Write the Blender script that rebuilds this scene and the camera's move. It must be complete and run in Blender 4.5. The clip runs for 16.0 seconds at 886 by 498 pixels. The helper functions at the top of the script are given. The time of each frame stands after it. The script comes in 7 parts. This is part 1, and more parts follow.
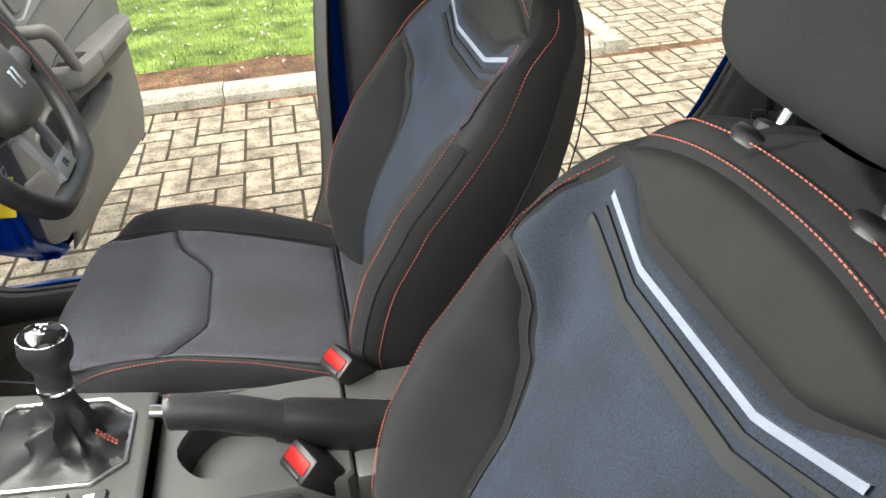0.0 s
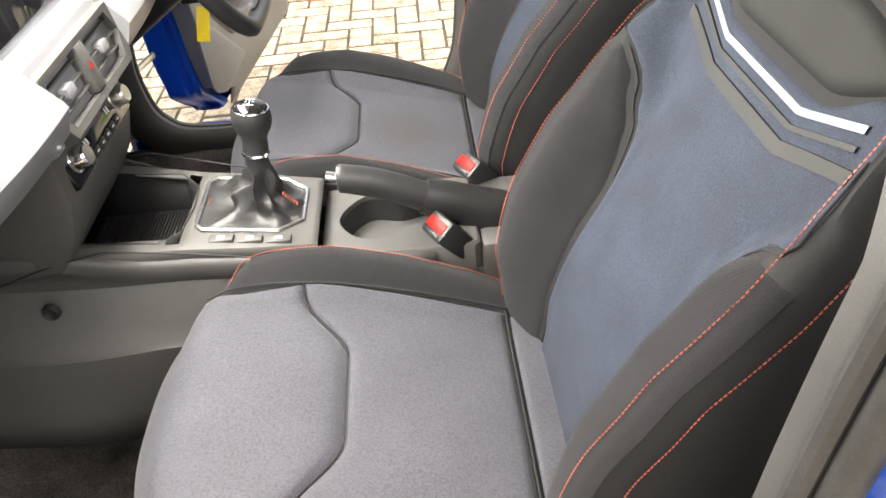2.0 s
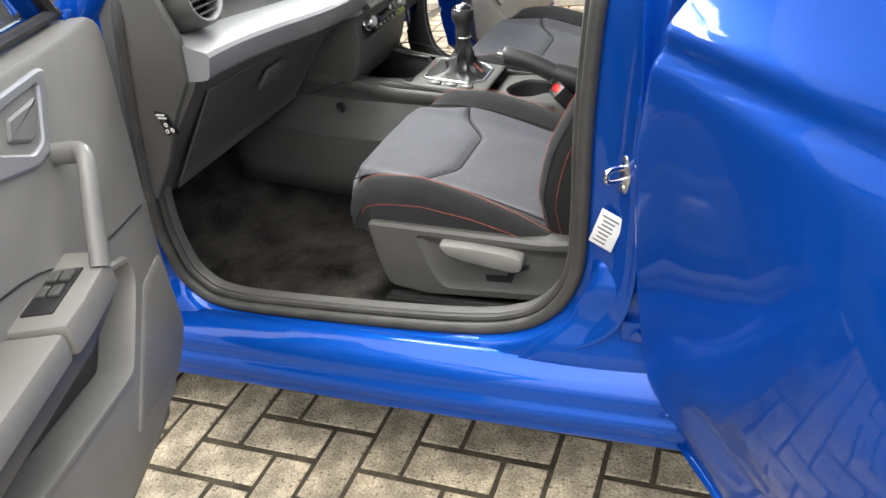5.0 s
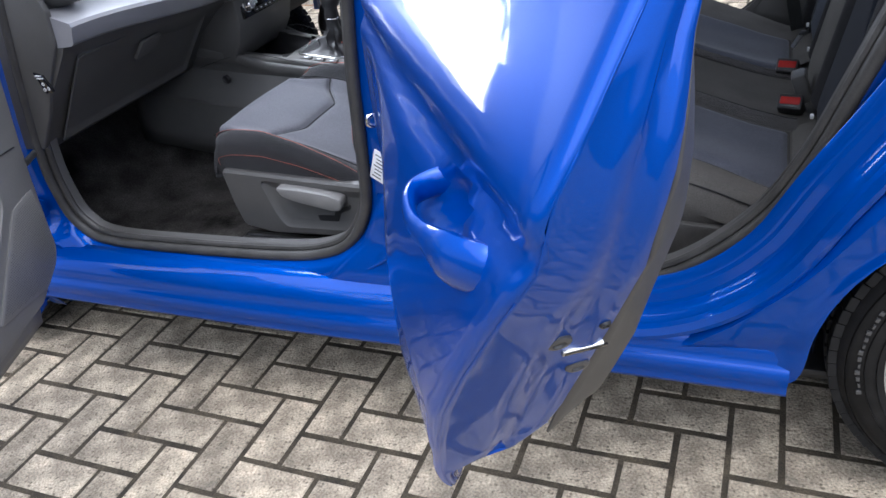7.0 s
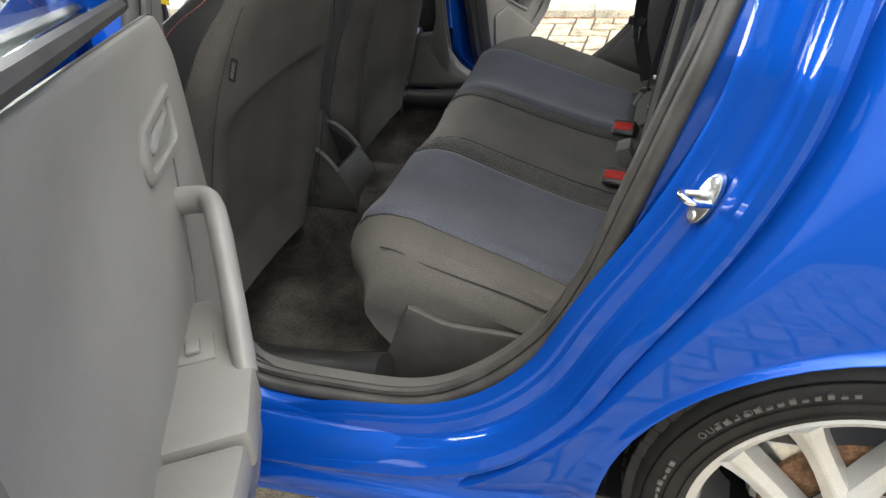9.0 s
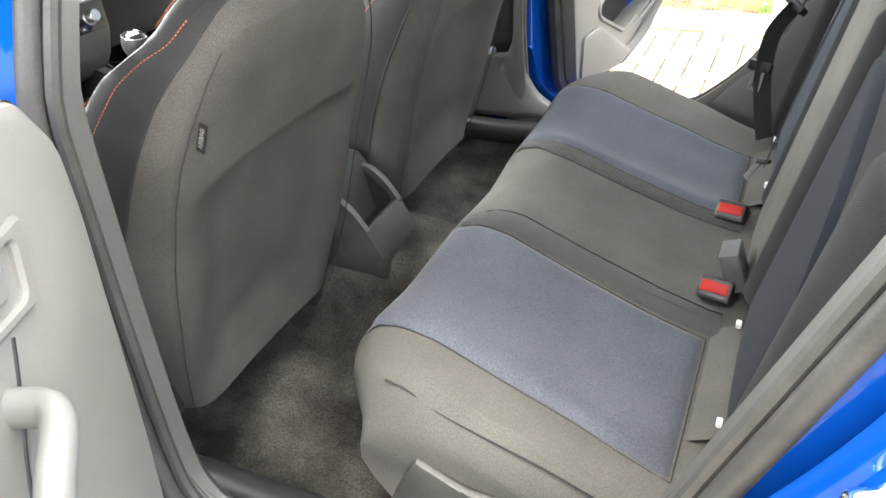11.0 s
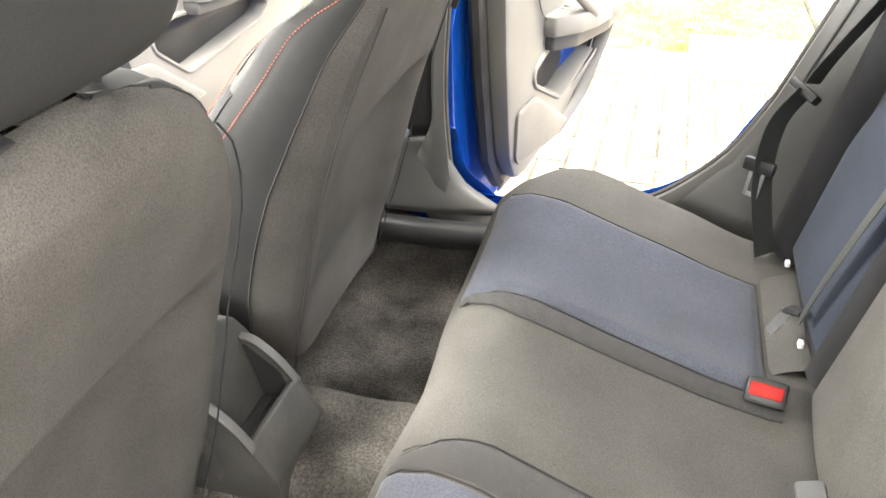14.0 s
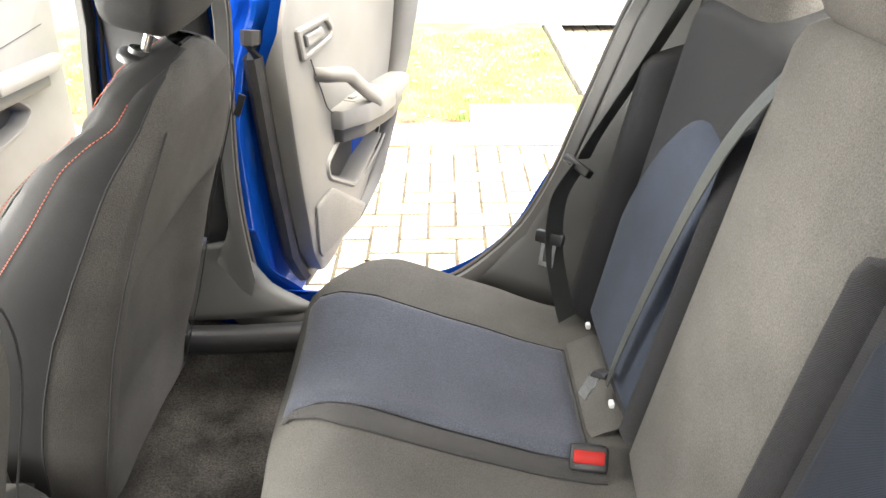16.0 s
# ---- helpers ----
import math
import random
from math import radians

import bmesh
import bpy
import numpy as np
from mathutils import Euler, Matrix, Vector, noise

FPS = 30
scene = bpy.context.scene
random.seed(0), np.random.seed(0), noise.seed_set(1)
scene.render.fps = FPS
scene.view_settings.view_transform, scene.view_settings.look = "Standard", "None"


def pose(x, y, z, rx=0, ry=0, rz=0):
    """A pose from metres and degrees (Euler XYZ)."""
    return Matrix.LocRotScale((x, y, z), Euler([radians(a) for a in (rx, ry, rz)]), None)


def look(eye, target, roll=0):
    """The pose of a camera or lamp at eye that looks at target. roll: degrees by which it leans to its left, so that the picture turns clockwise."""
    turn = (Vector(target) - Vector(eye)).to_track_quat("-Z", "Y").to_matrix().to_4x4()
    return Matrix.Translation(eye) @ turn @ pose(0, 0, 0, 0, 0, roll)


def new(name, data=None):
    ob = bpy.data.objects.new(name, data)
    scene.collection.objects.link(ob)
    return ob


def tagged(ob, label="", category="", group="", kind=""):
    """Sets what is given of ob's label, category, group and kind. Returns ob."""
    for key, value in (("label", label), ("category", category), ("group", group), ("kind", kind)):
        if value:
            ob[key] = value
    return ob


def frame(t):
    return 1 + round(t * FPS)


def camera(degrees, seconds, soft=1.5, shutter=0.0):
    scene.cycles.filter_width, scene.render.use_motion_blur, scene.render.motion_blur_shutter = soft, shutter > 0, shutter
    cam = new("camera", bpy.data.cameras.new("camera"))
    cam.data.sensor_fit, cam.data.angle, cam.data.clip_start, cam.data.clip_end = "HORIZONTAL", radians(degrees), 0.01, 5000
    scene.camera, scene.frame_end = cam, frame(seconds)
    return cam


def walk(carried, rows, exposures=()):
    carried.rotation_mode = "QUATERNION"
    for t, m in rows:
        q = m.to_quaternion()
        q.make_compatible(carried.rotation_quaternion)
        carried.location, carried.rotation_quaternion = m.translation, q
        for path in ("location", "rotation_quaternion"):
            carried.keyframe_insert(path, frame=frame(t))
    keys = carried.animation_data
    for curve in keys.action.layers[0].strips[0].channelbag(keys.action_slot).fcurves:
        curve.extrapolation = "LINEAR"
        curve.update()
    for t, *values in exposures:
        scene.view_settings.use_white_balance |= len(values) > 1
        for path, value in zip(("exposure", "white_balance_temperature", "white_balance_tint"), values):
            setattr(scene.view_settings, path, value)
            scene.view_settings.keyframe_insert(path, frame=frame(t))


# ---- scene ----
cam = camera(59.6, 16.0)
PATH = [
    (0, (0.035, 0.007, 1.278), (0.318, 1.674, 0.211), -4.0),
    (0.5, (0.018, -0.069, 1.27), (0.246, 1.583, 0.166), -3.9),
    (1, (-0.009, -0.134, 1.263), (0.15, 1.501, 0.122), -4.2),
    (1.5, (-0.033, -0.189, 1.255), (0.056, 1.426, 0.079), -4.8),
    (2, (-0.043, -0.267, 1.251), (-0.035, 1.331, 0.048), -5.7),
    (2.5, (-0.055, -0.331, 1.234), (-0.133, 1.258, 0.021), -6.2),
    (3, (-0.015, -0.477, 1.235), (-0.204, 1.13, 0.06), -7.0),
    (3.5, (0.021, -0.611, 1.261), (-0.294, 0.999, 0.117), -7.3),
    (4, (0.122, -0.744, 1.267), (-0.34, 0.858, 0.162), -7.9),
    (4.2, (0.186, -0.814, 1.266), (-0.343, 0.779, 0.18), -8.2),
    (6.3, (0.684, -1.321, 1.284), (-0.113, 0.202, 0.262), -8.4),
    (6.5, (0.731, -1.311, 1.281), (-0.042, 0.22, 0.252), -8.2),
    (7, (0.892, -1.252, 1.266), (0.17, 0.294, 0.223), -8.3),
    (7.5, (1.015, -1.21, 1.261), (0.36, 0.361, 0.211), -8.0),
    (8, (1.093, -1.161, 1.261), (0.489, 0.433, 0.215), -7.5),
    (8.5, (1.114, -1.035, 1.252), (0.535, 0.569, 0.207), -6.6),
    (9, (1.079, -0.867, 1.276), (0.526, 0.733, 0.211), -5.2),
    (9.2, (1.068, -0.814, 1.28), (0.502, 0.778, 0.209), -4.9),
    (11.3, (1.001, -0.414, 1.255), (0.263, 1.083, 0.153), -3.0),
    (11.5, (1.001, -0.386, 1.252), (0.264, 1.107, 0.144), -2.8),
    (12, (0.955, -0.284, 1.24), (0.248, 1.217, 0.123), -2.3),
    (12.5, (0.888, -0.199, 1.226), (0.226, 1.323, 0.111), -1.7),
    (13, (0.825, -0.102, 1.227), (0.213, 1.447, 0.12), -1.4),
    (13.5, (0.779, -0.018, 1.229), (0.227, 1.562, 0.133), -1.1),
    (14, (0.756, 0.03, 1.233), (0.285, 1.646, 0.154), -0.9),
    (14.5, (0.744, 0.049, 1.245), (0.37, 1.705, 0.187), -0.9),
    (15, (0.742, 0.054, 1.256), (0.478, 1.751, 0.23), -1.0),
    (15.5, (0.747, 0.058, 1.266), (0.61, 1.793, 0.281), -0.9),
    (16, (0.755, 0.063, 1.277), (0.749, 1.83, 0.34), -0.5),
]
walk(cam, [(t, look(eye, target, roll)) for t, eye, target, roll in PATH],
     [(0, 1.28, 6800, 5), (1, 1.65, 7000, 10), (2, 2.05, 7300, 10), (2.5, 2.15, 7400, 10), (3.5, 2.12, 7200, 8), (4.2, 1.8, 6900, 6), (6.3, 1.1, 6200, 8), (7, 0.95, 5700, 12), (8, 1.2, 5900, 4),
      (9.2, 1.85, 6800, 6), (11.3, 3.35, 6700, 5), (12.5, 3.85, 7200, 8), (13.5, 3.85, 7200, 8), (14.5, 3.7, 7150, 8), (15.5, 3.45, 7100, 8), (16, 3.3, 7100, 8)])

# ---- light ----
world = bpy.data.worlds.new("overcast_sky")
scene.world = world
world.use_nodes = True
wn = world.node_tree
sky = wn.nodes.new("ShaderNodeTexSky")
sky.sky_type, sky.sun_disc = "NISHITA", False
sky.sun_elevation, sky.sun_rotation = radians(73), radians(150)
sky.air_density, sky.dust_density = 1.0, 4.0
haze = wn.nodes.new("ShaderNodeHueSaturation")
haze.inputs["Saturation"].default_value = 0.55
wn.links.new(sky.outputs[0], haze.inputs["Color"])
wn.links.new(haze.outputs[0], wn.nodes["Background"].inputs[0])
wn.nodes["Background"].inputs[1].default_value = 0.14
sun = new("sun", bpy.data.lights.new("sun", "SUN"))
sun.data.energy, sun.data.angle, sun.data.color = 1.9, radians(105), (1.0, 0.96, 0.90)
sun.matrix_world = look((1.1, -0.8, 6.0), (0.3, 0.6, 0.6))

# fill lamps added in the cabin for daylight through windscreen and rear window
for nm, eye, aim, sx, sy, watts in (("windscreen_fill", (-0.62, 0.77, 1.165), (-0.2, 0.77, 0.62), 1.05, 0.5, 15), ("rear_window_fill", (1.40, 0.77, 1.235), (0.45, 0.77, 0.75), 1.0, 0.22, 3.5)):
    la = new(nm, bpy.data.lights.new(nm, "AREA"))
    la.data.shape, la.data.size, la.data.size_y, la.data.energy = "RECTANGLE", sx, sy, watts
    la.matrix_world = look(eye, aim)

# ---- materials ----
def material(name, base, rough=0.6, metal=0.0, vary=0.12, scale=6.0, grain=0.1, grain_scale=400.0, bump=0.15, bump_scale=300.0,
             depth=0.001, sheen=0.0, coat=0.0, kind="noise", spec=0.5, tint=None, per_piece=0.0, spots=None, stain=None):
    m = bpy.data.materials.new(name)
    m.use_nodes = True
    nt = m.node_tree
    N, K = nt.nodes, nt.links
    b = N["Principled BSDF"]
    b.inputs["Roughness"].default_value, b.inputs["Metallic"].default_value = rough, metal
    b.inputs["Sheen Weight"].default_value, b.inputs["Coat Weight"].default_value = sheen, coat
    b.inputs["Sheen Roughness"].default_value, b.inputs["Coat Roughness"].default_value = 0.4, 0.04
    b.inputs["Specular IOR Level"].default_value = spec
    tc = N.new("ShaderNodeTexCoord")
    big = N.new("ShaderNodeTexNoise")
    big.inputs["Scale"].default_value, big.inputs["Detail"].default_value = scale, 5
    K.new(tc.outputs["Object"], big.inputs["Vector"])
    if kind == "twill":
        small = N.new("ShaderNodeTexWave")
        small.bands_direction = "DIAGONAL"
        small.inputs["Scale"].default_value, small.inputs["Distortion"].default_value = grain_scale, 1.5
        small.inputs["Detail"].default_value, small.inputs["Detail Scale"].default_value = 2, 2
    elif kind == "cells":
        small = N.new("ShaderNodeTexVoronoi")
        small.inputs["Scale"].default_value = grain_scale
    else:
        small = N.new("ShaderNodeTexNoise")
        small.inputs["Scale"].default_value, small.inputs["Detail"].default_value = grain_scale, 3
    K.new(tc.outputs["Object"], small.inputs["Vector"])
    fac = small.outputs[0]
    ramp = N.new("ShaderNodeValToRGB")
    lo = [max(0.0, c * (1 - vary * 2)) for c in base]
    hi = [min(1.0, c * (1 + vary * 2)) for c in (tint or base)]
    ramp.color_ramp.elements[0].position, ramp.color_ramp.elements[1].position = 0.3, 0.7
    ramp.color_ramp.elements[0].color, ramp.color_ramp.elements[1].color = (*lo, 1), (*hi, 1)
    K.new(big.outputs[0], ramp.inputs[0])
    mix = N.new("ShaderNodeMixRGB")
    mix.blend_type = "OVERLAY"
    mix.inputs[0].default_value = min(1.0, grain * 4)
    K.new(ramp.outputs[0], mix.inputs[1])
    K.new(fac, mix.inputs[2])
    col = mix.outputs[0]
    if spots:
        sc_, amount, shade = spots
        sn = N.new("ShaderNodeTexNoise")
        sn.inputs["Scale"].default_value, sn.inputs["Detail"].default_value = sc_, 6
        K.new(tc.outputs["Object"], sn.inputs["Vector"])
        sr = N.new("ShaderNodeValToRGB")
        sr.color_ramp.elements[0].position, sr.color_ramp.elements[1].position = 0.56, 0.66
        sr.color_ramp.elements[0].color, sr.color_ramp.elements[1].color = (0, 0, 0, 1), (amount, amount, amount, 1)
        K.new(sn.outputs[0], sr.inputs[0])
        sx = N.new("ShaderNodeMixRGB")
        K.new(sr.outputs[0], sx.inputs[0])
        K.new(col, sx.inputs[1])
        sx.inputs[2].default_value = (*shade, 1)
        col = sx.outputs[0]
    if stain:
        where, reach, shade = stain
        gp = N.new("ShaderNodeNewGeometry")
        di = N.new("ShaderNodeVectorMath")
        di.operation = "DISTANCE"
        K.new(gp.outputs["Position"], di.inputs[0])
        di.inputs[1].default_value = where
        wob = N.new("ShaderNodeMath")
        wob.operation = "MULTIPLY_ADD"
        K.new(big.outputs[0], wob.inputs[0])
        wob.inputs[1].default_value = 0.06
        K.new(di.outputs["Value"], wob.inputs[2])
        ra = N.new("ShaderNodeMapRange")
        ra.inputs["From Min"].default_value, ra.inputs["From Max"].default_value = reach * 1.35, reach * 0.55
        ra.inputs["To Min"].default_value, ra.inputs["To Max"].default_value = 0.0, 0.55
        K.new(wob.outputs[0], ra.inputs["Value"])
        st = N.new("ShaderNodeMixRGB")
        K.new(ra.outputs[0], st.inputs[0])
        K.new(col, st.inputs[1])
        st.inputs[2].default_value = (*shade, 1)
        col = st.outputs[0]
    if per_piece:
        info = N.new("ShaderNodeObjectInfo")
        geo = N.new("ShaderNodeNewGeometry")
        add = N.new("ShaderNodeMath")
        add.operation = "ADD"
        K.new(info.outputs["Random"], add.inputs[0])
        K.new(geo.outputs["Random Per Island"], add.inputs[1])
        fr = N.new("ShaderNodeMath")
        fr.operation = "FRACT"
        K.new(add.outputs[0], fr.inputs[0])
        hs = N.new("ShaderNodeHueSaturation")
        mr = N.new("ShaderNodeMapRange")
        mr.inputs["To Min"].default_value, mr.inputs["To Max"].default_value = 1 - per_piece, 1 + per_piece
        K.new(fr.outputs[0], mr.inputs["Value"])
        K.new(mr.outputs[0], hs.inputs["Value"])
        K.new(col, hs.inputs["Color"])
        col = hs.outputs[0]
    K.new(col, b.inputs["Base Color"])
    if bump:
        bp = N.new("ShaderNodeBump")
        bp.inputs["Strength"].default_value, bp.inputs["Distance"].default_value = bump, depth
        if abs(bump_scale - grain_scale) < 1:
            K.new(fac, bp.inputs["Height"])
        else:
            bn = N.new("ShaderNodeTexNoise")
            bn.inputs["Scale"].default_value, bn.inputs["Detail"].default_value = bump_scale, 3
            K.new(tc.outputs["Object"], bn.inputs["Vector"])
            K.new(bn.outputs[0], bp.inputs["Height"])
        K.new(bp.outputs[0], b.inputs["Normal"])
    return m


def glass_material(name, tint=(0.75, 0.8, 0.8)):
    m = bpy.data.materials.new(name)
    m.use_nodes = True
    b = m.node_tree.nodes["Principled BSDF"]
    b.inputs["Base Color"].default_value = (*tint, 1)
    b.inputs["Roughness"].default_value = 0.01
    b.inputs["Transmission Weight"].default_value = 1.0
    b.inputs["IOR"].default_value = 1.45
    return m


PAINT = material("blue_metallic_paint", (0.002, 0.058, 0.35), 0.40, 0.45, 0.03, 2.0, 0.05, 1500, 0.02, 2500, 0.0002, coat=0.62, spec=0.0)
FABRIC = material("black_woven_fabric", (0.064, 0.060, 0.056), 0.9, 0, 0.09, 9, 0.2, 620, 0.9, 620, 0.0012, spec=0.25)
# The black seat fabric again, lightened to stand in for light on the bench.
BENCHFAB = material("lightened_black_bench_fabric", (0.076, 0.073, 0.068), 0.9, 0, 0.07, 9, 0.16, 560, 0.8, 560, 0.001, spec=0.25)
SIDETRIM = material("charcoal_side_trim_plastic", (0.048, 0.048, 0.046), 0.55, 0, 0.06, 8, 0.06, 900, 0.25, 900, 0.0003)
KNIT = material("black_smooth_knit", (0.0165, 0.0165, 0.0172), 0.8, 0, 0.05, 9, 0.12, 700, 0.3, 700, 0.0006, spec=0.3)
TWILL = material("black_ribbed_twill", (0.019, 0.019, 0.021), 0.85, 0, 0.06, 9, 0.3, 340, 0.7, 340, 0.0008, sheen=0.06, spec=0.2, kind="twill")
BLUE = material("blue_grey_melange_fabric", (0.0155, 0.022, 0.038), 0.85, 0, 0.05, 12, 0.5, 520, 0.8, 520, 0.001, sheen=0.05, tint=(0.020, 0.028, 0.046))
CUSHION = material("slate_grey_seat_fabric", (0.050, 0.051, 0.063), 0.8, 0, 0.05, 10, 0.18, 330, 0.6, 300, 0.0008, sheen=0.15)
STAINED = material("stained_slate_grey_seat_fabric", (0.050, 0.051, 0.063), 0.8, 0, 0.05, 10, 0.18, 330, 0.6, 300, 0.0008, sheen=0.15, stain=((-0.09, 1.10, 0.515), 0.10, (0.040, 0.033, 0.030)))
LEATHER = material("dark_grey_smooth_leatherette", (0.017, 0.018, 0.017), 0.75, 0, 0.06, 12, 0.06, 500, 0.12, 700, 0.0004, spec=0.3)
GAITER = material("black_gaiter_leather", (0.022, 0.022, 0.023), 0.42, 0, 0.12, 30, 0.1, 500, 0.3, 420, 0.0006)
PLASTIC = material("dark_grey_grained_plastic", (0.066, 0.065, 0.063), 0.5, 0, 0.06, 8, 0.08, 900, 0.25, 900, 0.0004)
BLACK = material("black_satin_plastic", (0.016, 0.016, 0.017), 0.42, 0, 0.08, 10, 0.05, 700, 0.08, 900, 0.0003)
GLOSS = material("gloss_black_plastic", (0.006, 0.006, 0.006), 0.08, 0, 0.05, 10, 0.02, 700, 0.0)
TRIM = material("mid_grey_door_trim", (0.165, 0.160, 0.150), 0.5, 0, 0.06, 6, 0.06, 900, 0.3, 800, 0.0004)
GREY = material("grey_seat_plastic", (0.066, 0.065, 0.063), 0.5, 0, 0.05, 8, 0.06, 900, 0.25, 900, 0.0003)
SILVER = material("satin_silver_trim", (0.265, 0.268, 0.285), 0.4, 0.35, 0.04, 6, 0.03, 1200, 0.08, 1500, 0.0002, coat=0.2)
CHROME = material("chrome", (0.75, 0.75, 0.76), 0.12, 1.0, 0.03, 10, 0.02, 600, 0.0)
ZINC = material("zinc_plated_steel", (0.62, 0.62, 0.60), 0.28, 1.0, 0.08, 40, 0.1, 300, 0.1, 300, 0.0003)
CARPET = material("black_loop_carpet", (0.060, 0.056, 0.052), 0.95, 0, 0.42, 7, 0.7, 230, 1.0, 330, 0.005, spec=0.1)
RUBBER = material("black_rubber_seal", (0.038, 0.037, 0.035), 0.5, 0, 0.15, 20, 0.1, 300, 0.15, 200, 0.0004)
TYRE = material("worn_tyre_rubber", (0.010, 0.0098, 0.0096), 0.6, 0, 0.2, 25, 0.15, 250, 0.3, 250, 0.0008, spec=0.25)
ALLOY = material("silver_painted_alloy", (0.44, 0.44, 0.43), 0.3, 0.5, 0.05, 12, 0.05, 500, 0.05, 600, 0.0003, coat=0.5)
RUST = material("rusty_brake_disc", (0.18, 0.10, 0.055), 0.6, 0.5, 0.3, 25, 0.2, 200, 0.3, 200, 0.0006)
RED = material("red_release_button", (0.30, 0.008, 0.006), 0.45, 0, 0.05, 20, 0.05, 400, 0.05, 500, 0.0002, spec=0.2)
THREAD = material("orange_red_thread", (0.40, 0.095, 0.06), 0.7, 0, 0.1, 60, 0.1, 900, 0.0)
BELT = material("black_belt_webbing", (0.034, 0.037, 0.036), 0.6, 0, 0.06, 20, 0.2, 220, 0.4, 220, 0.0006, sheen=0.03, kind="twill")
SILVERTAPE = material("pale_silver_stripe", (0.24, 0.27, 0.33), 0.45, 0, 0.05, 20, 0.05, 600, 0.05, 700, 0.0002)
DARKTAPE = material("dark_grey_stripe", (0.013, 0.014, 0.014), 0.6, 0, 0.06, 20, 0.05, 600, 0.05, 700, 0.0002)
WHITE = material("white_printed_label", (0.72, 0.73, 0.74), 0.5, 0, 0.03, 30, 0.03, 500, 0.0)
YELLOW = material("yellow_key_tag", (0.75, 0.55, 0.02), 0.5, 0, 0.05, 30, 0.05, 500, 0.05, 300, 0.0003)
SCREEN = material("dark_touch_screen", (0.01, 0.01, 0.012), 0.06, 0, 0.05, 10, 0.02, 500, 0.0)
LINER = material("pale_grey_headliner", (0.5, 0.49, 0.46), 0.9, 0, 0.05, 10, 0.1, 600, 0.2, 600, 0.0005)
PAVER = material("buff_concrete_paver", (0.335, 0.285, 0.208), 0.9, 0, 0.26, 16, 0.22, 190, 0.9, 150, 0.005, per_piece=0.17, spots=(80, 0.75, (0.075, 0.06, 0.04)))
JOINT = material("dark_sandy_joint", (0.050, 0.040, 0.025), 0.95, 0, 0.3, 12, 0.3, 250, 0.6, 200, 0.004)
KERB = material("pale_concrete_kerb", (0.40, 0.375, 0.31), 0.9, 0, 0.15, 7, 0.25, 140, 0.6, 120, 0.003, per_piece=0.08, spots=(25, 0.45, (0.14, 0.12, 0.08)))
SOIL = material("reddish_bare_soil", (0.14, 0.075, 0.04), 0.95, 0, 0.3, 9, 0.3, 90, 0.8, 70, 0.01)
LAWN = material("short_grass_ground", (0.10, 0.17, 0.035), 0.95, 0, 0.3, 5, 0.3, 120, 0.8, 90, 0.01, tint=(0.17, 0.24, 0.05))
BLADE = material("grass_blades", (0.12, 0.22, 0.035), 0.7, 0, 0.3, 4, 0.2, 60, 0.0, tint=(0.22, 0.30, 0.06), per_piece=0.3)
ASPHALT = material("grey_asphalt", (0.09, 0.09, 0.088), 0.9, 0, 0.15, 4, 0.3, 200, 0.6, 150, 0.004)
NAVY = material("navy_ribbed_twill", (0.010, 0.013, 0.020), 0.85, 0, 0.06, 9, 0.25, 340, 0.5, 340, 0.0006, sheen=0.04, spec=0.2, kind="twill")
# Slate insert cloth, its colour raised to make up for light missing here.
BENCHCLOTH = material("brightened_slate_bench_fabric", (0.060, 0.065, 0.084), 0.85, 0, 0.06, 10, 0.18, 420, 0.7, 300, 0.0009, sheen=0.15, spec=0.25)
DECK = material("warm_grey_console_plastic", (0.080, 0.078, 0.074), 0.5, 0, 0.05, 8, 0.06, 900, 0.2, 900, 0.0003)
LEVER = material("pale_grey_lever_plastic", (0.16, 0.158, 0.152), 0.45, 0, 0.04, 20, 0.05, 900, 0.1, 900, 0.0003)
STRIP = material("charcoal_ribbed_strip", (0.062, 0.060, 0.060), 0.85, 0, 0.06, 9, 0.3, 340, 0.7, 340, 0.0008, sheen=0.06, spec=0.2, kind="twill")
# Dark cords on the seams; they also paint shade into grooves between pads.
PIPING = material("black_seam_and_groove_shade", (0.016, 0.016, 0.018), 0.9, 0, 0.05, 20, 0.1, 500, 0.1, 500, 0.0003)
PALEGLASS = glass_material("tinted_window_glass")

# ---- mesh helpers ----
CY = 0.77


def B():
    return bmesh.new()


def lerp(x, pts):
    return float(np.interp(x, [p[0] for p in pts], [p[1] for p in pts]))


def sm(a, b, x):
    t = min(1.0, max(0.0, (x - a) / (b - a)))
    return t * t * (3 - 2 * t)


def thing(name, label, category, group="", at=(0, 0, 0)):
    ob = new(name)
    ob.empty_display_size = 0.05
    ob.location = at
    return tagged(ob, label, category, group)


def base_at(ob, x, y, z):
    """Moves an Empty to the base of its thing while its parts stay where they are."""
    d = Vector((x, y, z)) - ob.location
    ob.location = (x, y, z)
    for c in ob.children:
        c.location -= d


def part(name, bm, mat, parent=None, label="", sharp=40, kind="", solid=0.0):
    bmesh.ops.recalc_face_normals(bm, faces=bm.faces)
    me = bpy.data.meshes.new(name)
    bm.to_mesh(me)
    bm.free()
    for p in me.polygons:
        p.use_smooth = True
    me.set_sharp_from_angle(angle=radians(sharp))
    me.materials.append(mat)
    ob = new(name, me)
    if parent is not None:
        ob.parent = parent
    if solid:
        md = ob.modifiers.new("thickness", "SOLIDIFY")
        md.thickness, md.offset = solid, 0.0
    return tagged(ob, label, kind=kind)


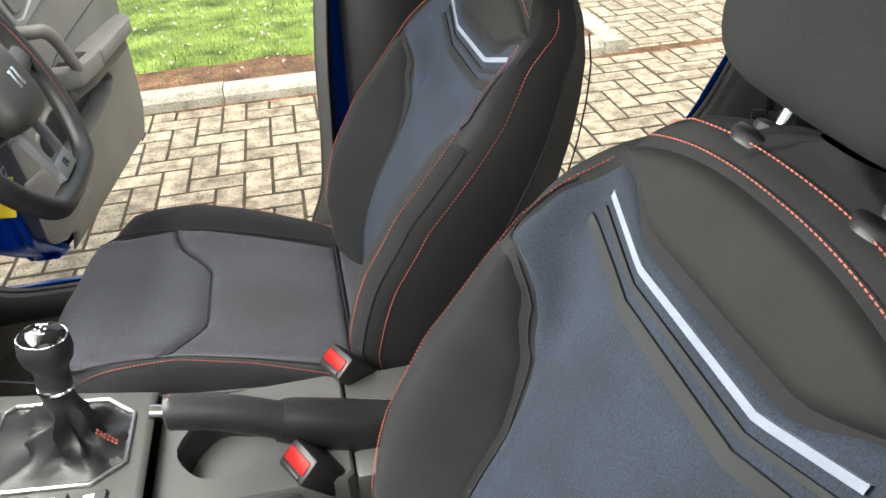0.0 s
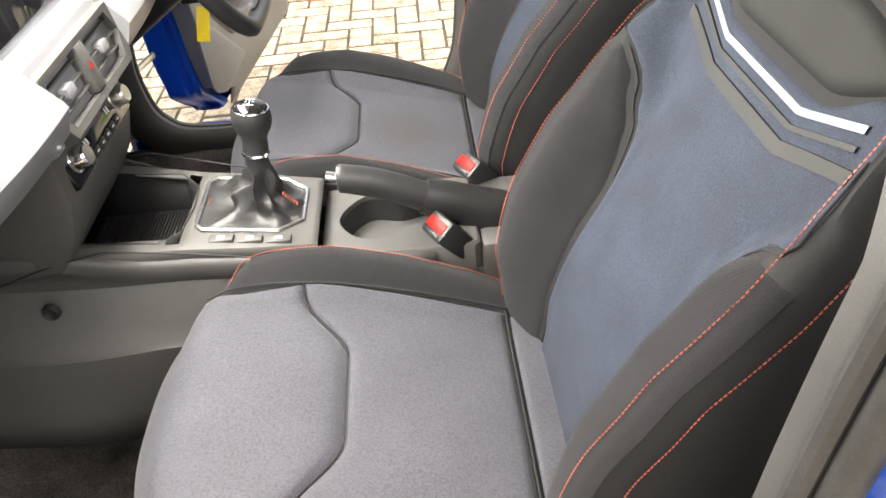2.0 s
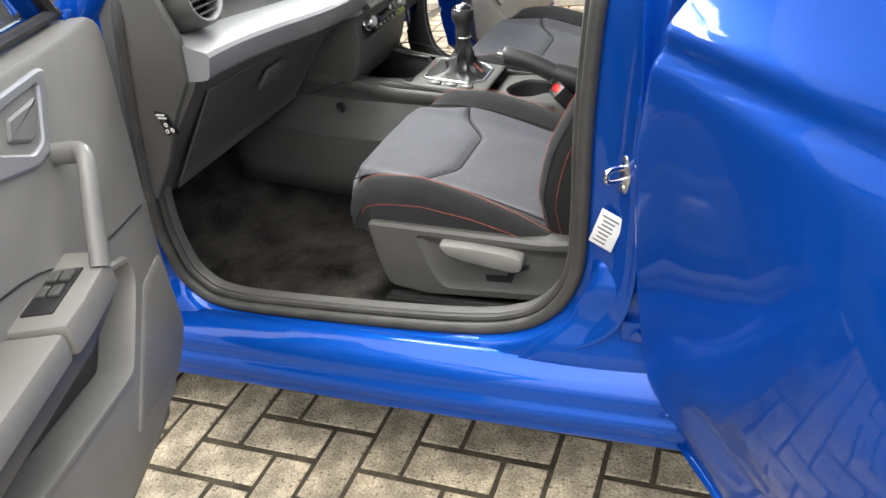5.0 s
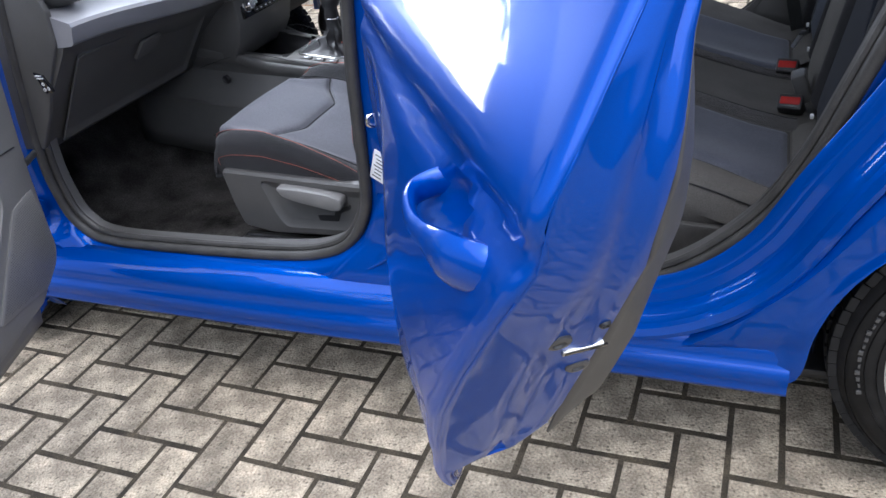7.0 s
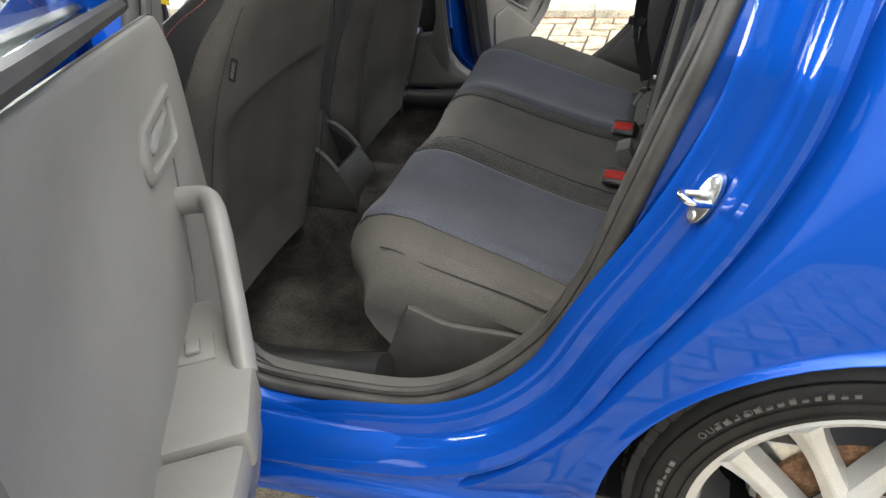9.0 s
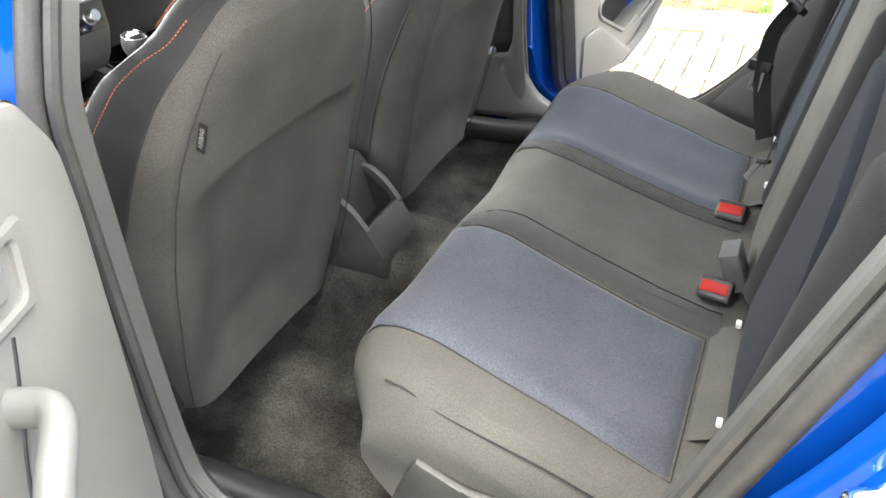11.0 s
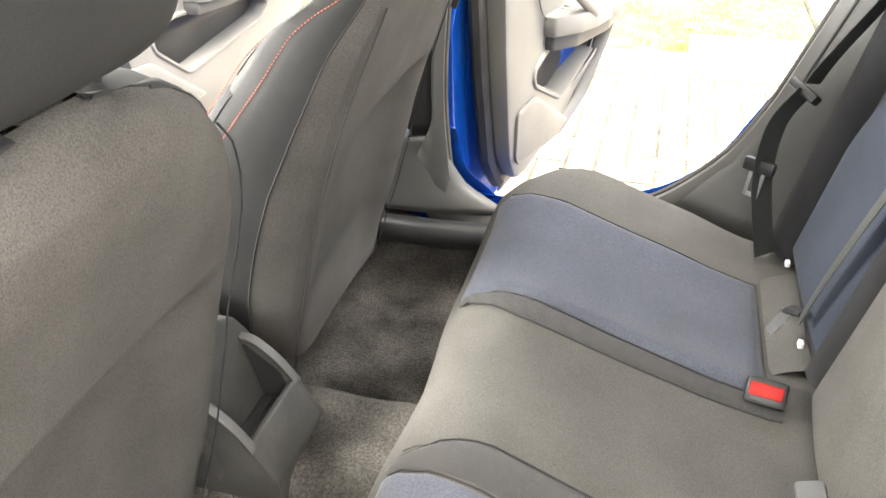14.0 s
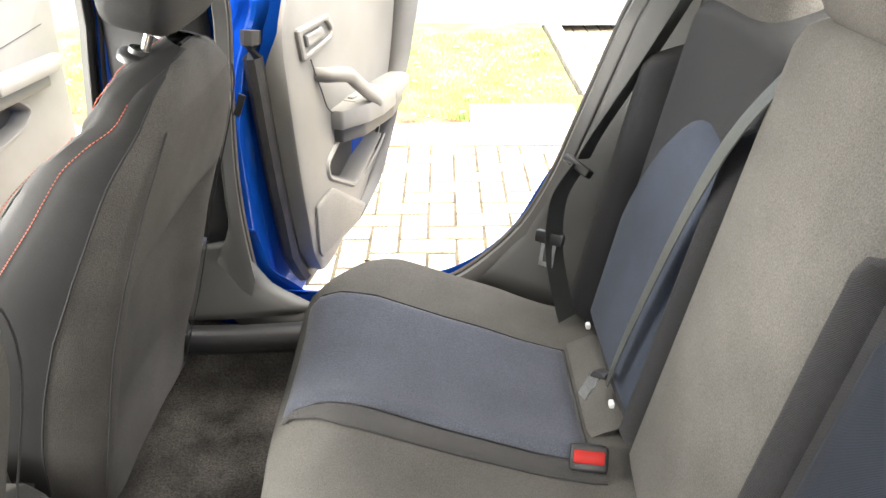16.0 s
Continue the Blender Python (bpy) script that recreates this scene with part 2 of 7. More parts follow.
def grid(bm, fn, us, vs, close_u=False, close_v=False):
    V = [[bm.verts.new(fn(u, v)) for v in vs] for u in us]
    nu, nv = len(us), len(vs)
    for i in range(nu if close_u else nu - 1):
        for j in range(nv if close_v else nv - 1):
            q = [V[i][j], V[(i + 1) % nu][j], V[(i + 1) % nu][(j + 1) % nv], V[i][(j + 1) % nv]]
            try:
                bm.faces.new(q)
            except ValueError:
                pass
    return V


def cap(bm, ring):
    try:
        bm.faces.new(ring)
    except ValueError:
        pass


def lin(n, a=0.0, b=1.0):
    return [a + (b - a) * i / (n - 1) for i in range(n)]


def edgy(n):
    """0 to 1, closer near both ends."""
    return [0.5 - 0.5 * math.cos(math.pi * (0.25 * t + 0.75 * t)) if 0 < t < 1 else t for t in lin(n)]


def bx(bm, x0, x1, y0, y1, z0, z1, bev=0.004, m=None, seg=2):
    r = bmesh.ops.create_cube(bm, size=1.0)
    vs = r["verts"]
    for v in vs:
        v.co = Vector((x0 + (x1 - x0) * (v.co.x + 0.5), y0 + (y1 - y0) * (v.co.y + 0.5), z0 + (z1 - z0) * (v.co.z + 0.5)))
    if bev:
        es = list({e for v in vs for e in v.link_edges})
        r = bmesh.ops.bevel(bm, geom=es, offset=bev, segments=seg, affect="EDGES", profile=0.5)
        vs = list({v for f in r["faces"] for v in f.verts} | {v for v in vs if v.is_valid})
    if m is not None:
        bmesh.ops.transform(bm, matrix=m, verts=vs)
    return vs


def prism(bm, pts, a, b, place, bev=0.0):
    """A polygon swept from a to b; place(p, q, s) gives the point for the polygon's p, q and the sweep's s."""
    lo = [bm.verts.new(place(p, q, a)) for p, q in pts]
    hi = [bm.verts.new(place(p, q, b)) for p, q in pts]
    n = len(pts)
    fs = [bm.faces.new(lo), bm.faces.new(hi[::-1])]
    for i in range(n):
        fs.append(bm.faces.new([lo[i], hi[i], hi[(i + 1) % n], lo[(i + 1) % n]]))
    if bev:
        es = list({e for f in fs for e in f.edges})
        bmesh.ops.recalc_face_normals(bm, faces=fs)
        bmesh.ops.bevel(bm, geom=es, offset=bev, segments=2, affect="EDGES", profile=0.5)


def smooth_path(pts, n, closed=False):
    """Catmull-Rom through the points."""
    P = [Vector(p) for p in pts]
    out = []
    m = len(P) if closed else len(P) - 1
    for i in range(n):
        t = i / n * m if closed else i / (n - 1) * m
        k = min(int(t), m - 1)
        f = t - k
        g = (lambda j: P[j % len(P)]) if closed else (lambda j: P[max(0, min(len(P) - 1, j))])
        a, b, c, d = g(k - 1), g(k), g(k + 1), g(k + 2)
        out.append(0.5 * ((2 * b) + (c - a) * f + (2 * a - 5 * b + 4 * c - d) * f * f + (3 * b - a - 3 * c + d) * f ** 3))
    return out


def tube(bm, pts, r, seg=8, closed=False, flat=1.0, up=(0, 0, 1), ends=True):
    """A round or flattened bar along the points; r is a number or one a point."""
    P = [Vector(p) for p in pts]
    n = len(P)
    rings = []
    for i, p in enumerate(P):
        a, b = (P[i - 1], P[(i + 1) % n]) if closed else (P[max(0, i - 1)], P[min(n - 1, i + 1)])
        d = (b - a).normalized()
        s = d.cross(Vector(up))
        if s.length < 1e-4:
            s = d.cross(Vector((0.3, 1, 0)))
        s.normalize()
        w = s.cross(d)
        k = r[i] if isinstance(r, (list, tuple)) else r
        rings.append([bm.verts.new(p + s * (math.cos(2 * math.pi * j / seg) * k) + w * (math.sin(2 * math.pi * j / seg) * k * flat)) for j in range(seg)])
    for i in range(n if closed else n - 1):
        A, C = rings[i], rings[(i + 1) % n]
        for j in range(seg):
            bm.faces.new([A[j], A[(j + 1) % seg], C[(j + 1) % seg], C[j]])
    if not closed and ends:
        cap(bm, rings[0][::-1])
        cap(bm, rings[-1])


def sweep(bm, prof, pts, side, out):
    """A profile (s, o) along points; side and out are the directions of s and o, or functions of the point's number."""
    rows = []
    for i, p in enumerate(pts):
        sd, od = (side(i), out(i)) if callable(side) else (Vector(side), Vector(out))
        rows.append([bm.verts.new(Vector(p) + sd * a + od * b) for a, b in prof])
    for A, C in zip(rows, rows[1:]):
        for j in range(len(prof) - 1):
            bm.faces.new([A[j], A[j + 1], C[j + 1], C[j]])
    return rows


def lathe(bm, prof, place, seg=32, full=2 * math.pi):
    """prof: (radius, height); place(x, y, h) gives the point."""
    n = seg if abs(full - 2 * math.pi) < 1e-6 else seg + 1
    grid(bm, lambda a, i: place(prof[i][0] * math.cos(a), prof[i][0] * math.sin(a), prof[i][1]), [full * k / seg for k in range(n)],
         range(len(prof)), close_u=n == seg)


def puff(bm, c, s, e=0.45, nu=24, nv=16, m=None):
    """A rounded box (superellipsoid)."""
    def sp(v, p):
        return math.copysign(abs(v) ** p, v)

    def f(u, v):
        p = Vector((c[0] + s[0] * sp(math.cos(v), e) * sp(math.cos(u), e), c[1] + s[1] * sp(math.cos(v), e) * sp(math.sin(u), e), c[2] + s[2] * sp(math.sin(v), e)))
        return m @ p if m is not None else p
    grid(bm, f, lin(nu + 1, -math.pi, math.pi)[:-1], lin(nv, -math.pi / 2, math.pi / 2), close_u=True)


def resample(pts, step):
    P = [Vector(p) for p in pts]
    out, carry = [P[0]], 0.0
    for a, b in zip(P, P[1:]):
        L = (b - a).length
        s = step - carry
        while s <= L:
            out.append(a.lerp(b, s / L))
            s += step
        carry = L - (s - step)
    return out


def stitches(bm, pts, pitch=0.0055, r=0.00065, gap=0.30):
    """A row of short threads along the points."""
    P = resample(pts, pitch)
    for p, e in zip(P, P[1:]):
        d = e - p
        q = p + d * (1 - gap)
        d.normalize()
        t = d.cross(Vector((0.31, 0.52, 0.8))).normalized()
        w = t.cross(d)
        A = [bm.verts.new(p + (t * math.cos(k) + w * math.sin(k)) * r) for k in (0, 2.1, 4.2)]
        M_ = [bm.verts.new((p + q) / 2 + (t * math.cos(k) + w * math.sin(k)) * r * 1.6) for k in (0, 2.1, 4.2)]
        C = [bm.verts.new(q + (t * math.cos(k) + w * math.sin(k)) * r) for k in (0, 2.1, 4.2)]
        for X, Y in ((A, M_), (M_, C)):
            for k in range(3):
                bm.faces.new([X[k], X[(k + 1) % 3], Y[(k + 1) % 3], Y[k]])


def letters(name, body, size, m, mat, parent, label=""):
    """Raised writing as a mesh part; m places its middle."""
    cu = bpy.data.curves.new("writing", "FONT")
    cu.body, cu.size, cu.extrude, cu.align_x, cu.align_y = body, size, 0.0004, "CENTER", "CENTER"
    tmp = bpy.data.objects.new("writing", cu)
    scene.collection.objects.link(tmp)
    me = bpy.data.meshes.new_from_object(tmp.evaluated_get(bpy.context.evaluated_depsgraph_get()))
    bpy.data.objects.remove(tmp)
    me.transform(m)
    me.materials.clear()
    me.materials.append(mat)
    ob = new(name, me)
    ob.parent = parent
    return tagged(ob, label)


def rounded(poly, r, n=4):
    """A polygon with its corners rounded."""
    out, m = [], len(poly)
    for i in range(m):
        p, a, b = Vector(poly[i]), Vector(poly[i - 1]), Vector(poly[(i + 1) % m])
        da, db = (a - p), (b - p)
        k = min(r, da.length * 0.45, db.length * 0.45)
        p0, p1 = p + da.normalized() * k, p + db.normalized() * k
        for t in lin(n):
            q_ = p0.lerp(p, t).lerp(p.lerp(p1, t), t)
            out.append((q_.x, q_.y))
    return out


def offset2(poly, d):
    """A polygon moved outwards by d."""
    m = len(poly)
    area = sum(poly[i][0] * poly[(i + 1) % m][1] - poly[(i + 1) % m][0] * poly[i][1] for i in range(m))
    sg = 1 if area > 0 else -1
    out = []
    for i in range(m):
        a, b = poly[i - 1], poly[(i + 1) % m]
        t = Vector((b[0] - a[0], b[1] - a[1]))
        if t.length > 1e-9:
            t.normalize()
        out.append((poly[i][0] + t.y * sg * d, poly[i][1] - t.x * sg * d))
    return out


def ring_of(bm, poly, place, v):
    return [bm.verts.new(place(p, v, q)) for p, q in poly]


def join_rings(bm, rings):
    for X, Y in zip(rings, rings[1:]):
        for i in range(len(X)):
            bm.faces.new([X[i], X[(i + 1) % len(X)], Y[(i + 1) % len(X)], Y[i]])


def fill_between(bm, outer, hole):
    """Fills a flat face with a hole in it."""
    es = []
    for ring in (outer, hole):
        for i in range(len(ring)):
            e = bm.edges.get((ring[i], ring[(i + 1) % len(ring)]))
            es.append(e if e is not None else bm.edges.new((ring[i], ring[(i + 1) % len(ring)])))
    bmesh.ops.triangle_fill(bm, use_beauty=True, use_dissolve=False, edges=es)


# ---- front seats ----
SEAT_Z = [(-0.44, 0.47), (-0.42, 0.52), (-0.385, 0.55), (-0.34, 0.56), (-0.25, 0.546), (-0.18, 0.530), (-0.05, 0.494), (0.04, 0.468), (0.09, 0.458), (0.16, 0.455)]
BOLSTER = [(-0.43, 0.0), (-0.37, 0.015), (-0.29, 0.045), (-0.2, 0.062), (-0.1, 0.06), (0.0, 0.045), (0.08, 0.022), (0.16, 0.01)]
BACK_A = Vector((0.10, 0, 0.455))
OUTLINE = [(-0.09, 0.21), (0.0, 0.235), (0.1, 0.252), (0.25, 0.262), (0.40, 0.262), (0.46, 0.255), (0.52, 0.236), (0.57, 0.210), (0.61, 0.174), (0.64, 0.132), (0.66, 0.08), (0.672, 0.035)]
WING = [(-0.09, 0.2), (0.0, 0.55), (0.08, 0.9), (0.2, 1.0), (0.3, 0.97), (0.38, 0.75), (0.46, 0.52), (0.55, 0.36), (0.62, 0.25), (0.672, 0.15)]


def squash(w):
    """Shortens the top of the backrest a little."""
    return w if w < 0.48 else 0.48 + (w - 0.48) * 0.90


def seat_top(x, yr):
    a = abs(yr)
    h = lerp(x, SEAT_Z) + lerp(x, BOLSTER) * sm(0.15, 0.232, a)
    if a > 0.238:
        h -= 0.03 * ((a - 0.238) / 0.022) ** 2
    return h + 0.006 * (1 - (a / 0.19) ** 2 if a < 0.19 else 0)


def back_depth(w, yr):
    a = abs(yr)
    o = lerp(w, OUTLINE)
    up = sm(0.36, 0.48, w)
    d = 0.094 * lerp(w, WING) * sm(0.11 + 0.07 * up, 0.205 + 0.03 * up, a) + 0.016 * math.exp(-((w - 0.16) / 0.12) ** 2)
    d += 0.012 * sm(0.47, 0.36, w) * sm(0.15, 0.12, a) * sm(0.0, 0.1, w)
    r = 0.03
    if a > o - r:
        k = min(1.0, (a - (o - r)) / r)
        d -= 0.03 * (1 - math.sqrt(max(0.0, 1 - k * k)))
    d -= 0.022 * sm(0.62, 0.675, w)
    return d


def front_seat(label, s, m, lever, recline, slab):
    ob = thing("front_seat", label, "car seat", "front seats")
    BU = Vector((math.sin(radians(recline)), 0, math.cos(radians(recline))))
    BN = Vector((-BU.z, 0, BU.x))

    def Q(x, yr, z):
        return Vector((x, s + m * yr, z))

    def F(w, yr, off=0.0):
        p = BACK_A + BU * squash(w) + BN * (back_depth(w, yr) + off)
        return Vector((p.x, s + m * yr, p.z))

    # cushion core with bolsters
    bm = B()
    secs = [-0.25, -0.258, -0.26, -0.256, -0.246, -0.235, -0.222, -0.208, -0.19, -0.17, -0.15, -0.1, -0.05, 0, 0.05, 0.1, 0.15, 0.17, 0.19, 0.208, 0.222, 0.235, 0.246, 0.256, 0.26, 0.258, 0.25]

    def core(x, i):
        yr = secs[i]
        k = 1.0 - 0.13 * sm(-0.33, -0.425, x)
        edge = i in (0, len(secs) - 1)
        low = i in (1, len(secs) - 2)
        z = 0.455 if edge else (0.50 if low else seat_top(x, yr) - 0.004)
        if low:
            z = min(z, seat_top(x, yr) - 0.01)
        return Q(x + 0.052 * (abs(yr) / 0.26) ** 3 * sm(-0.30, -0.42, x), yr * k, z)
    xs = [-0.432, -0.428, -0.42, -0.405, -0.385, -0.36, -0.32, -0.28, -0.24, -0.2, -0.16, -0.12, -0.08, -0.04, 0, 0.04, 0.08, 0.12, 0.16]
    V = grid(bm, core, xs, range(len(secs)))
    nose = [bm.verts.new(Q(-0.385 + 0.045 * (abs(secs[i]) / 0.26) ** 3, secs[i] * 0.86, 0.462)) for i in range(len(secs))]
    for i in range(len(secs) - 1):
        bm.faces.new([V[0][i], V[0][i + 1], nose[i + 1], nose[i]])
    cushion = part("seat_cushion", bm, TWILL, ob)

    def seam_x(yr):
        return -0.178 - 0.062 * sm(0.07, 0.185, abs(yr))

    def pad(name, x0, x1, hw0, hw1, lift, mat, tuck=0.012):
        bm = B()

        def f(u, v):
            yr0 = (v * 2 - 1)
            hw = hw0 + (hw1 - hw0) * u
            yr = yr0 * hw
            a, b = (x0(yr) if callable(x0) else x0), (x1(yr) if callable(x1) else x1)
            x = a + (b - a) * u
            e = min(min(u, 1 - u) * abs(b - a), min(v, 1 - v) * 2 * hw)
            return Q(x, yr, seat_top(x, yr) + lift - tuck * math.exp(-(e / 0.0045) ** 1.5))
        grid(bm, f, [0, 0.012, 0.03, 0.06] + lin(18, 0.1, 0.9) + [0.94, 0.97, 0.988, 1], [0, 0.006, 0.014, 0.03] + lin(24, 0.06, 0.94) + [0.97, 0.986, 0.994, 1])
        return part(name, bm, mat, ob)
    # front pad wraps over the nose
    bm = B()
    prof = [(-0.392, 0.452), (-0.418, 0.462), (-0.433, 0.482), (-0.436, 0.505), (-0.427, 0.53), (-0.406, 0.547)]

    def nosef(u, v):
        yr = (v * 2 - 1) * (0.172 + 0.02 * u)
        bow = 0.036 * (abs(v * 2 - 1) ** 2.6)
        L = len(prof) - 1
        if u < 0.35:
            t = u / 0.35 * L
            k = min(int(t), L - 1)
            f_ = t - k
            x = prof[k][0] * (1 - f_) + prof[k + 1][0] * f_ + bow
            z = prof[k][1] * (1 - f_) + prof[k + 1][1] * f_
        else:
            t = (u - 0.35) / 0.65
            x = (-0.408 + bow) * (1 - t) + seam_x(yr) * t
            z = seat_top(x, yr) + 0.008 * sm(0, 0.15, t) + (0.546 - seat_top(-0.408, yr)) * (1 - sm(0, 0.35, t))
        e = min((1 - u) * 0.2, min(v, 1 - v) * 0.38)
        return Q(x, yr, z - 0.014 * math.exp(-(e / 0.006) ** 1.5))
    grid(bm, nosef, lin(20)[:-1] + [0.965, 0.985, 1.0], edgy(26))
    part("front_pad", bm, CUSHION, ob, "slate grey woven front pad")
    pad("centre_pad", seam_x, 0.042, 0.192, 0.185, 0.007, CUSHION if m > 0 else STAINED)
    pad("rear_pad", 0.046, 0.135, 0.185, 0.19, 0.0, CUSHION, 0.008)
    for sd in (-1, 1):
        bm = B()
        stitches(bm, resample([Q(x + 0.04 * sm(-0.30, -0.42, x), sd * (0.236 - 0.035 * sm(-0.33, -0.42, x)), seat_top(x, 0.236) + 0.0005) for x in lin(40, -0.40, 0.11)], 0.01), 0.0052)
        stitches(bm, resample([Q(x + 0.052 * sm(-0.30, -0.42, x), sd * 0.2612 * (1 - 0.13 * sm(-0.33, -0.425, x)), seat_top(x, 0.236) - 0.055 + 0.025 * sm(-0.25, 0.1, x)) for x in lin(40, -0.39, 0.14)], 0.01), 0.0052)
        part("stitching", bm, THREAD, cushion, "orange-red stitching", kind="stuff")

    for nm, line in (("cross_seam", [Q(seam_x(y), y, seat_top(seam_x(y), y) + 0.002) for y in lin(30, -0.19, 0.19)]), ("rear_seam", [Q(0.044, y, seat_top(0.044, y) + 0.001) for y in lin(20, -0.186, 0.186)]),
                     ("side_seam", [Q(x, -0.190, seat_top(x, 0.190) + 0.001) for x in lin(30, -0.38, 0.13)]), ("side_seam", [Q(x, 0.190, seat_top(x, 0.190) + 0.001) for x in lin(30, -0.38, 0.13)])):
        bm = B()
        tube(bm, line, 0.0015, 6)
        part(nm, bm, PIPING, cushion)
    # backrest shell
    bm = B()
    ws = [-0.035, -0.02, 0.0, 0.03, 0.08, 0.13, 0.18, 0.23, 0.28, 0.31, 0.325, 0.34, 0.355, 0.38, 0.42, 0.46, 0.49, 0.52, 0.55, 0.575, 0.6, 0.62, 0.638, 0.652, 0.663, 0.672]
    qs = [-1, -0.985, -0.95, -0.9, -0.84, -0.77, -0.7, -0.6, -0.5, -0.35, -0.18, 0, 0.18, 0.35, 0.5, 0.6, 0.7, 0.77, 0.84, 0.9, 0.95, 0.985, 1]
    bq = []

    def thick(w):
        return lerp(w, slab)

    def shell(w, i):
        o = lerp(w, OUTLINE)
        if i < len(qs):
            yr = qs[i] * o
            d = back_depth(w, yr) if abs(qs[i]) < 1 else back_depth(w, yr) - 0.006
        else:
            q = bq[i - len(qs)]
            o2 = o - 0.012
            yr = q * o2
            d = -thick(w) * (1 - 0.10 * abs(q) ** 4 - 0.12 * abs(q) ** 16)
            d += 0.040 * sm(0.415, 0.365, w) * sm(0.235, 0.10, abs(yr)) * sm(-0.06, 0.08, w) + 0.008 * sm(0.9, 0.2, abs(q)) * sm(0.62, 0.5, w)
        p = BACK_A + BU * squash(w) + BN * d
        return Vector((p.x, s + m * yr, p.z))
    qs = sorted(set(qs + lin(41, -1, 1)))
    nq = len(qs)
    ws = sorted(set(ws + lin(50, -0.035, 0.66)))
    grid(bm, shell, ws, range(nq))
    back = part("backrest", bm, KNIT, ob)
    bm = B()
    bq = [0.995] + lin(33, 0.98, -0.98) + [-0.995]
    fine_w = sorted(set(ws + lin(40, -0.035, 0.66)))

    def rear_shell(w, i):
        n_ = len(bq)
        if i in (0, n_ + 1):
            a, c = (shell(w, nq - 1), shell(w, nq)) if i == 0 else (shell(w, 0), shell(w, nq + n_ - 1))
            return a.lerp(c, 0.66) + Vector((0, m * (1 if i == 0 else -1) * 0.0088, 0))
        return shell(w, nq + i - 1)
    V = grid(bm, rear_shell, fine_w, range(len(bq) + 2))
    cap(bm, V[-1])
    cap(bm, V[0][::-1])
    part("rear_cover", bm, FABRIC, ob, "black woven cover on the back of the seat", sharp=60)

    def side_at(w, v, sd):
        """The seat's flank, from its front edge (v = 0) to the rear cover (v = 1)."""
        a, c = shell(w, nq - 1 if sd > 0 else 0), shell(w, nq if sd > 0 else nq + len(bq) - 1)
        return a.lerp(c, v * 0.66) + Vector((0, m * sd * 0.010 * math.sin(math.pi * v * 0.66) ** 0.7, 0))
    for sd in (-1, 1):
        bm = B()
        V = grid(bm, lambda w, v: side_at(w, v, sd), ws, lin(9))
        part("side_panel", bm, KNIT, ob, "black smooth knit side panel", sharp=60)
        bm = B()
        tube(bm, [side_at(w, 0.99, sd) for w in lin(40, -0.03, 0.65)], 0.0016, 6)
        part("side_seam", bm, PIPING, back)

    # side wings
    for sd in (-1, 1):
        bm = B()

        def wing(u, v):
            w = -0.03 + 0.455 * u
            inner = lerp(w, [(-0.05, 0.142), (0.0, 0.138), (0.27, 0.134), (0.35, 0.149), (0.40, 0.177), (0.425, 0.212), (0.435, 0.25)])
            outer = lerp(w, OUTLINE) - 0.004
            yr = inner + (outer - inner) * v
            e = min(v * (outer - inner), min(u, 1 - u) * 0.4)
            return F(w, sd * yr, 0.005 - 0.0095 * math.exp(-(e / 0.004) ** 1.5) - 0.002 * v)
        grid(bm, wing, [0, 0.006, 0.014, 0.03] + lin(36, 0.05, 0.95) + [0.97, 0.986, 0.994, 1], [0, 0.015, 0.035, 0.07] + lin(16, 0.12, 0.9) + [0.95, 1])
        part("side_bolster", bm, TWILL, ob)
    # blue centre panel
    bm = B()

    def half(w):
        return lerp(w, [(-0.05, 0.138), (0.0, 0.134), (0.27, 0.130), (0.35, 0.145), (0.40, 0.172), (0.425, 0.205), (0.44, 0.236), (0.5, 0.222), (0.56, 0.188)])

    def low_edge(yr):
        return 0.524 + 0.042 * sm(0.09, 0.20, abs(yr))

    def centre(u, v):
        q = v * 2 - 1
        w0 = -0.03 + 0.54 * u
        yr = q * half(w0)
        w = -0.03 + (low_edge(yr) - 0.004 + 0.03) * u
        yr = q * half(w)
        e = min(min(u, 1 - u) * 0.52, min(v, 1 - v) * 0.36)
        r = 0.006 * sm(0.412, 0.40, w) * sm(0.132, 0.118, abs(yr))
        return F(w, yr, 0.005 + r - 0.011 * math.exp(-(e / 0.006) ** 1.5))
    grid(bm, centre, edgy(56), edgy(36))
    part("centre_panel", bm, BLUE, ob, "blue-grey melange centre panel")
    for sd in (-1, 1):
        bm = B()
        tube(bm, [F(w, sd * half(w), 0.001) for w in lin(40, -0.02, 0.52)], 0.0012, 6)
        part("panel_seam", bm, PIPING, back)
        bm = B()
        tube(bm, [BACK_A + BU * squash(w) + BN * (-thick(w) * 0.93) + Vector((0, s + m * sd * (lerp(w, OUTLINE) - 0.016), 0)) for w in lin(40, -0.05, 0.60)], 0.0013, 5)
        part("rear_seam", bm, PIPING, back)
    # chevron stripes
    for name, w0, hw, up, half_w, mat, lab in (("chevron_stripe", 0.500, 0.0045, 0.030, 0.170, SILVERTAPE, "pale silver chevron stripe"), ("chevron_stripe", 0.482, 0.0035, 0.030, 0.172, DARKTAPE, ""),
                                               ("chevron_stripe", 0.461, 0.008, 0.030, 0.186, DARKTAPE, "dark grey chevron stripe")):
        line = [(w0 + up, -half_w), (w0 + 0.004, -0.098), (w0, -0.085), (w0, 0.085), (w0 + 0.004, 0.098), (w0 + up, half_w)]
        bm = B()
        pts = []
        for a, b in zip(line, line[1:]):
            for t in lin(9)[:-1]:
                pts.append((a[0] + (b[0] - a[0]) * t, a[1] + (b[1] - a[1]) * t))
        pts.append(line[-1])

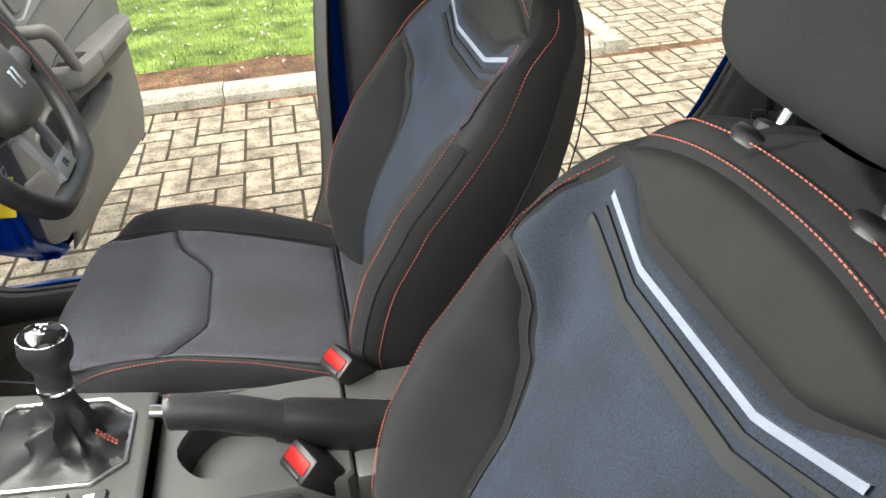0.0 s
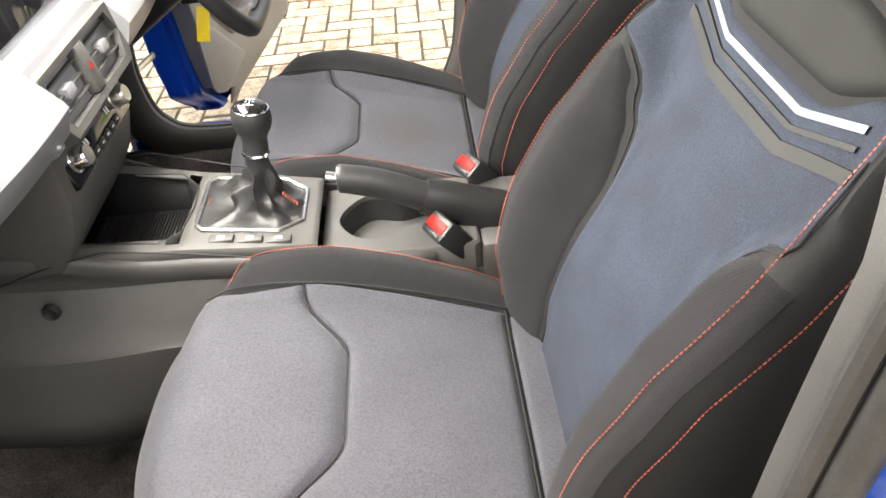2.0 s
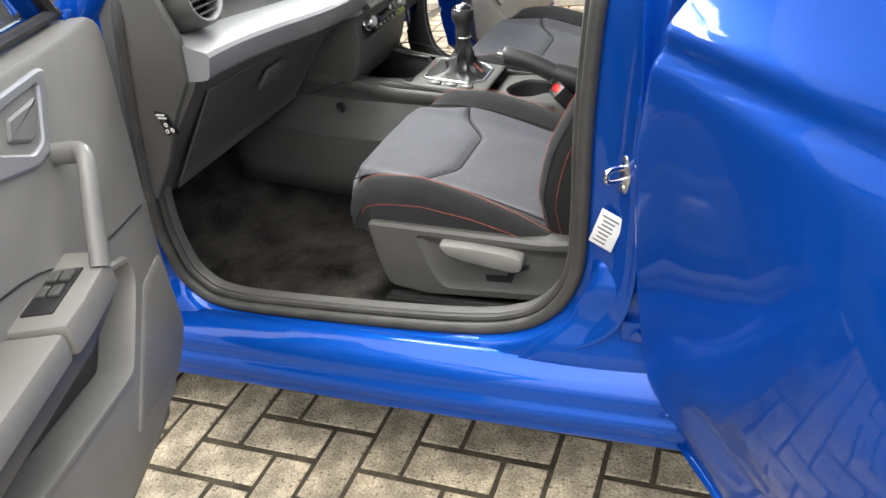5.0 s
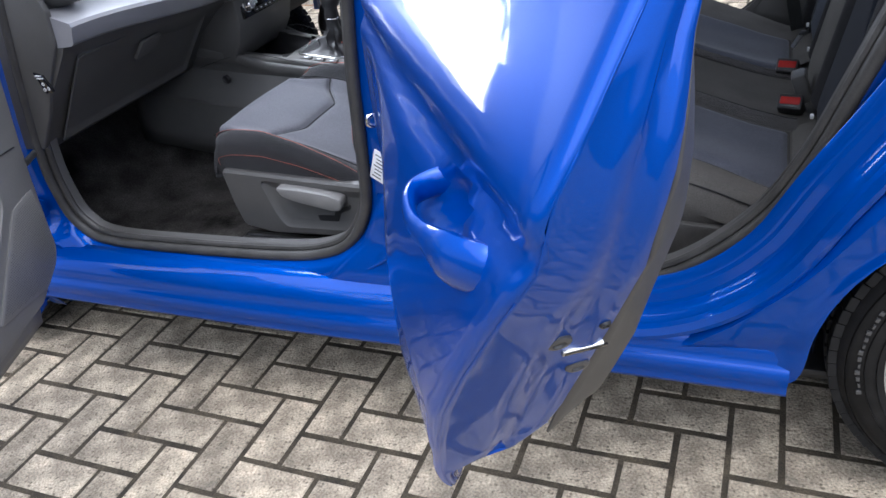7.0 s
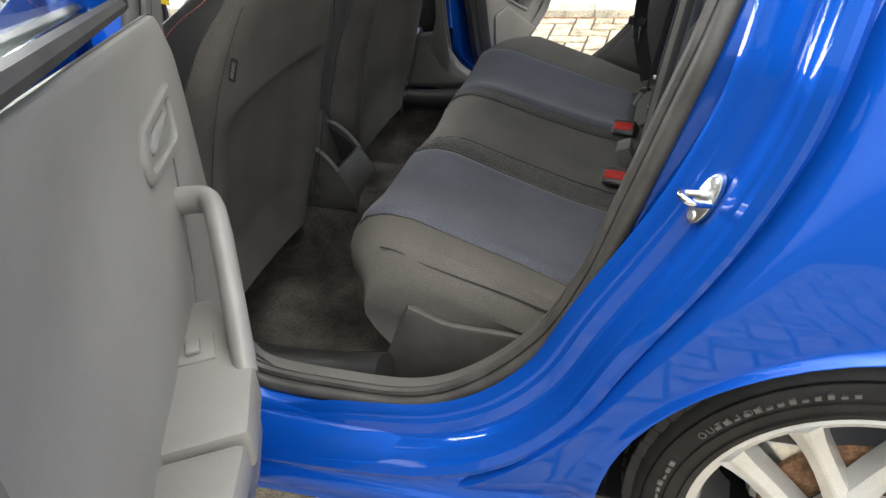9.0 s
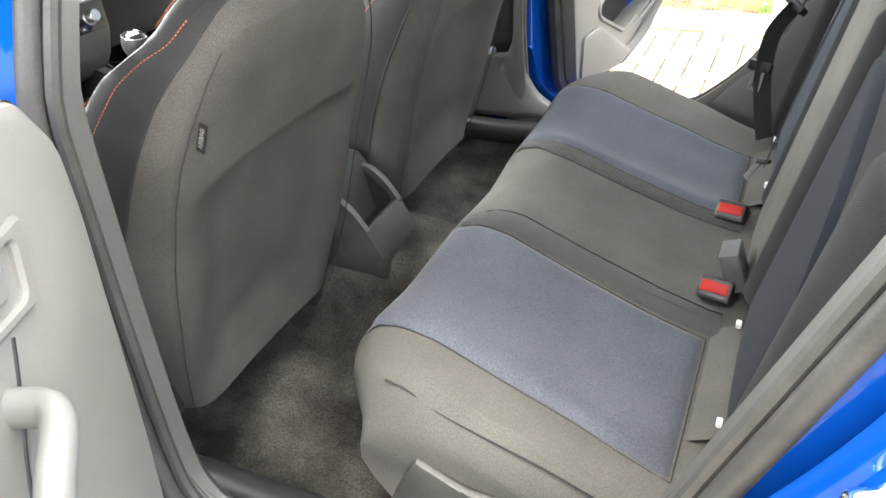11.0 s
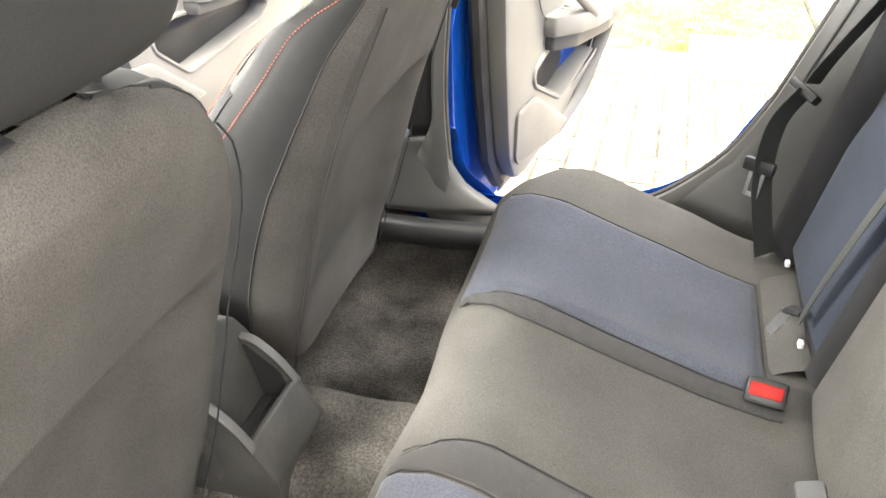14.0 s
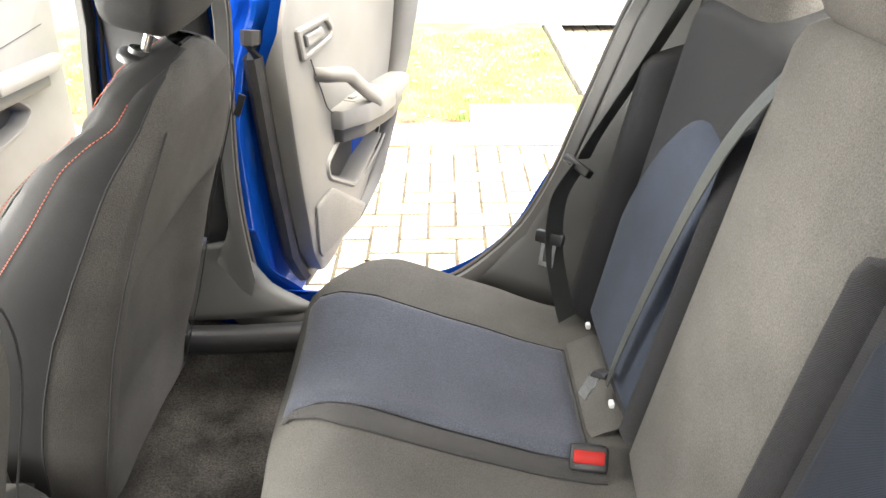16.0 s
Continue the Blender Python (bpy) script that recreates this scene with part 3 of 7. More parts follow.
        def band(i, v):
            w, yr = pts[i]
            return F(w + (v - 0.5) * 2 * hw, yr, 0.0075 if 0 < v < 1 else 0.003)
        grid(bm, band, range(len(pts)), [0, 0.06, 0.5, 0.94, 1])
        part(name, bm, mat, ob, lab)
    # shoulder panel
    bm = B()

    def shield(u, v):
        q = v * 2 - 1
        yr = q * 0.196
        lo = low_edge(yr)
        hi = 0.620 - 0.046 * abs(q) ** 2.4
        w = lo + (hi - lo) * u
        e = min(min(u, 1 - u) * max(0.004, hi - lo), min(v, 1 - v) * 0.39)
        return F(w, yr, 0.009 - 0.014 * math.exp(-(e / 0.008) ** 1.5))
    grid(bm, shield, edgy(16), edgy(40))
    part("shoulder_panel", bm, LEATHER, ob, "dark grey smooth shoulder panel")
    bm = B()
    def arc(e, k):
        line = []
        for q in lin(50, -0.86, 0.86):
            w = 0.620 + e - (0.046 + e * 0.2) * abs(q) ** 2.4
            y = min(abs(q) * (0.2 + k), lerp(w, OUTLINE) - 0.014)
            line.append(F(w, math.copysign(y, q), 0.003))
        return resample(line, 0.006)
    stitches(bm, arc(0.006, 0.004), 0.0052, 0.00055)
    stitches(bm, arc(0.026, 0.02), 0.0052, 0.00055)
    for sd in (-1, 1):
        stitches(bm, resample([F(w, sd * (lerp(w, OUTLINE) - 0.024), 0.0055) for w in lin(50, -0.02, 0.57)], 0.006), 0.0052)
    for sd in (-1, 1):
        stitches(bm, resample([side_at(w, 0.015, sd) + Vector((-0.0006, m * sd * 0.0008, 0)) for w in lin(60, 0.0, 0.62)], 0.006), 0.0052, 0.0006)
    part("stitching", bm, THREAD, back, "orange-red stitching", kind="stuff")
    # head restraint
    tilt = Matrix.Translation((0.392, s, 1.150)) @ pose(0, 0, 0, 0, 14, 0)
    bm = B()
    puff(bm, (0, 0, 0), (0.054, 0.134, 0.090), 0.46, 32, 20, tilt)
    part("head_restraint", bm, KNIT, ob)
    for sd in (-1, 1):
        bm = B()
        tube(bm, [(0.352, s + sd * 0.068, 1.00), (0.404, s + sd * 0.068, 1.12)], 0.0065, 12)
        part("headrest_post", bm, CHROME, ob, "chrome headrest post")
        bm = B()
        mm = Matrix.Translation((0.358, s + sd * 0.068, 1.030)) @ pose(0, 0, 0, 0, 22, 0)
        lathe(bm, [(0.007, 0.012), (0.013, 0.012), (0.014, 0.006), (0.023, 0.004), (0.0255, 0.001), (0.026, -0.006)], lambda x, y, h: mm @ Vector((x, y, h)), 28)
        part("guide_sleeve", bm, BLACK, ob, "black plastic guide sleeve")
    # lower trim of the outer side with lever and the rails
    if lever:
        bm = B()
        sil = rounded([(-0.322, 0.506), (-0.10, 0.494), (0.06, 0.486), (0.17, 0.500), (0.19, 0.47), (0.18, 0.375), (0.06, 0.345), (-0.21, 0.334), (-0.295, 0.350), (-0.312, 0.42)], 0.016, 4)
        rec = rounded([(-0.212, 0.482), (-0.150, 0.476), (0.05, 0.466), (0.125, 0.470), (0.110, 0.400), (0.04, 0.366), (-0.165, 0.360), (-0.185, 0.395)], 0.014, 4)
        flat_ = lambda p, v, q: Q(p, v, q)
        r_ = [ring_of(bm, sil, flat_, -0.205), ring_of(bm, sil, flat_, -0.268), ring_of(bm, offset2(sil, -0.006), flat_, -0.274)]
        h_ = [ring_of(bm, offset2(rec, 0.003), flat_, -0.274), ring_of(bm, rec, flat_, -0.272), ring_of(bm, offset2(rec, -0.018), flat_, -0.2635)]
        join_rings(bm, r_)
        join_rings(bm, h_)
        fill_between(bm, r_[-1], h_[0])
        cap(bm, h_[-1])
        sides = part("side_valance", bm, GREY, ob, "grey moulded plastic side valance", sharp=30)
        bm = B()
        prism(bm, rounded([(-0.158, 0.480), (-0.146, 0.456), (-0.105, 0.443), (-0.006, 0.425), (0.014, 0.430), (0.017, 0.458), (-0.02, 0.468), (-0.09, 0.476)], 0.010, 3), -0.298, -0.262, lambda p, q, t: Q(p, t, q), 0.005)
        part("height_lever", bm, LEVER, ob, "grey height adjustment lever")
        bm = B()
        prism(bm, [(-0.075, 0.394), (-0.028, 0.396), (-0.022, 0.412), (0.02, 0.428), (0.02, 0.418), (-0.01, 0.404), (-0.02, 0.380), (-0.072, 0.379)], -0.2655, -0.2600, lambda p, q, t: Q(p, t, q))
        part("slot", bm, BLACK, sides)
    for yr in (-0.26, 0.2):
        bm = B()
        y = s + m * yr
        bx(bm, -0.31, 0.20, y - 0.018, y + 0.018, 0.292, 0.318, 0.004)
        for fx in (-0.262, 0.02):
            bx(bm, fx - 0.014, fx + 0.014, y - 0.014, y + 0.014, 0.19, 0.30, 0.003)
        rail = part("seat_rail", bm, BLACK, ob, "black steel seat rail")
        bm = B()
        bx(bm, -0.30, 0.19, y - 0.005, y + 0.005, 0.316, 0.324, 0.001)
        part("runner", bm, ZINC, rail)
    bm = B()
    bx(bm, -0.25, 0.17, s - 0.20, s + 0.20, 0.36, 0.415, 0.01)
    part("seat_frame", bm, BLACK, ob)
    # tag and hinge cover at the back
    bm = B()
    p = BACK_A + BU * 0.505 + BN * -0.112
    prism(bm, [(-0.02, -0.006), (0.02, -0.006), (0.02, 0.006), (-0.02, 0.006)], 0, 0.002, lambda a, b, t: Q(p.x + a * 0.368 + b * 0.93, -0.2190 - t, p.z + a * 0.93 - b * 0.37))
    tag = part("fabric_tag", bm, BLACK, ob, "small black fabric tag with white lettering")
    if m > 0:
        tm = Matrix(((0.368, -0.93, 0, p.x), (0, 0, -1, s - 0.2215), (0.93, 0.368, 0, p.z), (0, 0, 0, 1)))
        letters("tag_letters", "AIRBAG", 0.0085, tm, LEVER, tag)
    bm = B()
    prism(bm, [(0.06, 0.47), (0.15, 0.50), (0.21, 0.47), (0.235, 0.40), (0.2, 0.36), (0.1, 0.36)], -0.256, -0.226, lambda a, b, t: Q(a, t, b), 0.006)
    hinge = part("recliner_cover", bm, BLACK, ob, "black plastic recliner cover")
    bm = B()
    lathe(bm, [(0, 0.03), (0.026, 0.03), (0.032, 0.02), (0.034, 0.0)], lambda x, y, h: Q(0.185 + x, -0.256 - h, 0.42 + y), 16)
    part("recliner_knob", bm, BLACK, hinge)
    base_at(ob, -0.1, s, 0.2)
    return ob


PAX_Y, DRV_Y = 0.402, 1.135
SLAB = [(-0.035, 0.170), (0.0, 0.164), (0.1, 0.152), (0.2, 0.137), (0.3, 0.121), (0.4, 0.113), (0.5, 0.106), (0.56, 0.102), (0.62, 0.092), (0.65, 0.078), (0.672, 0.055)]
front_seat("black and slate-grey fabric sports passenger seat with red stitching", PAX_Y, 1, True, 21.6, SLAB)
front_seat("black and blue-grey fabric sports driver seat with faint cushion stain", DRV_Y, -1, True, 23.3, SLAB)


def buckle(label, x, y, z, tilt, yaw=0, group="seat belt buckles"):
    ob = thing("belt_buckle", label, "seat belt buckle", group, (x, y, z))
    m = pose(0, 0, 0, 0, tilt, yaw)
    bm = B()
    bx(bm, -0.019, 0.019, -0.027, 0.027, -0.09, 0.0, 0.006, m)
    part("buckle_body", bm, BLACK, ob)
    bm = B()
    bx(bm, -0.008, 0.011, -0.022, 0.022, -0.008, 0.002, 0.003, m)
    part("release_button", bm, RED, ob, "red release button")
    bm = B()
    bx(bm, -0.0145, -0.0105, -0.019, 0.019, -0.003, 0.002, 0.0005, m)
    part("slot", bm, BLACK, ob)
    bm = B()
    tube(bm, [m @ Vector((0, 0, -0.085)), m @ Vector((0.0, 0, -0.14)), Vector((0.07, 0, -0.20))], 0.012, 8, flat=1.4)
    part("stalk", bm, BLACK, ob)
    return ob


buckle("black seat belt buckle with red button beside passenger seat", -0.045, 0.682, 0.582, -38, 28)
buckle("black seat belt buckle with red button beside driver seat", 0.015, 0.862, 0.576, -38, 28)
buckle("black rear seat belt buckle with red button on bench", 0.955, 0.885, 0.506, -50, 80)
buckle("black rear seat belt buckle with red button on bench", 0.962, 0.61, 0.516, -50, 80)

# ---- rear bench ----
BENCH = thing("rear_bench", "black and blue-grey fabric rear bench seat", "rear seat")
RZ = [(0.49, 0.44), (0.50, 0.49), (0.515, 0.53), (0.54, 0.555), (0.575, 0.565), (0.63, 0.56), (0.75, 0.52), (0.88, 0.482), (0.96, 0.466), (1.03, 0.465), (1.06, 0.462)]


def bench_top(x, y):
    q = abs(y - CY)
    h = lerp(x, RZ)
    h += 0.018 * sm(0.34, 0.5, q) * sm(1.0, 0.8, x)
    h += 0.012 * math.exp(-((q - 0.15) / 0.05) ** 2) * sm(0.52, 0.6, x)
    if q > 0.57:
        h -= 0.06 * ((q - 0.57) / 0.04) ** 2
    return h


def bench_nose(q):
    return 0.012 * math.exp(-((q - 0.0) / 0.1) ** 2) + 0.07 * sm(0.45, 0.61, q) ** 2


bm = B()
ys = [0.151, 0.155, 0.16, 0.165, 0.175, 0.19, 0.21, 0.24, 0.27, 0.30, 0.36, 0.42, 0.48, 0.54, 0.58, 0.61, 0.65, 0.7, 0.77]
ys = ys + [2 * CY - y for y in ys[-2::-1]]
xr = [0.60, 0.565, 0.535, 0.51, 0.495]


def bench_under(x):
    return lerp(x, [(0.5, 0.40), (0.59, 0.47), (0.66, 0.43), (0.765, 0.365), (0.88, 0.40), (1.1, 0.44)])


def bench_core(i, y):
    q = abs(y - CY)
    b = bench_nose(q)
    if q > 0.617:
        x = lin(24, 0.60, 1.07)[i]
        return Vector((x, CY + math.copysign(0.597, y - CY), bench_under(x)))
    nose = [(0.62, 0.27), (0.585, 0.32), (0.545, 0.38), (0.512, 0.43), (0.496, 0.47), (0.497, 0.50), (0.508, 0.526), (0.53, 0.546)]
    if i < len(nose):
        x, z = nose[i]
        return Vector((x + b, y, z + (bench_top(0.54, y) - 0.555) * i / 8))
    x = lin(16, 0.555, 1.07)[i - len(nose)]
    return Vector((x + b * (1 - (x - 0.555) / 0.5), y, bench_top(x, y) - 0.002))


V = grid(bm, bench_core, range(24), ys)
cushion = part("bench_cushion", bm, BENCHFAB, BENCH)
for sd in (-1, 1):
    bm = B()

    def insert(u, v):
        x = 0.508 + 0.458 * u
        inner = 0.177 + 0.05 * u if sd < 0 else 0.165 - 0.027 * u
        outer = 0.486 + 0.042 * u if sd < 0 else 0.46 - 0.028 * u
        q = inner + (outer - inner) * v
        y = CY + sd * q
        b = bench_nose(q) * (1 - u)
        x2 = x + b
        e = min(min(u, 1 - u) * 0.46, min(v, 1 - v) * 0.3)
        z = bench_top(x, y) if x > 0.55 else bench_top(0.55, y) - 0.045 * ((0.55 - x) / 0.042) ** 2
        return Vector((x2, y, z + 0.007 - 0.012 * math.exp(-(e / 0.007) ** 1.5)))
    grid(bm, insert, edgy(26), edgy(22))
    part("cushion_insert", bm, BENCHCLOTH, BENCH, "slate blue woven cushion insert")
    bm = B()
    ring = [insert(u, 0.0) for u in lin(30)] + [insert(1.0, v) for v in lin(16)] + [insert(u, 1.0) for u in lin(30, 1, 0)] + [insert(0.0, v) for v in lin(16, 1, 0)]
    tube(bm, [p + Vector((0, 0, 0.0035)) for p in ring], 0.0013, 6, True)
    part("insert_seam", bm, PIPING, BENCH)
    bm = B()

    def edge_strip(u, v):
        x = 0.512 + 0.47 * u
        a = (0.177 + 0.05 * u if sd < 0 else 0.165 - 0.027 * u) - 0.003
        c = a - (0.056 if sd < 0 else 0.046 - 0.012 * u) * (0.03 + 0.97 * sm(-0.05, 0.26, u) ** 0.8)
        q = c + (a - c) * v
        y = CY + sd * q
        x2 = x + bench_nose(q) * (1 - u)
        z = bench_top(x, y) if x > 0.55 else bench_top(0.55, y) - 0.045 * ((0.55 - x) / 0.042) ** 2
        return Vector((x2, y, z + 0.004 - 0.006 * math.exp(-(min(v, 1 - v) * 0.05 / 0.005) ** 1.5)))
    grid(bm, edge_strip, edgy(24), edgy(10))
    part("edge_strip", bm, STRIP, BENCH, "charcoal ribbed strip beside the insert")
    bm = B()
    tube(bm, [edge_strip(u, 0.0) + Vector((0, 0, 0.002)) for u in lin(24)], 0.0014, 5)
    part("strip_seam", bm, PIPING, BENCH)
    bm = B()
    tube(bm, [Vector((x, CY + sd * (0.585 + 0.012 * sm(0.6, 0.7, x)), bench_top(x, CY + sd * 0.585) - 0.004)) for x in lin(30, 0.60, 0.97)], 0.0016, 5)
    part("side_seam", bm, PIPING, BENCH)
    bm = B()
    grid(bm, lambda u, v: Vector((0.972 + 0.075 * u, CY + sd * (0.2 + 0.25 * v), bench_top(0.99, 1.0) + 0.012 * math.sin(math.pi * u) + 0.02 * u * u)), lin(8), edgy(14))
    part("rear_strip", bm, BENCHFAB, BENCH)
bm = B()
for sd in (-1, 1):
    stitches(bm, resample([(x, CY + sd * (0.143 + 0.05 * (x - 0.52) / 0.45), bench_top(x, CY + sd * 0.15) + 0.001) for x in lin(30, 0.53, 0.96)], 0.006), 0.005, 0.0006)
part("stitching", bm, BLACK, cushion, kind="stuff")

# backrest
RB = lambda z: 1.028 + 0.2 * (z - 0.5)


def rear_panel(name, y0, y1, mat, bulge, lift=0.0, z0=0.49, z1=1.04, top_round=0.05, label="", arch=0.0):
    bm = B()

    def f(u, v):
        y = y0 + (y1 - y0) * v
        k = abs(v * 2 - 1)
        zt = z1 - top_round * k ** 4 - arch * max(0.0, (v - 0.25) / 0.75) ** 2.2 - 0.25 * arch * max(0.0, 0.25 - v)
        z = z0 + (zt - z0) * u
        e = min(min(u, 1 - u) * 0.5, min(v, 1 - v) * abs(y1 - y0))
        d = bulge * math.sin(math.pi * min(1, max(0, v))) ** 0.5 + lift - 0.018 * math.exp(-(e / 0.012) ** 1.4)
        return Vector((RB(z) - d + 0.05 * sm(0.93, 1.0, u) ** 2, y, z))
    grid(bm, f, edgy(24), edgy(18))
    return part(name, bm, mat, BENCH, label)


bm = B()
bx(bm, 0, 0.12, 0.19, 1.35, 0, 0.63, 0.03, Matrix.Translation((1.045, 0, 0.47)) @ pose(0, 0, 0, 0, 11.3, 0))
part("backrest_core", bm, BENCHFAB, BENCH)
for sd in (-1, 1):
    Y = lambda q: CY + sd * q
    rear_panel("backrest_bolster", Y(0.50), Y(0.615), TWILL, 0.035, 0.0, 0.47, 0.98, 0.06)
    rear_panel("backrest_side", Y(0.13), Y(0.51), TWILL, 0.012, 0.0, 0.48, 1.10, 0.03)
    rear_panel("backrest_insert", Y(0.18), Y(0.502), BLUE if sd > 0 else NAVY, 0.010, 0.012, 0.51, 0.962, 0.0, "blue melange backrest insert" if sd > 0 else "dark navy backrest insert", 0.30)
    rear_panel("backrest_rib", Y(0.128), Y(0.182), TWILL, 0.018, 0.012, 0.5, 0.99, 0.02)
rear_panel("middle_back", CY - 0.165, CY + 0.135, BENCHFAB, 0.016, 0.016, 0.49, 1.14, 0.02)
for y in (0.41, 0.77, 1.13):
    bm = B()
    puff(bm, (1.195 if y != CY else 1.18, y, 1.095 if y != CY else 1.19), (0.055, 0.13, 0.085), 0.5, 28, 16)
    part("rear_head_restraint", bm, FABRIC, BENCH)
for y in (0.325, 0.54, 1.0, 1.216):
    bm = B()
    bx(bm, 1.004, 1.012, y - 0.006, y + 0.006, 0.504, 0.514, 0.002)
    part("isofix_tag", bm, WHITE, BENCH, "small white child seat anchor tag")
base_at(BENCH, 0.8, CY, 0.2)

# ---- car body ----
CAR = thing("hatchback", "blue metallic hatchback with four open doors on paving", "car")


def tumble(z):
    return 0.16 * max(0.0, (z - 0.98) / 0.36) ** 1.2


def side_y(y, sd):
    return y if sd < 0 else 2 * CY - y


FRONT_AP = [(-0.60, 1.10), (-0.66, 0.96), (-0.735, 0.61), (-0.735, 0.46), (-0.70, 0.388), (-0.62, 0.352), (-0.4, 0.35), (-0.1, 0.362), (0.03, 0.385), (0.10, 0.43), (0.145, 0.51),
            (0.160, 0.62), (0.172, 0.78), (0.19, 0.93), (0.21, 1.05), (0.235, 1.2), (0.235, 1.29), (0.15, 1.335), (-0.15, 1.33), (-0.40, 1.25)]
REAR_AP = [(0.375, 1.28), (0.365, 1.0), (0.36, 0.7), (0.365, 0.5), (0.385, 0.43), (0.43, 0.395), (0.55, 0.385), (0.70, 0.39), (0.81, 0.44), (0.92, 0.545), (0.985, 0.66), (1.03, 0.78),
           (1.08, 0.92), (1.13, 1.06), (1.17, 1.19), (1.15, 1.28), (1.0, 1.33), (0.6, 1.345), (0.43, 1.335)]
SIDE_PROF = [(0.0, 0.012), (0.008, 0.004), (0.02, 0.002), (0.035, -0.001), (0.05, -0.007), (0.065, -0.018), (0.08, -0.034), (0.092, -0.040), (0.10, -0.052)]
SILL_PROF = [(0.0, 0.012), (0.004, 0.0), (0.010, -0.018), (0.016, -0.034), (0.028, -0.042), (0.05, -0.046)]
# one pressed sill runs under both openings: across, up
SILL = [(-0.030, 0.352), (-0.045, 0.345), (-0.075, 0.335), (-0.089, 0.322), (-0.094, 0.312), (-0.097, 0.30), (-0.098, 0.288), (-0.104, 0.281), (-0.109, 0.272), (-0.110, 0.262), (-0.108, 0.25), (-0.098, 0.243), (-0.098, 0.234), (-0.101, 0.225), (-0.096, 0.216), (-0.085, 0.21), (-0.04, 0.204), (0.0, 0.21)]


def ring_normals(L):
    out = []
    n = len(L)
    for i in range(n):
        d = L[(i + 2) % n] - L[i - 2]
        k = Vector((d.z, 0, -d.x)).normalized()
        out.append(k)
    cx = Vector((sum(p.x for p in L) / n, 0, sum(p.z for p in L) / n))
    if sum((L[i] - cx).dot(out[i]) for i in range(n)) < 0:
        out = [-k for k in out]
    return out


for sd in (-1, 1):
    for nm, poly in (("front", FRONT_AP), ("rear", REAR_AP)):
        if sd > 0 and nm == "front":
            poly = [(a - 0.088 * sm(-0.02, 0.14, a), b) for a, b in poly]
        if sd > 0 and nm == "rear":
            poly = [(a - 0.045 * sm(0.5, 0.37, a) * sm(1.1, 0.9, b), b - 0.05 * sm(0.5, 0.4, b) * sm(0.72, 0.45, a)) for a, b in poly]
        raw = smooth_path([(a, b, 0) for a, b in poly], 170, True)
        L = [Vector((p.x, 0, p.y)) for p in raw]
        NN = ring_normals(L)

        def flange(i, j):
            p, k = L[i], NN[i]
            wgt = sm(0.35, 0.9, -k.z) * sm(0.62, 0.5, p.z)
            t = j / 13
            ds = t * 0.10
            dl = t * (0.05 + (0.075 * sm(0.1, 0.5, k.x) if nm == "rear" else 0.0))
            y = lerp(ds, SIDE_PROF) * (1 - wgt) + lerp(dl, SILL_PROF) * wgt
            if nm == "rear" and k.x > 0.2:
                ds *= 1.25
            d = ds * (1 - wgt) + dl * wgt
            q = p + k * d
            return Vector((q.x, side_y(y + tumble(q.z), sd), q.z))
        bm = B()
        grid(bm, flange, range(len(L)), range(14), close_u=True)
        part("door_aperture", bm, PAINT, CAR, solid=0.0015)
        # rubber seal and inner trim
        bm = B()
        tube(bm, [(p.x, side_y(tumble(p.z) - 0.002, sd), p.z) for p in L], 0.0125, 10, True, up=(0, 1, 0))
        tube(bm, [((p - k * 0.014).x, side_y(tumble(p.z) + 0.012, sd), (p - k * 0.014).z) for p, k in zip(L, NN)], 0.0085, 8, True, up=(0, 1, 0))
        part("door_seal", bm, RUBBER, CAR, "black rubber door seal")
        bm = B()

        def scuff(i, j):
            p, k = L[i], NN[i]
            d, y = [(-0.012, 0.014), (-0.017, 0.024), (-0.019, 0.040), (-0.004, 0.052), (0.06, 0.056)][j]
            low = sm(0.6, 0.45, p.z)
            q = p + k * (d if d < 0 else d * low)
            return Vector((q.x, side_y(y + tumble(q.z), sd), q.z))
        grid(bm, scuff, range(len(L)), range(5), close_u=True)
        part("aperture_trim", bm, PLASTIC, CAR, "dark grey plastic sill and pillar trim", solid=0.002)

    bm = B()
    grid(bm, lambda x, k: Vector((x, side_y(SILL[k][0], sd), SILL[k][1] + 0.02 * sm(-0.3, 0.9, x) + 0.012 * sm(0.05, 0.3, x) * sm(0.55, 0.32, x) * (1 if k < 2 else 0))), lin(60, -0.85, 0.985), range(len(SILL)))
    cap(bm, list(bm.verts)[-len(SILL):])
    part("sill", bm, PAINT, CAR, "blue pressed sill with two creases", solid=0.0015)
    # lower centre pillar outside
    bm = B()

    def post(z, k):
        x0 = lerp(z, [(0.335, 0.03), (0.385, 0.07), (0.43, 0.13), (0.51, 0.172), (0.62, 0.187)])
        x1 = lerp(z, [(0.335, 0.46), (0.39, 0.41), (0.43, 0.37), (0.5, 0.352), (0.62, 0.345)])
        return Vector((x0 + (x1 - x0) * k, side_y(-0.020 * sm(0.545, 0.50, z) - 0.028 * sm(0.46, 0.345, z) - 0.010 * math.sin(math.pi * k), sd), z))
    grid(bm, post, lin(16, 0.335, 0.545), lin(12))
    part("pillar_foot", bm, PAINT, CAR, solid=0.0015)
    # quarter panel with wheel arch
    raw = smooth_path([(0.76, 0.325, 0), (0.79, 0.338, 0), (0.83, 0.36, 0), (0.885, 0.395, 0), (0.975, 0.49, 0), (1.045, 0.615, 0), (1.14, 0.775, 0), (1.195, 0.90, 0), (1.222, 1.0, 0), (1.255, 1.15, 0), (1.25, 1.3, 0)], 40)
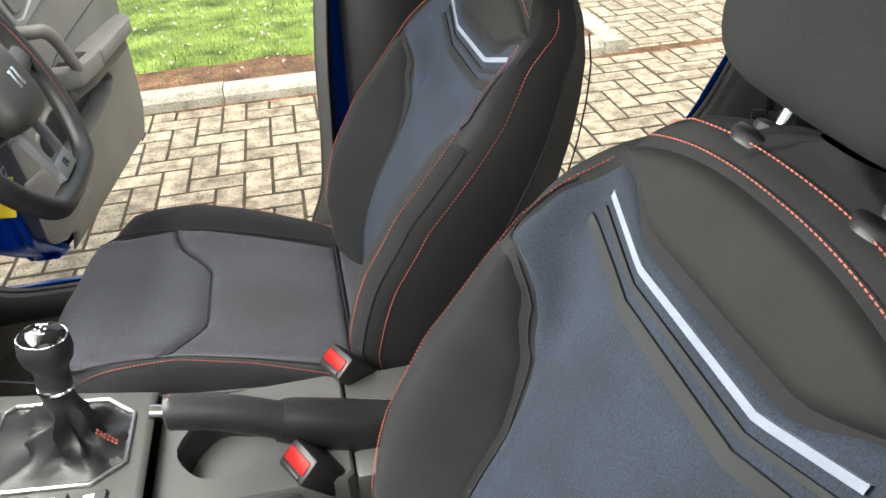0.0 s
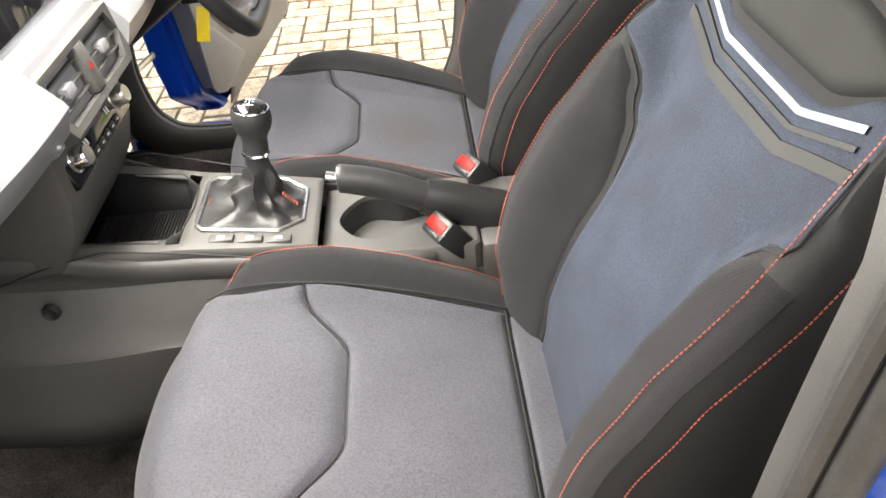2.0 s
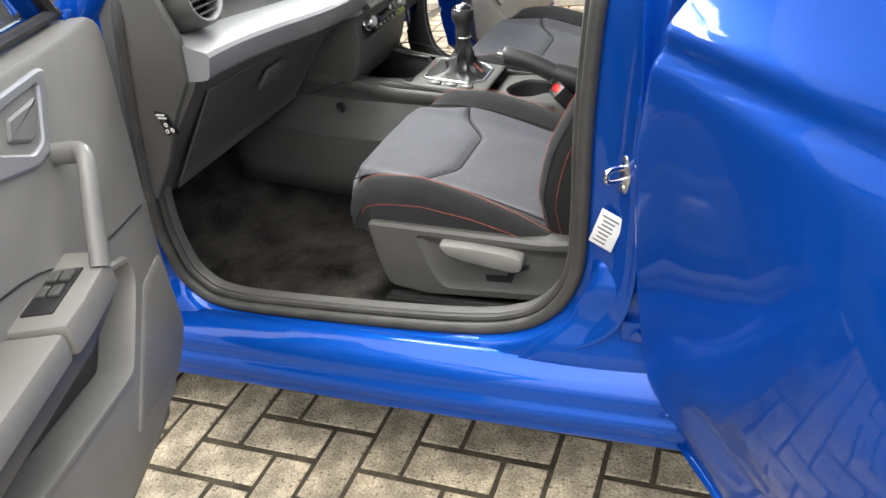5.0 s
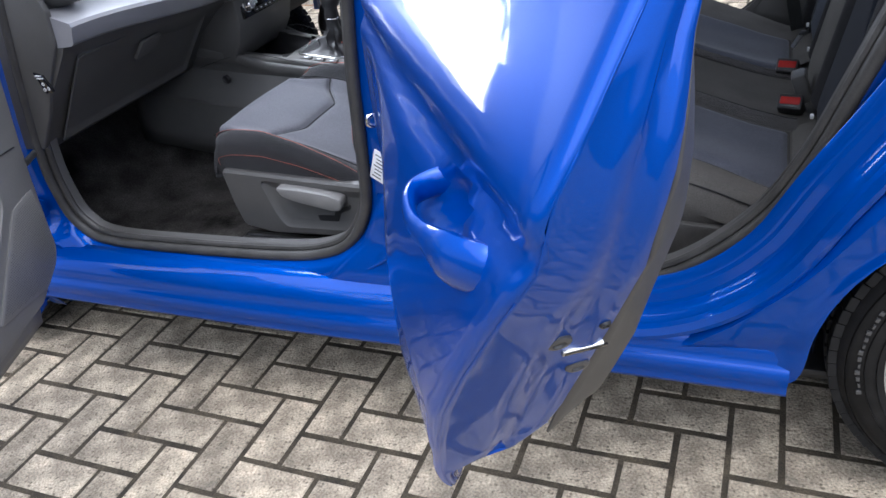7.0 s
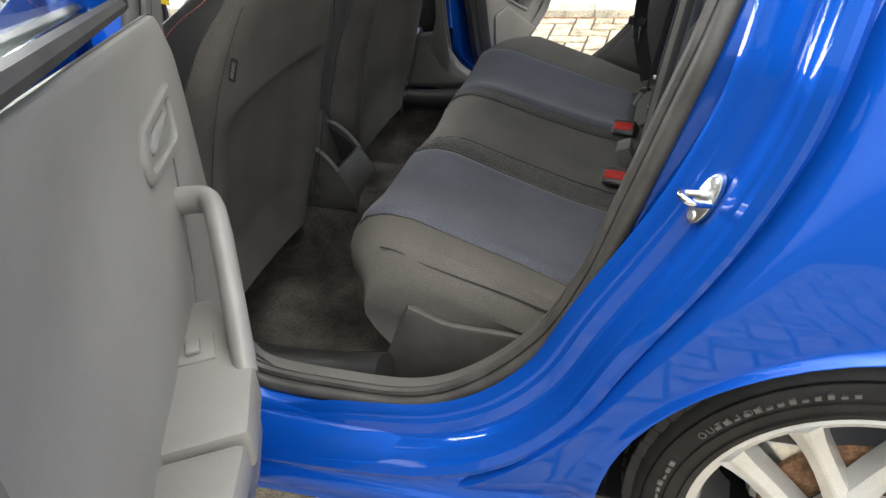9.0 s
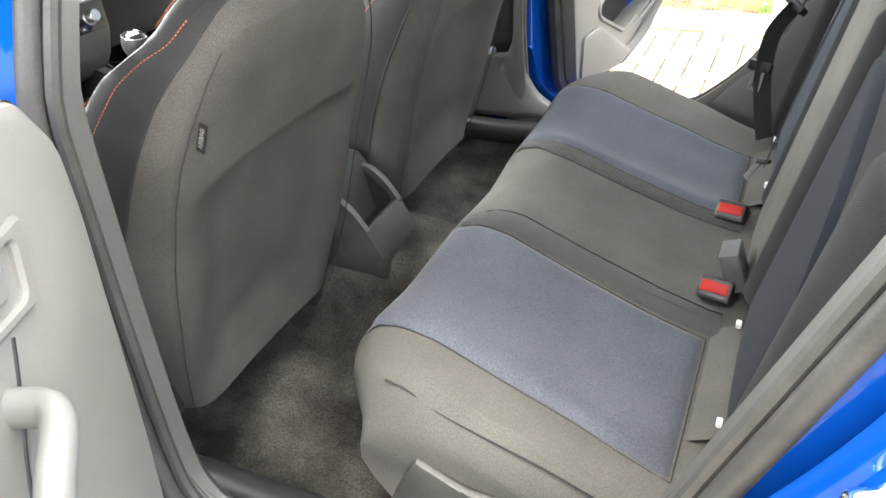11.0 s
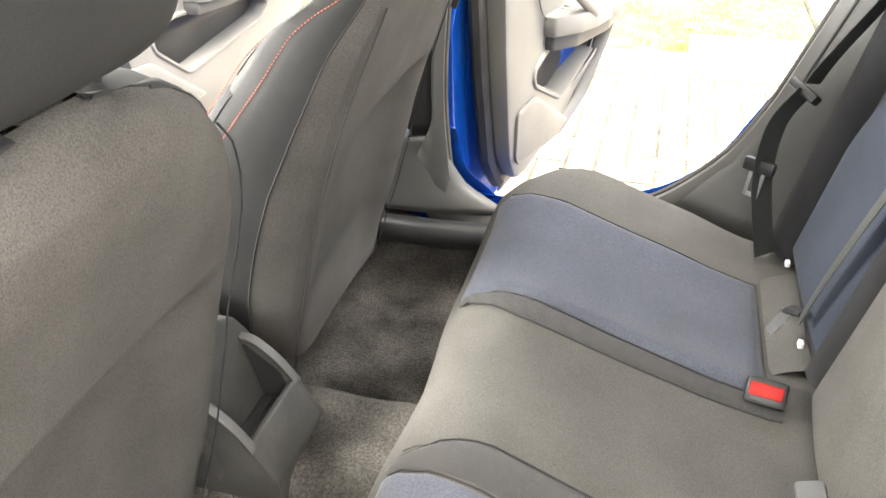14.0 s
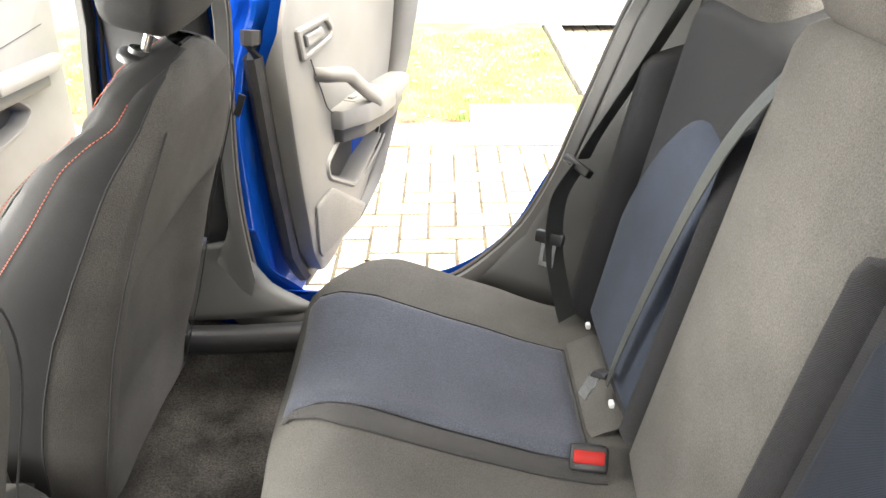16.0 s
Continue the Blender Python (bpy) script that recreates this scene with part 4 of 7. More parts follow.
    arch = [(0.96, 0.262), (0.985, 0.268), (1.0, 0.29)] + [(1.38 + 0.372 * math.cos(radians(a)), 0.325 + 0.365 * math.sin(radians(a))) for a in (178, 170, 158, 145, 130, 115, 100, 85, 70, 55, 40)] + [(1.86, 0.75), (1.95, 0.95), (1.95, 1.1), (1.80, 1.3)]
    rawa = smooth_path([(a, b, 0) for a, b in arch], 40)

    def quarter(i, v):
        a, b = raw[i], rawa[i]
        p = a.lerp(b, v)
        z = p.y
        skin = lerp(z, [(0.16, -0.06), (0.2, -0.078), (0.26, -0.090), (0.33, -0.100), (0.5, -0.110), (0.64, -0.117), (0.72, -0.115), (0.80, -0.105), (0.88, -0.089), (0.97, -0.067), (1.05, -0.044), (1.3, 0.06)])
        flare = -0.012 * sm(0.75, 1.0, v) * sm(0.2, 0.35, z) * sm(0.8, 0.7, z)
        lead = 0.035 * (1 - sm(0.0, 0.12, v)) * sm(0.25, 0.4, z)
        crease = 0.008 * math.exp(-((z - 0.30 - 0.25 * max(0, p.x - 0.8)) / 0.02) ** 2) * sm(1.1, 0.95, p.x)
        return Vector((p.x, side_y(skin + flare + lead + crease, sd), z))
    bm = B()
    V = grid(bm, quarter, range(40), edgy(18))
    lead = [bm.verts.new(Vector((v.co.x + 0.004, v.co.y - sd * 0.035, v.co.z))) for v in [r[0] for r in V]]
    for i in range(39):
        bm.faces.new([V[i][0], V[i + 1][0], lead[i + 1], lead[i]])
    lip = [bm.verts.new(Vector((v.co.x, v.co.y - sd * 0.03, v.co.z))) for v in [r[-1] for r in V]]
    for i in range(39):
        bm.faces.new([V[i][-1], V[i + 1][-1], lip[i + 1], lip[i]])
    part("quarter_panel", bm, PAINT, CAR, solid=0.0015)
    # stepped jamb that sweeps from the sill up behind the rear opening
    path = smooth_path([(0.30, 0.306, 0), (0.5, 0.312, 0), (0.66, 0.322, 0), (0.78, 0.345, 0), (0.885, 0.40, 0), (0.975, 0.49, 0), (1.045, 0.615, 0), (1.14, 0.775, 0), (1.195, 0.90, 0), (1.222, 1.0, 0), (1.25, 1.15, 0), (1.245, 1.28, 0)], 90)
    STEP = [(-0.012, -0.088), (-0.004, -0.099), (0.004, -0.1), (0.016, -0.094), (0.020, -0.083), (0.025, -0.078), (0.031, -0.066), (0.035, -0.050), (0.040, -0.045), (0.056, -0.040), (0.062, -0.034), (0.086, -0.028)]

    def jamb(i, k):
        d = path[min(89, i + 1)] - path[max(0, i - 1)]
        n_ = Vector((-d.y, d.x, 0)).normalized()
        w = sm(0.32, 0.62, path[i].x)
        q = path[i] + n_ * STEP[k][0] * (0.45 + 0.55 * w)
        return Vector((q.x, side_y(STEP[k][1] + 0.75 * tumble(q.y), sd), q.y))
    bm = B()
    grid(bm, jamb, range(90), range(len(STEP)))
    part("jamb_step", bm, PAINT, CAR, "blue stepped door jamb", sharp=25, solid=0.001)
    # wheel housing
    bm = B()
    lathe(bm, [(0.36, 0.0), (0.365, 0.30), (0.1, 0.31)], lambda x, y, h: Vector((1.38 + x, side_y(-0.075 + h, sd), 0.325 + y)), 36, math.pi)
    part("wheel_housing", bm, BLACK, CAR)
    # front wing and nose
    bm = B()

    def wing(u, v):
        z = 0.17 + 0.80 * v
        x = lerp(u, [(0, -0.80), (1, -2.05)])
        skin = lerp(z, [(0.16, -0.06), (0.22, -0.1), (0.5, -0.112), (0.75, -0.12), (0.9, -0.10), (0.97, -0.03)])
        return Vector((x, side_y(skin + 0.45 * sm(-1.5, -2.1, x) ** 2, sd), z + 0.03 * sm(0, 1, u) - 0.12 * u * v))
    V = grid(bm, wing, lin(26), lin(14))
    dele = [f for f in bm.faces if (f.calc_center_median() - Vector((-1.18, f.calc_center_median().y, 0.32))).length < 0.35]
    bmesh.ops.delete(bm, geom=dele, context="FACES")
    part("front_wing", bm, PAINT, CAR, solid=0.0015)
    # pillars, roof rail
    bm = B()
    tube(bm, smooth_path([(-0.82, side_y(0.0, sd), 0.92), (-0.62, side_y(0.03, sd), 1.08), (-0.38, side_y(0.11, sd), 1.27), (-0.1, side_y(0.155, sd), 1.365), (0.4, side_y(0.17, sd), 1.39), (0.95, side_y(0.165, sd), 1.375),
                          (1.35, side_y(0.13, sd), 1.29), (1.75, side_y(0.07, sd), 1.05)], 40), 0.034, 10, flat=1.0)
    part("roof_rail", bm, PAINT, CAR)

# roof, headliner, bonnet, tailgate, screens
bm = B()
grid(bm, lambda u, v: Vector((u, v, 1.405 + 0.035 * (1 - ((v - CY) / 0.62) ** 2) - 0.09 * sm(-0.1, -0.4, u) - 0.10 * sm(0.95, 1.5, u))), lin(24, -0.35, 1.45), lin(16, 0.16, 1.38))
part("roof", bm, PAINT, CAR, solid=0.002)
bm = B()
grid(bm, lambda u, v: Vector((u, v, 1.375 + 0.03 * (1 - ((v - CY) / 0.62) ** 2) - 0.09 * sm(-0.1, -0.4, u) - 0.10 * sm(0.95, 1.5, u))), lin(24, -0.33, 1.43), lin(16, 0.18, 1.36))
part("headliner", bm, LINER, CAR, "pale grey fabric headliner", solid=0.004)
bm = B()
grid(bm, lambda u, v: Vector((u, v, 0.97 + 0.04 * (1 - ((v - CY) / 0.8) ** 2) - 0.16 * sm(-1.2, -2.1, u))), lin(20, -2.08, -0.95), lin(16, -0.03, 1.57))
part("bonnet", bm, PAINT, CAR, solid=0.002)
bm = B()
grid(bm, lambda u, v: Vector((2.02 - 0.30 * sm(0.8, 1.3, u), CY + v * (0.86 - 0.16 * sm(0.9, 1.3, u)), u)), lin(16, 0.2, 1.3), lin(14, -1, 1))
part("tailgate", bm, PAINT, CAR, solid=0.003)
bm = B()
grid(bm, lambda u, v: Vector((-2.08 + 0.02 * u, CY + v * 0.5, u)), lin(10, 0.2, 0.85), lin(12, -1, 1))
part("front_bumper", bm, PAINT, CAR, solid=0.003)
bm = B()
grid(bm, lambda u, v: Vector((-0.94 + 0.58 * u, CY + v * (0.72 - 0.12 * u), 0.99 + 0.325 * u + 0.03 * (1 - v * v))), lin(8), lin(10, -1, 1))
ws = part("windscreen", bm, PALEGLASS, CAR, solid=0.004)
ws.visible_shadow = False
bm = B()
grid(bm, lambda u, v: Vector((1.45 + 0.3 * u, CY + v * (0.6 + 0.05 * u), 1.315 - 0.28 * u)), lin(6), lin(8, -1, 1))
ws = part("rear_window", bm, PALEGLASS, CAR, solid=0.004)
ws.visible_shadow = False

# floor, tunnel, underbody
bm = B()


def floor_z(x, y):
    q = abs(y - CY)
    z = 0.215 + 0.10 * sm(0.16, 0.09, q) * sm(-1.1, -0.8, x) * sm(0.1, -0.1, x) + 0.175 * sm(0.20, 0.07, q) * sm(-0.1, 0.1, x)
    z += 0.10 * sm(-0.80, -1.15, x) + 0.25 * sm(-1.05, -1.3, x)
    z += 0.02 * math.exp(-((x - 0.2) / 0.06) ** 2) + 0.05 * sm(0.48, 0.6, x)
    z += 0.10 * sm(0.60, 0.72, q)
    z += 0.006 * noise.noise((x * 9, y * 9, 0)) + 0.003 * noise.noise((x * 30, y * 30, 0))
    return z


grid(bm, lambda x, y: Vector((x, y, floor_z(x, y))), lin(110, -1.25, 0.75), lin(76, 0.02, 1.52))
floor = part("carpet", bm, CARPET, CAR, "black loop-pile carpet", solid=0.006)
bm = B()
bx(bm, -2.0, 1.98, 0.05, 1.49, 0.16, 0.185, 0.01)
part("underbody", bm, BLACK, CAR)
for x0, x1, z0, z1 in ((-1.32, -1.26, 0.16, 1.0), (1.25, 1.31, 0.2, 1.02)):
    bm = B()
    bx(bm, x0, x1, 0.08, 1.46, z0, z1, 0.01)
    part("bulkhead", bm, BLACK, CAR)
# heel panel under the rear bench ends
for sd in (-1, 1):
    bm = B()
    prism(bm, [(0.565, 0.25), (0.60, 0.36), (0.65, 0.472), (0.72, 0.44), (0.90, 0.43), (0.90, 0.32), (0.74, 0.25)], 0.148, 0.170, lambda p, q, t: Vector((p, side_y(t, sd), q)), 0.01)
    part("sill_corner_trim", bm, RUBBER, CAR, "dark grey plastic corner trim")
    bm = B()
    prism(bm, [(0.62, 0.22), (0.58, 0.30), (0.62, 0.36), (0.9, 0.42), (1.1, 0.44), (1.1, 0.22)], 0.16, CY, lambda p, q, t: Vector((p, side_y(t, sd), q)), 0.01)
    part("seat_riser", bm, CARPET, CAR)
    # B-pillar inner trim and lower foot
    bm = B()

    def pil(u, v):
        z = 0.36 + 0.97 * u
        x0 = lerp(z, [(0.36, 0.02), (0.45, 0.12), (0.6, 0.205), (1.05, 0.215), (1.33, 0.25)]) - (0.088 if sd > 0 else 0.0)
        x1 = lerp(z, [(0.36, 0.52), (0.42, 0.42), (0.5, 0.365), (1.0, 0.362), (1.33, 0.37)]) - (0.04 if sd > 0 else 0.0)
        x = x0 + (x1 - x0) * v
        y = 0.022 + 0.045 * math.sin(math.pi * v) ** 0.6 + tumble(z)
        return Vector((x, side_y(y, sd), z))
    grid(bm, pil, lin(26, 0.19 if sd > 0 else 0.0, 1), lin(14))
    part("pillar_trim", bm, BLACK if sd > 0 else PLASTIC, CAR, "dark plastic centre pillar trim", solid=0.003)
    if sd > 0:
        bm = B()
        grid(bm, pil, lin(12, 0.0, 0.187), lin(14))
        part("pillar_foot_trim", bm, GREY, CAR, "grey lower pillar trim", solid=0.006)
    bm = B()
    tube(bm, smooth_path([(0.18, side_y(0.10, sd), 0.33), (0.34, side_y(0.105, sd), 0.335), (0.5, side_y(0.10, sd), 0.345), (0.62, side_y(0.09, sd), 0.37)], 20), 0.035, 10, flat=0.9)
    part("sill_cover", bm, BLACK, CAR, "dark grey inner sill cover")
    # rear side trim between opening and bench back
    bm = B()

    def cp(u, v):
        z = 0.44 + 0.80 * u
        x0 = lerp(z, [(0.44, 0.80), (0.56, 0.91), (0.68, 0.975), (0.8, 1.02), (0.93, 1.065), (1.07, 1.115), (1.3, 1.16)])
        x = x0 + 0.26 * v
        y = 0.03 + 0.16 * v ** 0.7 + tumble(z)
        return Vector((x, side_y(y, sd), z))
    grid(bm, cp, lin(22), lin(10))
    part("rear_side_trim", bm, SIDETRIM, CAR, "dark grey rear side trim", solid=0.003)
# strikers with plates, hinges, door check straps
for sd in (-1, 1):
    for mid, long_, out, spread in (((0.236, -0.018, 0.720), (0.05, 0.0, 1.0), (-0.72, -0.66, 0.12), 0), ((1.117, -0.049, 0.832), (0.50, 0.10, 0.86), (-0.70, -0.62, 0.36), 1)):
        n_ = Vector(out).normalized()
        l_ = Vector(long_)
        l_ = (l_ - n_ * l_.dot(n_)).normalized()
        w_ = n_.cross(l_)
        SP = lambda a, b, h: Vector((mid[0], 0, mid[2])) + Vector((0, mid[1], 0)) + w_ * a + l_ * b + n_ * h
        SM = lambda a, b, h: Vector((SP(a, b, h).x, side_y(SP(a, b, h).y, sd), SP(a, b, h).z))
        bm = B()
        lathe(bm, [(0, 0.005), (0.013, 0.005), (0.0155, 0.003), (0.016, -0.003)], lambda a, b, h: SM(a * 0.92, b * 2.25, h), 28)
        plate = part("striker_plate", bm, ZINC, CAR, "zinc plated striker plate")
        bm = B()
        pts = [(-0.0105, -0.002), (-0.011, 0.018), (-0.010, 0.030), (-0.005, 0.036), (0.005, 0.036), (0.010, 0.030), (0.011, 0.018), (0.0105, -0.002)]
        tube(bm, smooth_path([SM(p, 0, h) if spread else SM(0, p, h) for p, h in pts], 28), 0.0046, 10)
        part("striker_loop", bm, CHROME, plate, "bright steel striker loop")
        for dz in (-0.024, 0.024):
            bm = B()
            lathe(bm, [(0, 0.0075), (0.005, 0.0075), (0.0065, 0.005)], lambda a, b, h: SM(a, dz + b, h), 12)
            part("screw", bm, ZINC, plate)
    for hx, hz in ((0.285, 0.826), (0.258, 0.433), (-0.80, 0.80), (-0.80, 0.45)):
        bm = B()
        bx(bm, hx - 0.03, hx + 0.03, -0.045, -0.02, hz - 0.022, hz + 0.022, 0.004, Matrix.Scale(1, 4))
        for v in bm.verts:
            v.co.y = side_y(v.co.y, sd)
        lathe(bm, [(0, 0.01), (0.010, 0.01), (0.011, 0.0)], lambda a, b, h: Vector((hx + a, side_y(-0.046 - h, sd), hz + b)), 8)
        part("door_hinge", bm, PAINT, CAR, "blue painted door hinge")
# label on the pillar
bm = B()
mm = Matrix.Translation((0.203, -0.0125, 0.612)) @ pose(0, 0, 0, 0, 0, -14) @ pose(0, 0, 0, 0, 22, 0)
bx(bm, -0.021, 0.021, -0.002, 0.0, -0.035, 0.035, 0.0005, mm)
lab = part("pressure_label", bm, WHITE, CAR, "white tyre pressure label")
bm = B()
for k in range(7):
    w = 0.012 if k % 3 else 0.016
    bx(bm, -w, w * (0.4 + 0.08 * k), -0.0024, -0.0019, -0.028 + 0.0085 * k, -0.0255 + 0.0085 * k, 0, mm)
part("print", bm, GREY, lab)

# ---- rear wheel ----


def wheel(cx, cy, cz, sd):
    ob = tagged(new("wheel"), "silver multi-spoke alloy wheel with black tyre", "")
    ob.parent = CAR
    ob.location = (cx, cy, cz)
    W = lambda a, b, h: Vector((a, h * -1.0 if sd < 0 else h, b))
    bm = B()
    lathe(bm, [(0.222, 0.004), (0.234, 0.012), (0.255, 0.014), (0.285, 0.008), (0.303, -0.006), (0.314, -0.03), (0.317, -0.08), (0.317, -0.13), (0.312, -0.175), (0.29, -0.2), (0.225, -0.2)], W, 72)
    tyre = part("tyre", bm, TYRE, ob, "black road tyre")
    bm = B()
    for k in range(66):
        a = 2 * math.pi * k / 66
        r = Matrix.Rotation(a, 4, "Y")
        e = sd * -1
        for y0, y1, hw, h0, h1, tw in ((0.006, 0.042, 0.0135, 0.303, 0.319, 10), (0.048, 0.087, 0.013, 0.312, 0.3225, -8), (0.094, 0.13, 0.0138, 0.312, 0.3225, 0), (0.138, 0.18, 0.0135, 0.308, 0.3215, 10)):
            p, q = sorted((e * y0, e * y1))
            bx(bm, -hw, hw, p, q, h0, h1, 0.0015, r @ pose(0, 0, 0, 0, 0, tw * e), 1)
    part("tread_block", bm, TYRE, ob, kind="stuff")
    bm = B()
    for r0 in (0.243, 0.262, 0.292):
        lathe(bm, [(r0 - 0.0012, 0.012), (r0, 0.0165 if r0 < 0.28 else 0.008), (r0 + 0.0012, 0.012)], W, 72)
    part("sidewall_rib", bm, TYRE, ob, kind="stuff")
    if sd < 0 and cx > 0:
        word = "OUTSIDE"
        for k, ch in enumerate(word):
            a = radians(143 - 3.1 * k)
            tm = Matrix.Translation(W(0.2725 * math.cos(a), 0.2725 * math.sin(a), 0.0135)) @ Matrix.Rotation(math.pi / 2 - a, 4, "Y") @ pose(0, 0, 0, 90, 0, 0)
            letters("sidewall_letter", ch, 0.015, tm, GREY, ob)
        for k in range(26):
            a = radians(158 + 3.1 * k) if k < 13 else radians(60 + 3.1 * k)
            tm = Matrix.Translation(W(0.2725 * math.cos(a), 0.2725 * math.sin(a), 0.0125)) @ Matrix.Rotation(math.pi / 2 - a, 4, "Y")
            bm = B()
            bx(bm, -0.004, 0.004, -0.0025, 0.002, -0.004, 0.004 - 0.002 * (k % 3), 0.0005, tm)
            part("sidewall_mark", bm, GREY, ob)
    bm = B()
    lathe(bm, [(0.20, -0.19), (0.205, -0.03), (0.215, -0.012), (0.222, 0.0), (0.229, 0.006), (0.2315, 0.011), (0.2265, 0.013), (0.218, 0.009), (0.213, -0.002), (0.207, -0.03), (0.206, -0.18)], W, 72)
    part("rim", bm, ALLOY, ob, "silver alloy rim")
    for k in range(5):
        for arm in (0, 1):
            bm = B()
            a0 = radians(116 + 72 * k)
            a1 = a0 - (radians(44) if arm else 0.0)
            p0 = Vector(((0.060 if arm else 0.040) * math.cos(a0), (0.060 if arm else 0.040) * math.sin(a0)))
            p1 = Vector((0.222 * math.cos(a1), 0.222 * math.sin(a1)))
            d_ = (p1 - p0).normalized()
            left, right = [], []
            for t in lin(7):
                c_ = p0.lerp(p1, t)
                w = 0.0135 + 0.007 * (1 - t) ** 2 + 0.009 * t ** 4
                for side, e in ((left, -1), (right, 1)):
                    side.append((c_.x - d_.y * e * w, c_.y + d_.x * e * w))
            outline = left + right[::-1]
            n2 = len(outline)
            rows_ = []
            for dv, sh in ((-0.035, 1.22), (-0.012, 1.06), (-0.001, 0.96), (0.0065, 0.16), (0.0068, 0.05)):
                row_ = []
                for i, (a, b) in enumerate(outline):
                    c2, d2 = outline[n2 - 1 - i]
                    ma, mb = (a + c2) / 2, (b + d2) / 2
                    t = math.hypot(ma, mb)
                    dish = 0.012 - 0.014 * math.sin(math.pi * min(1, max(0, (t - 0.045) / 0.175)))
                    row_.append(bm.verts.new(W(ma + (a - ma) * sh, mb + (b - mb) * sh, dv + dish)))
                rows_.append(row_)
            for A_, C_ in zip(rows_, rows_[1:]):
                for i in range(n2):
                    bm.faces.new([A_[i], A_[(i + 1) % n2], C_[(i + 1) % n2], C_[i]])
            for i in range(len(left) - 1):
                r_ = rows_[-1]
                bm.faces.new([r_[i], r_[i + 1], r_[n2 - 2 - i], r_[n2 - 1 - i]])
            part("spoke", bm, ALLOY, ob, sharp=14)
    bm = B()
    lathe(bm, [(0, 0.022), (0.026, 0.021), (0.030, 0.017), (0.034, 0.016), (0.062, 0.010), (0.07, -0.002), (0.065, -0.03)], W, 40)
    hub = part("hub", bm, ALLOY, ob)
    bm = B()
    lathe(bm, [(0, 0.0245), (0.025, 0.0235), (0.0265, 0.021)], W, 32)
    part("centre_cap", bm, ZINC, ob, "silver centre cap with dark emblem")
    bm = B()
    for dx in (-0.008, 0.004):
        prism(bm, [(dx, -0.014), (dx + 0.006, -0.014), (dx + 0.009, 0.014), (dx + 0.003, 0.014)], 0.0245, 0.0255, lambda p, q, t: W(p, q, t))
    part("emblem", bm, BLACK, ob)
    for k in range(5):
        a = 2 * math.pi * k / 5 + 0.14
        bm = B()
        lathe(bm, [(0.0, 0.009), (0.010, 0.009), (0.0125, 0.007), (0.0135, 0.012), (0.0145, 0.012), (0.0145, 0.0)], lambda x, y, h: W(0.05 * math.cos(a) + x, 0.05 * math.sin(a) + y, h + 0.012), 16)
        part("wheel_bolt", bm, BLACK, ob, "black capped wheel bolt")
    bm = B()
    lathe(bm, [(0.06, -0.04), (0.10, -0.042), (0.125, -0.042), (0.127, -0.05), (0.06, -0.052)], W, 40)
    part("brake_disc", bm, RUST, ob, "rusty brake disc")
    bm = B()
    bx(bm, -0.14, -0.06, (0.05 if sd < 0 else -0.11), (0.11 if sd < 0 else -0.05), -0.02, 0.11, 0.015)
    part("brake_caliper", bm, ZINC, ob)
    bm = B()
    tube(bm, [W(-0.165, -0.125, 0.004), W(-0.15, -0.115, 0.012)], 0.004, 8)
    part("valve", bm, BLACK, ob)
    return ob


for sd in (-1, 1):
    for cx in (1.38, -1.18):
        wheel(cx - (0.015 if cx > 0 else 0), side_y(-0.06, sd), 0.322, sd)

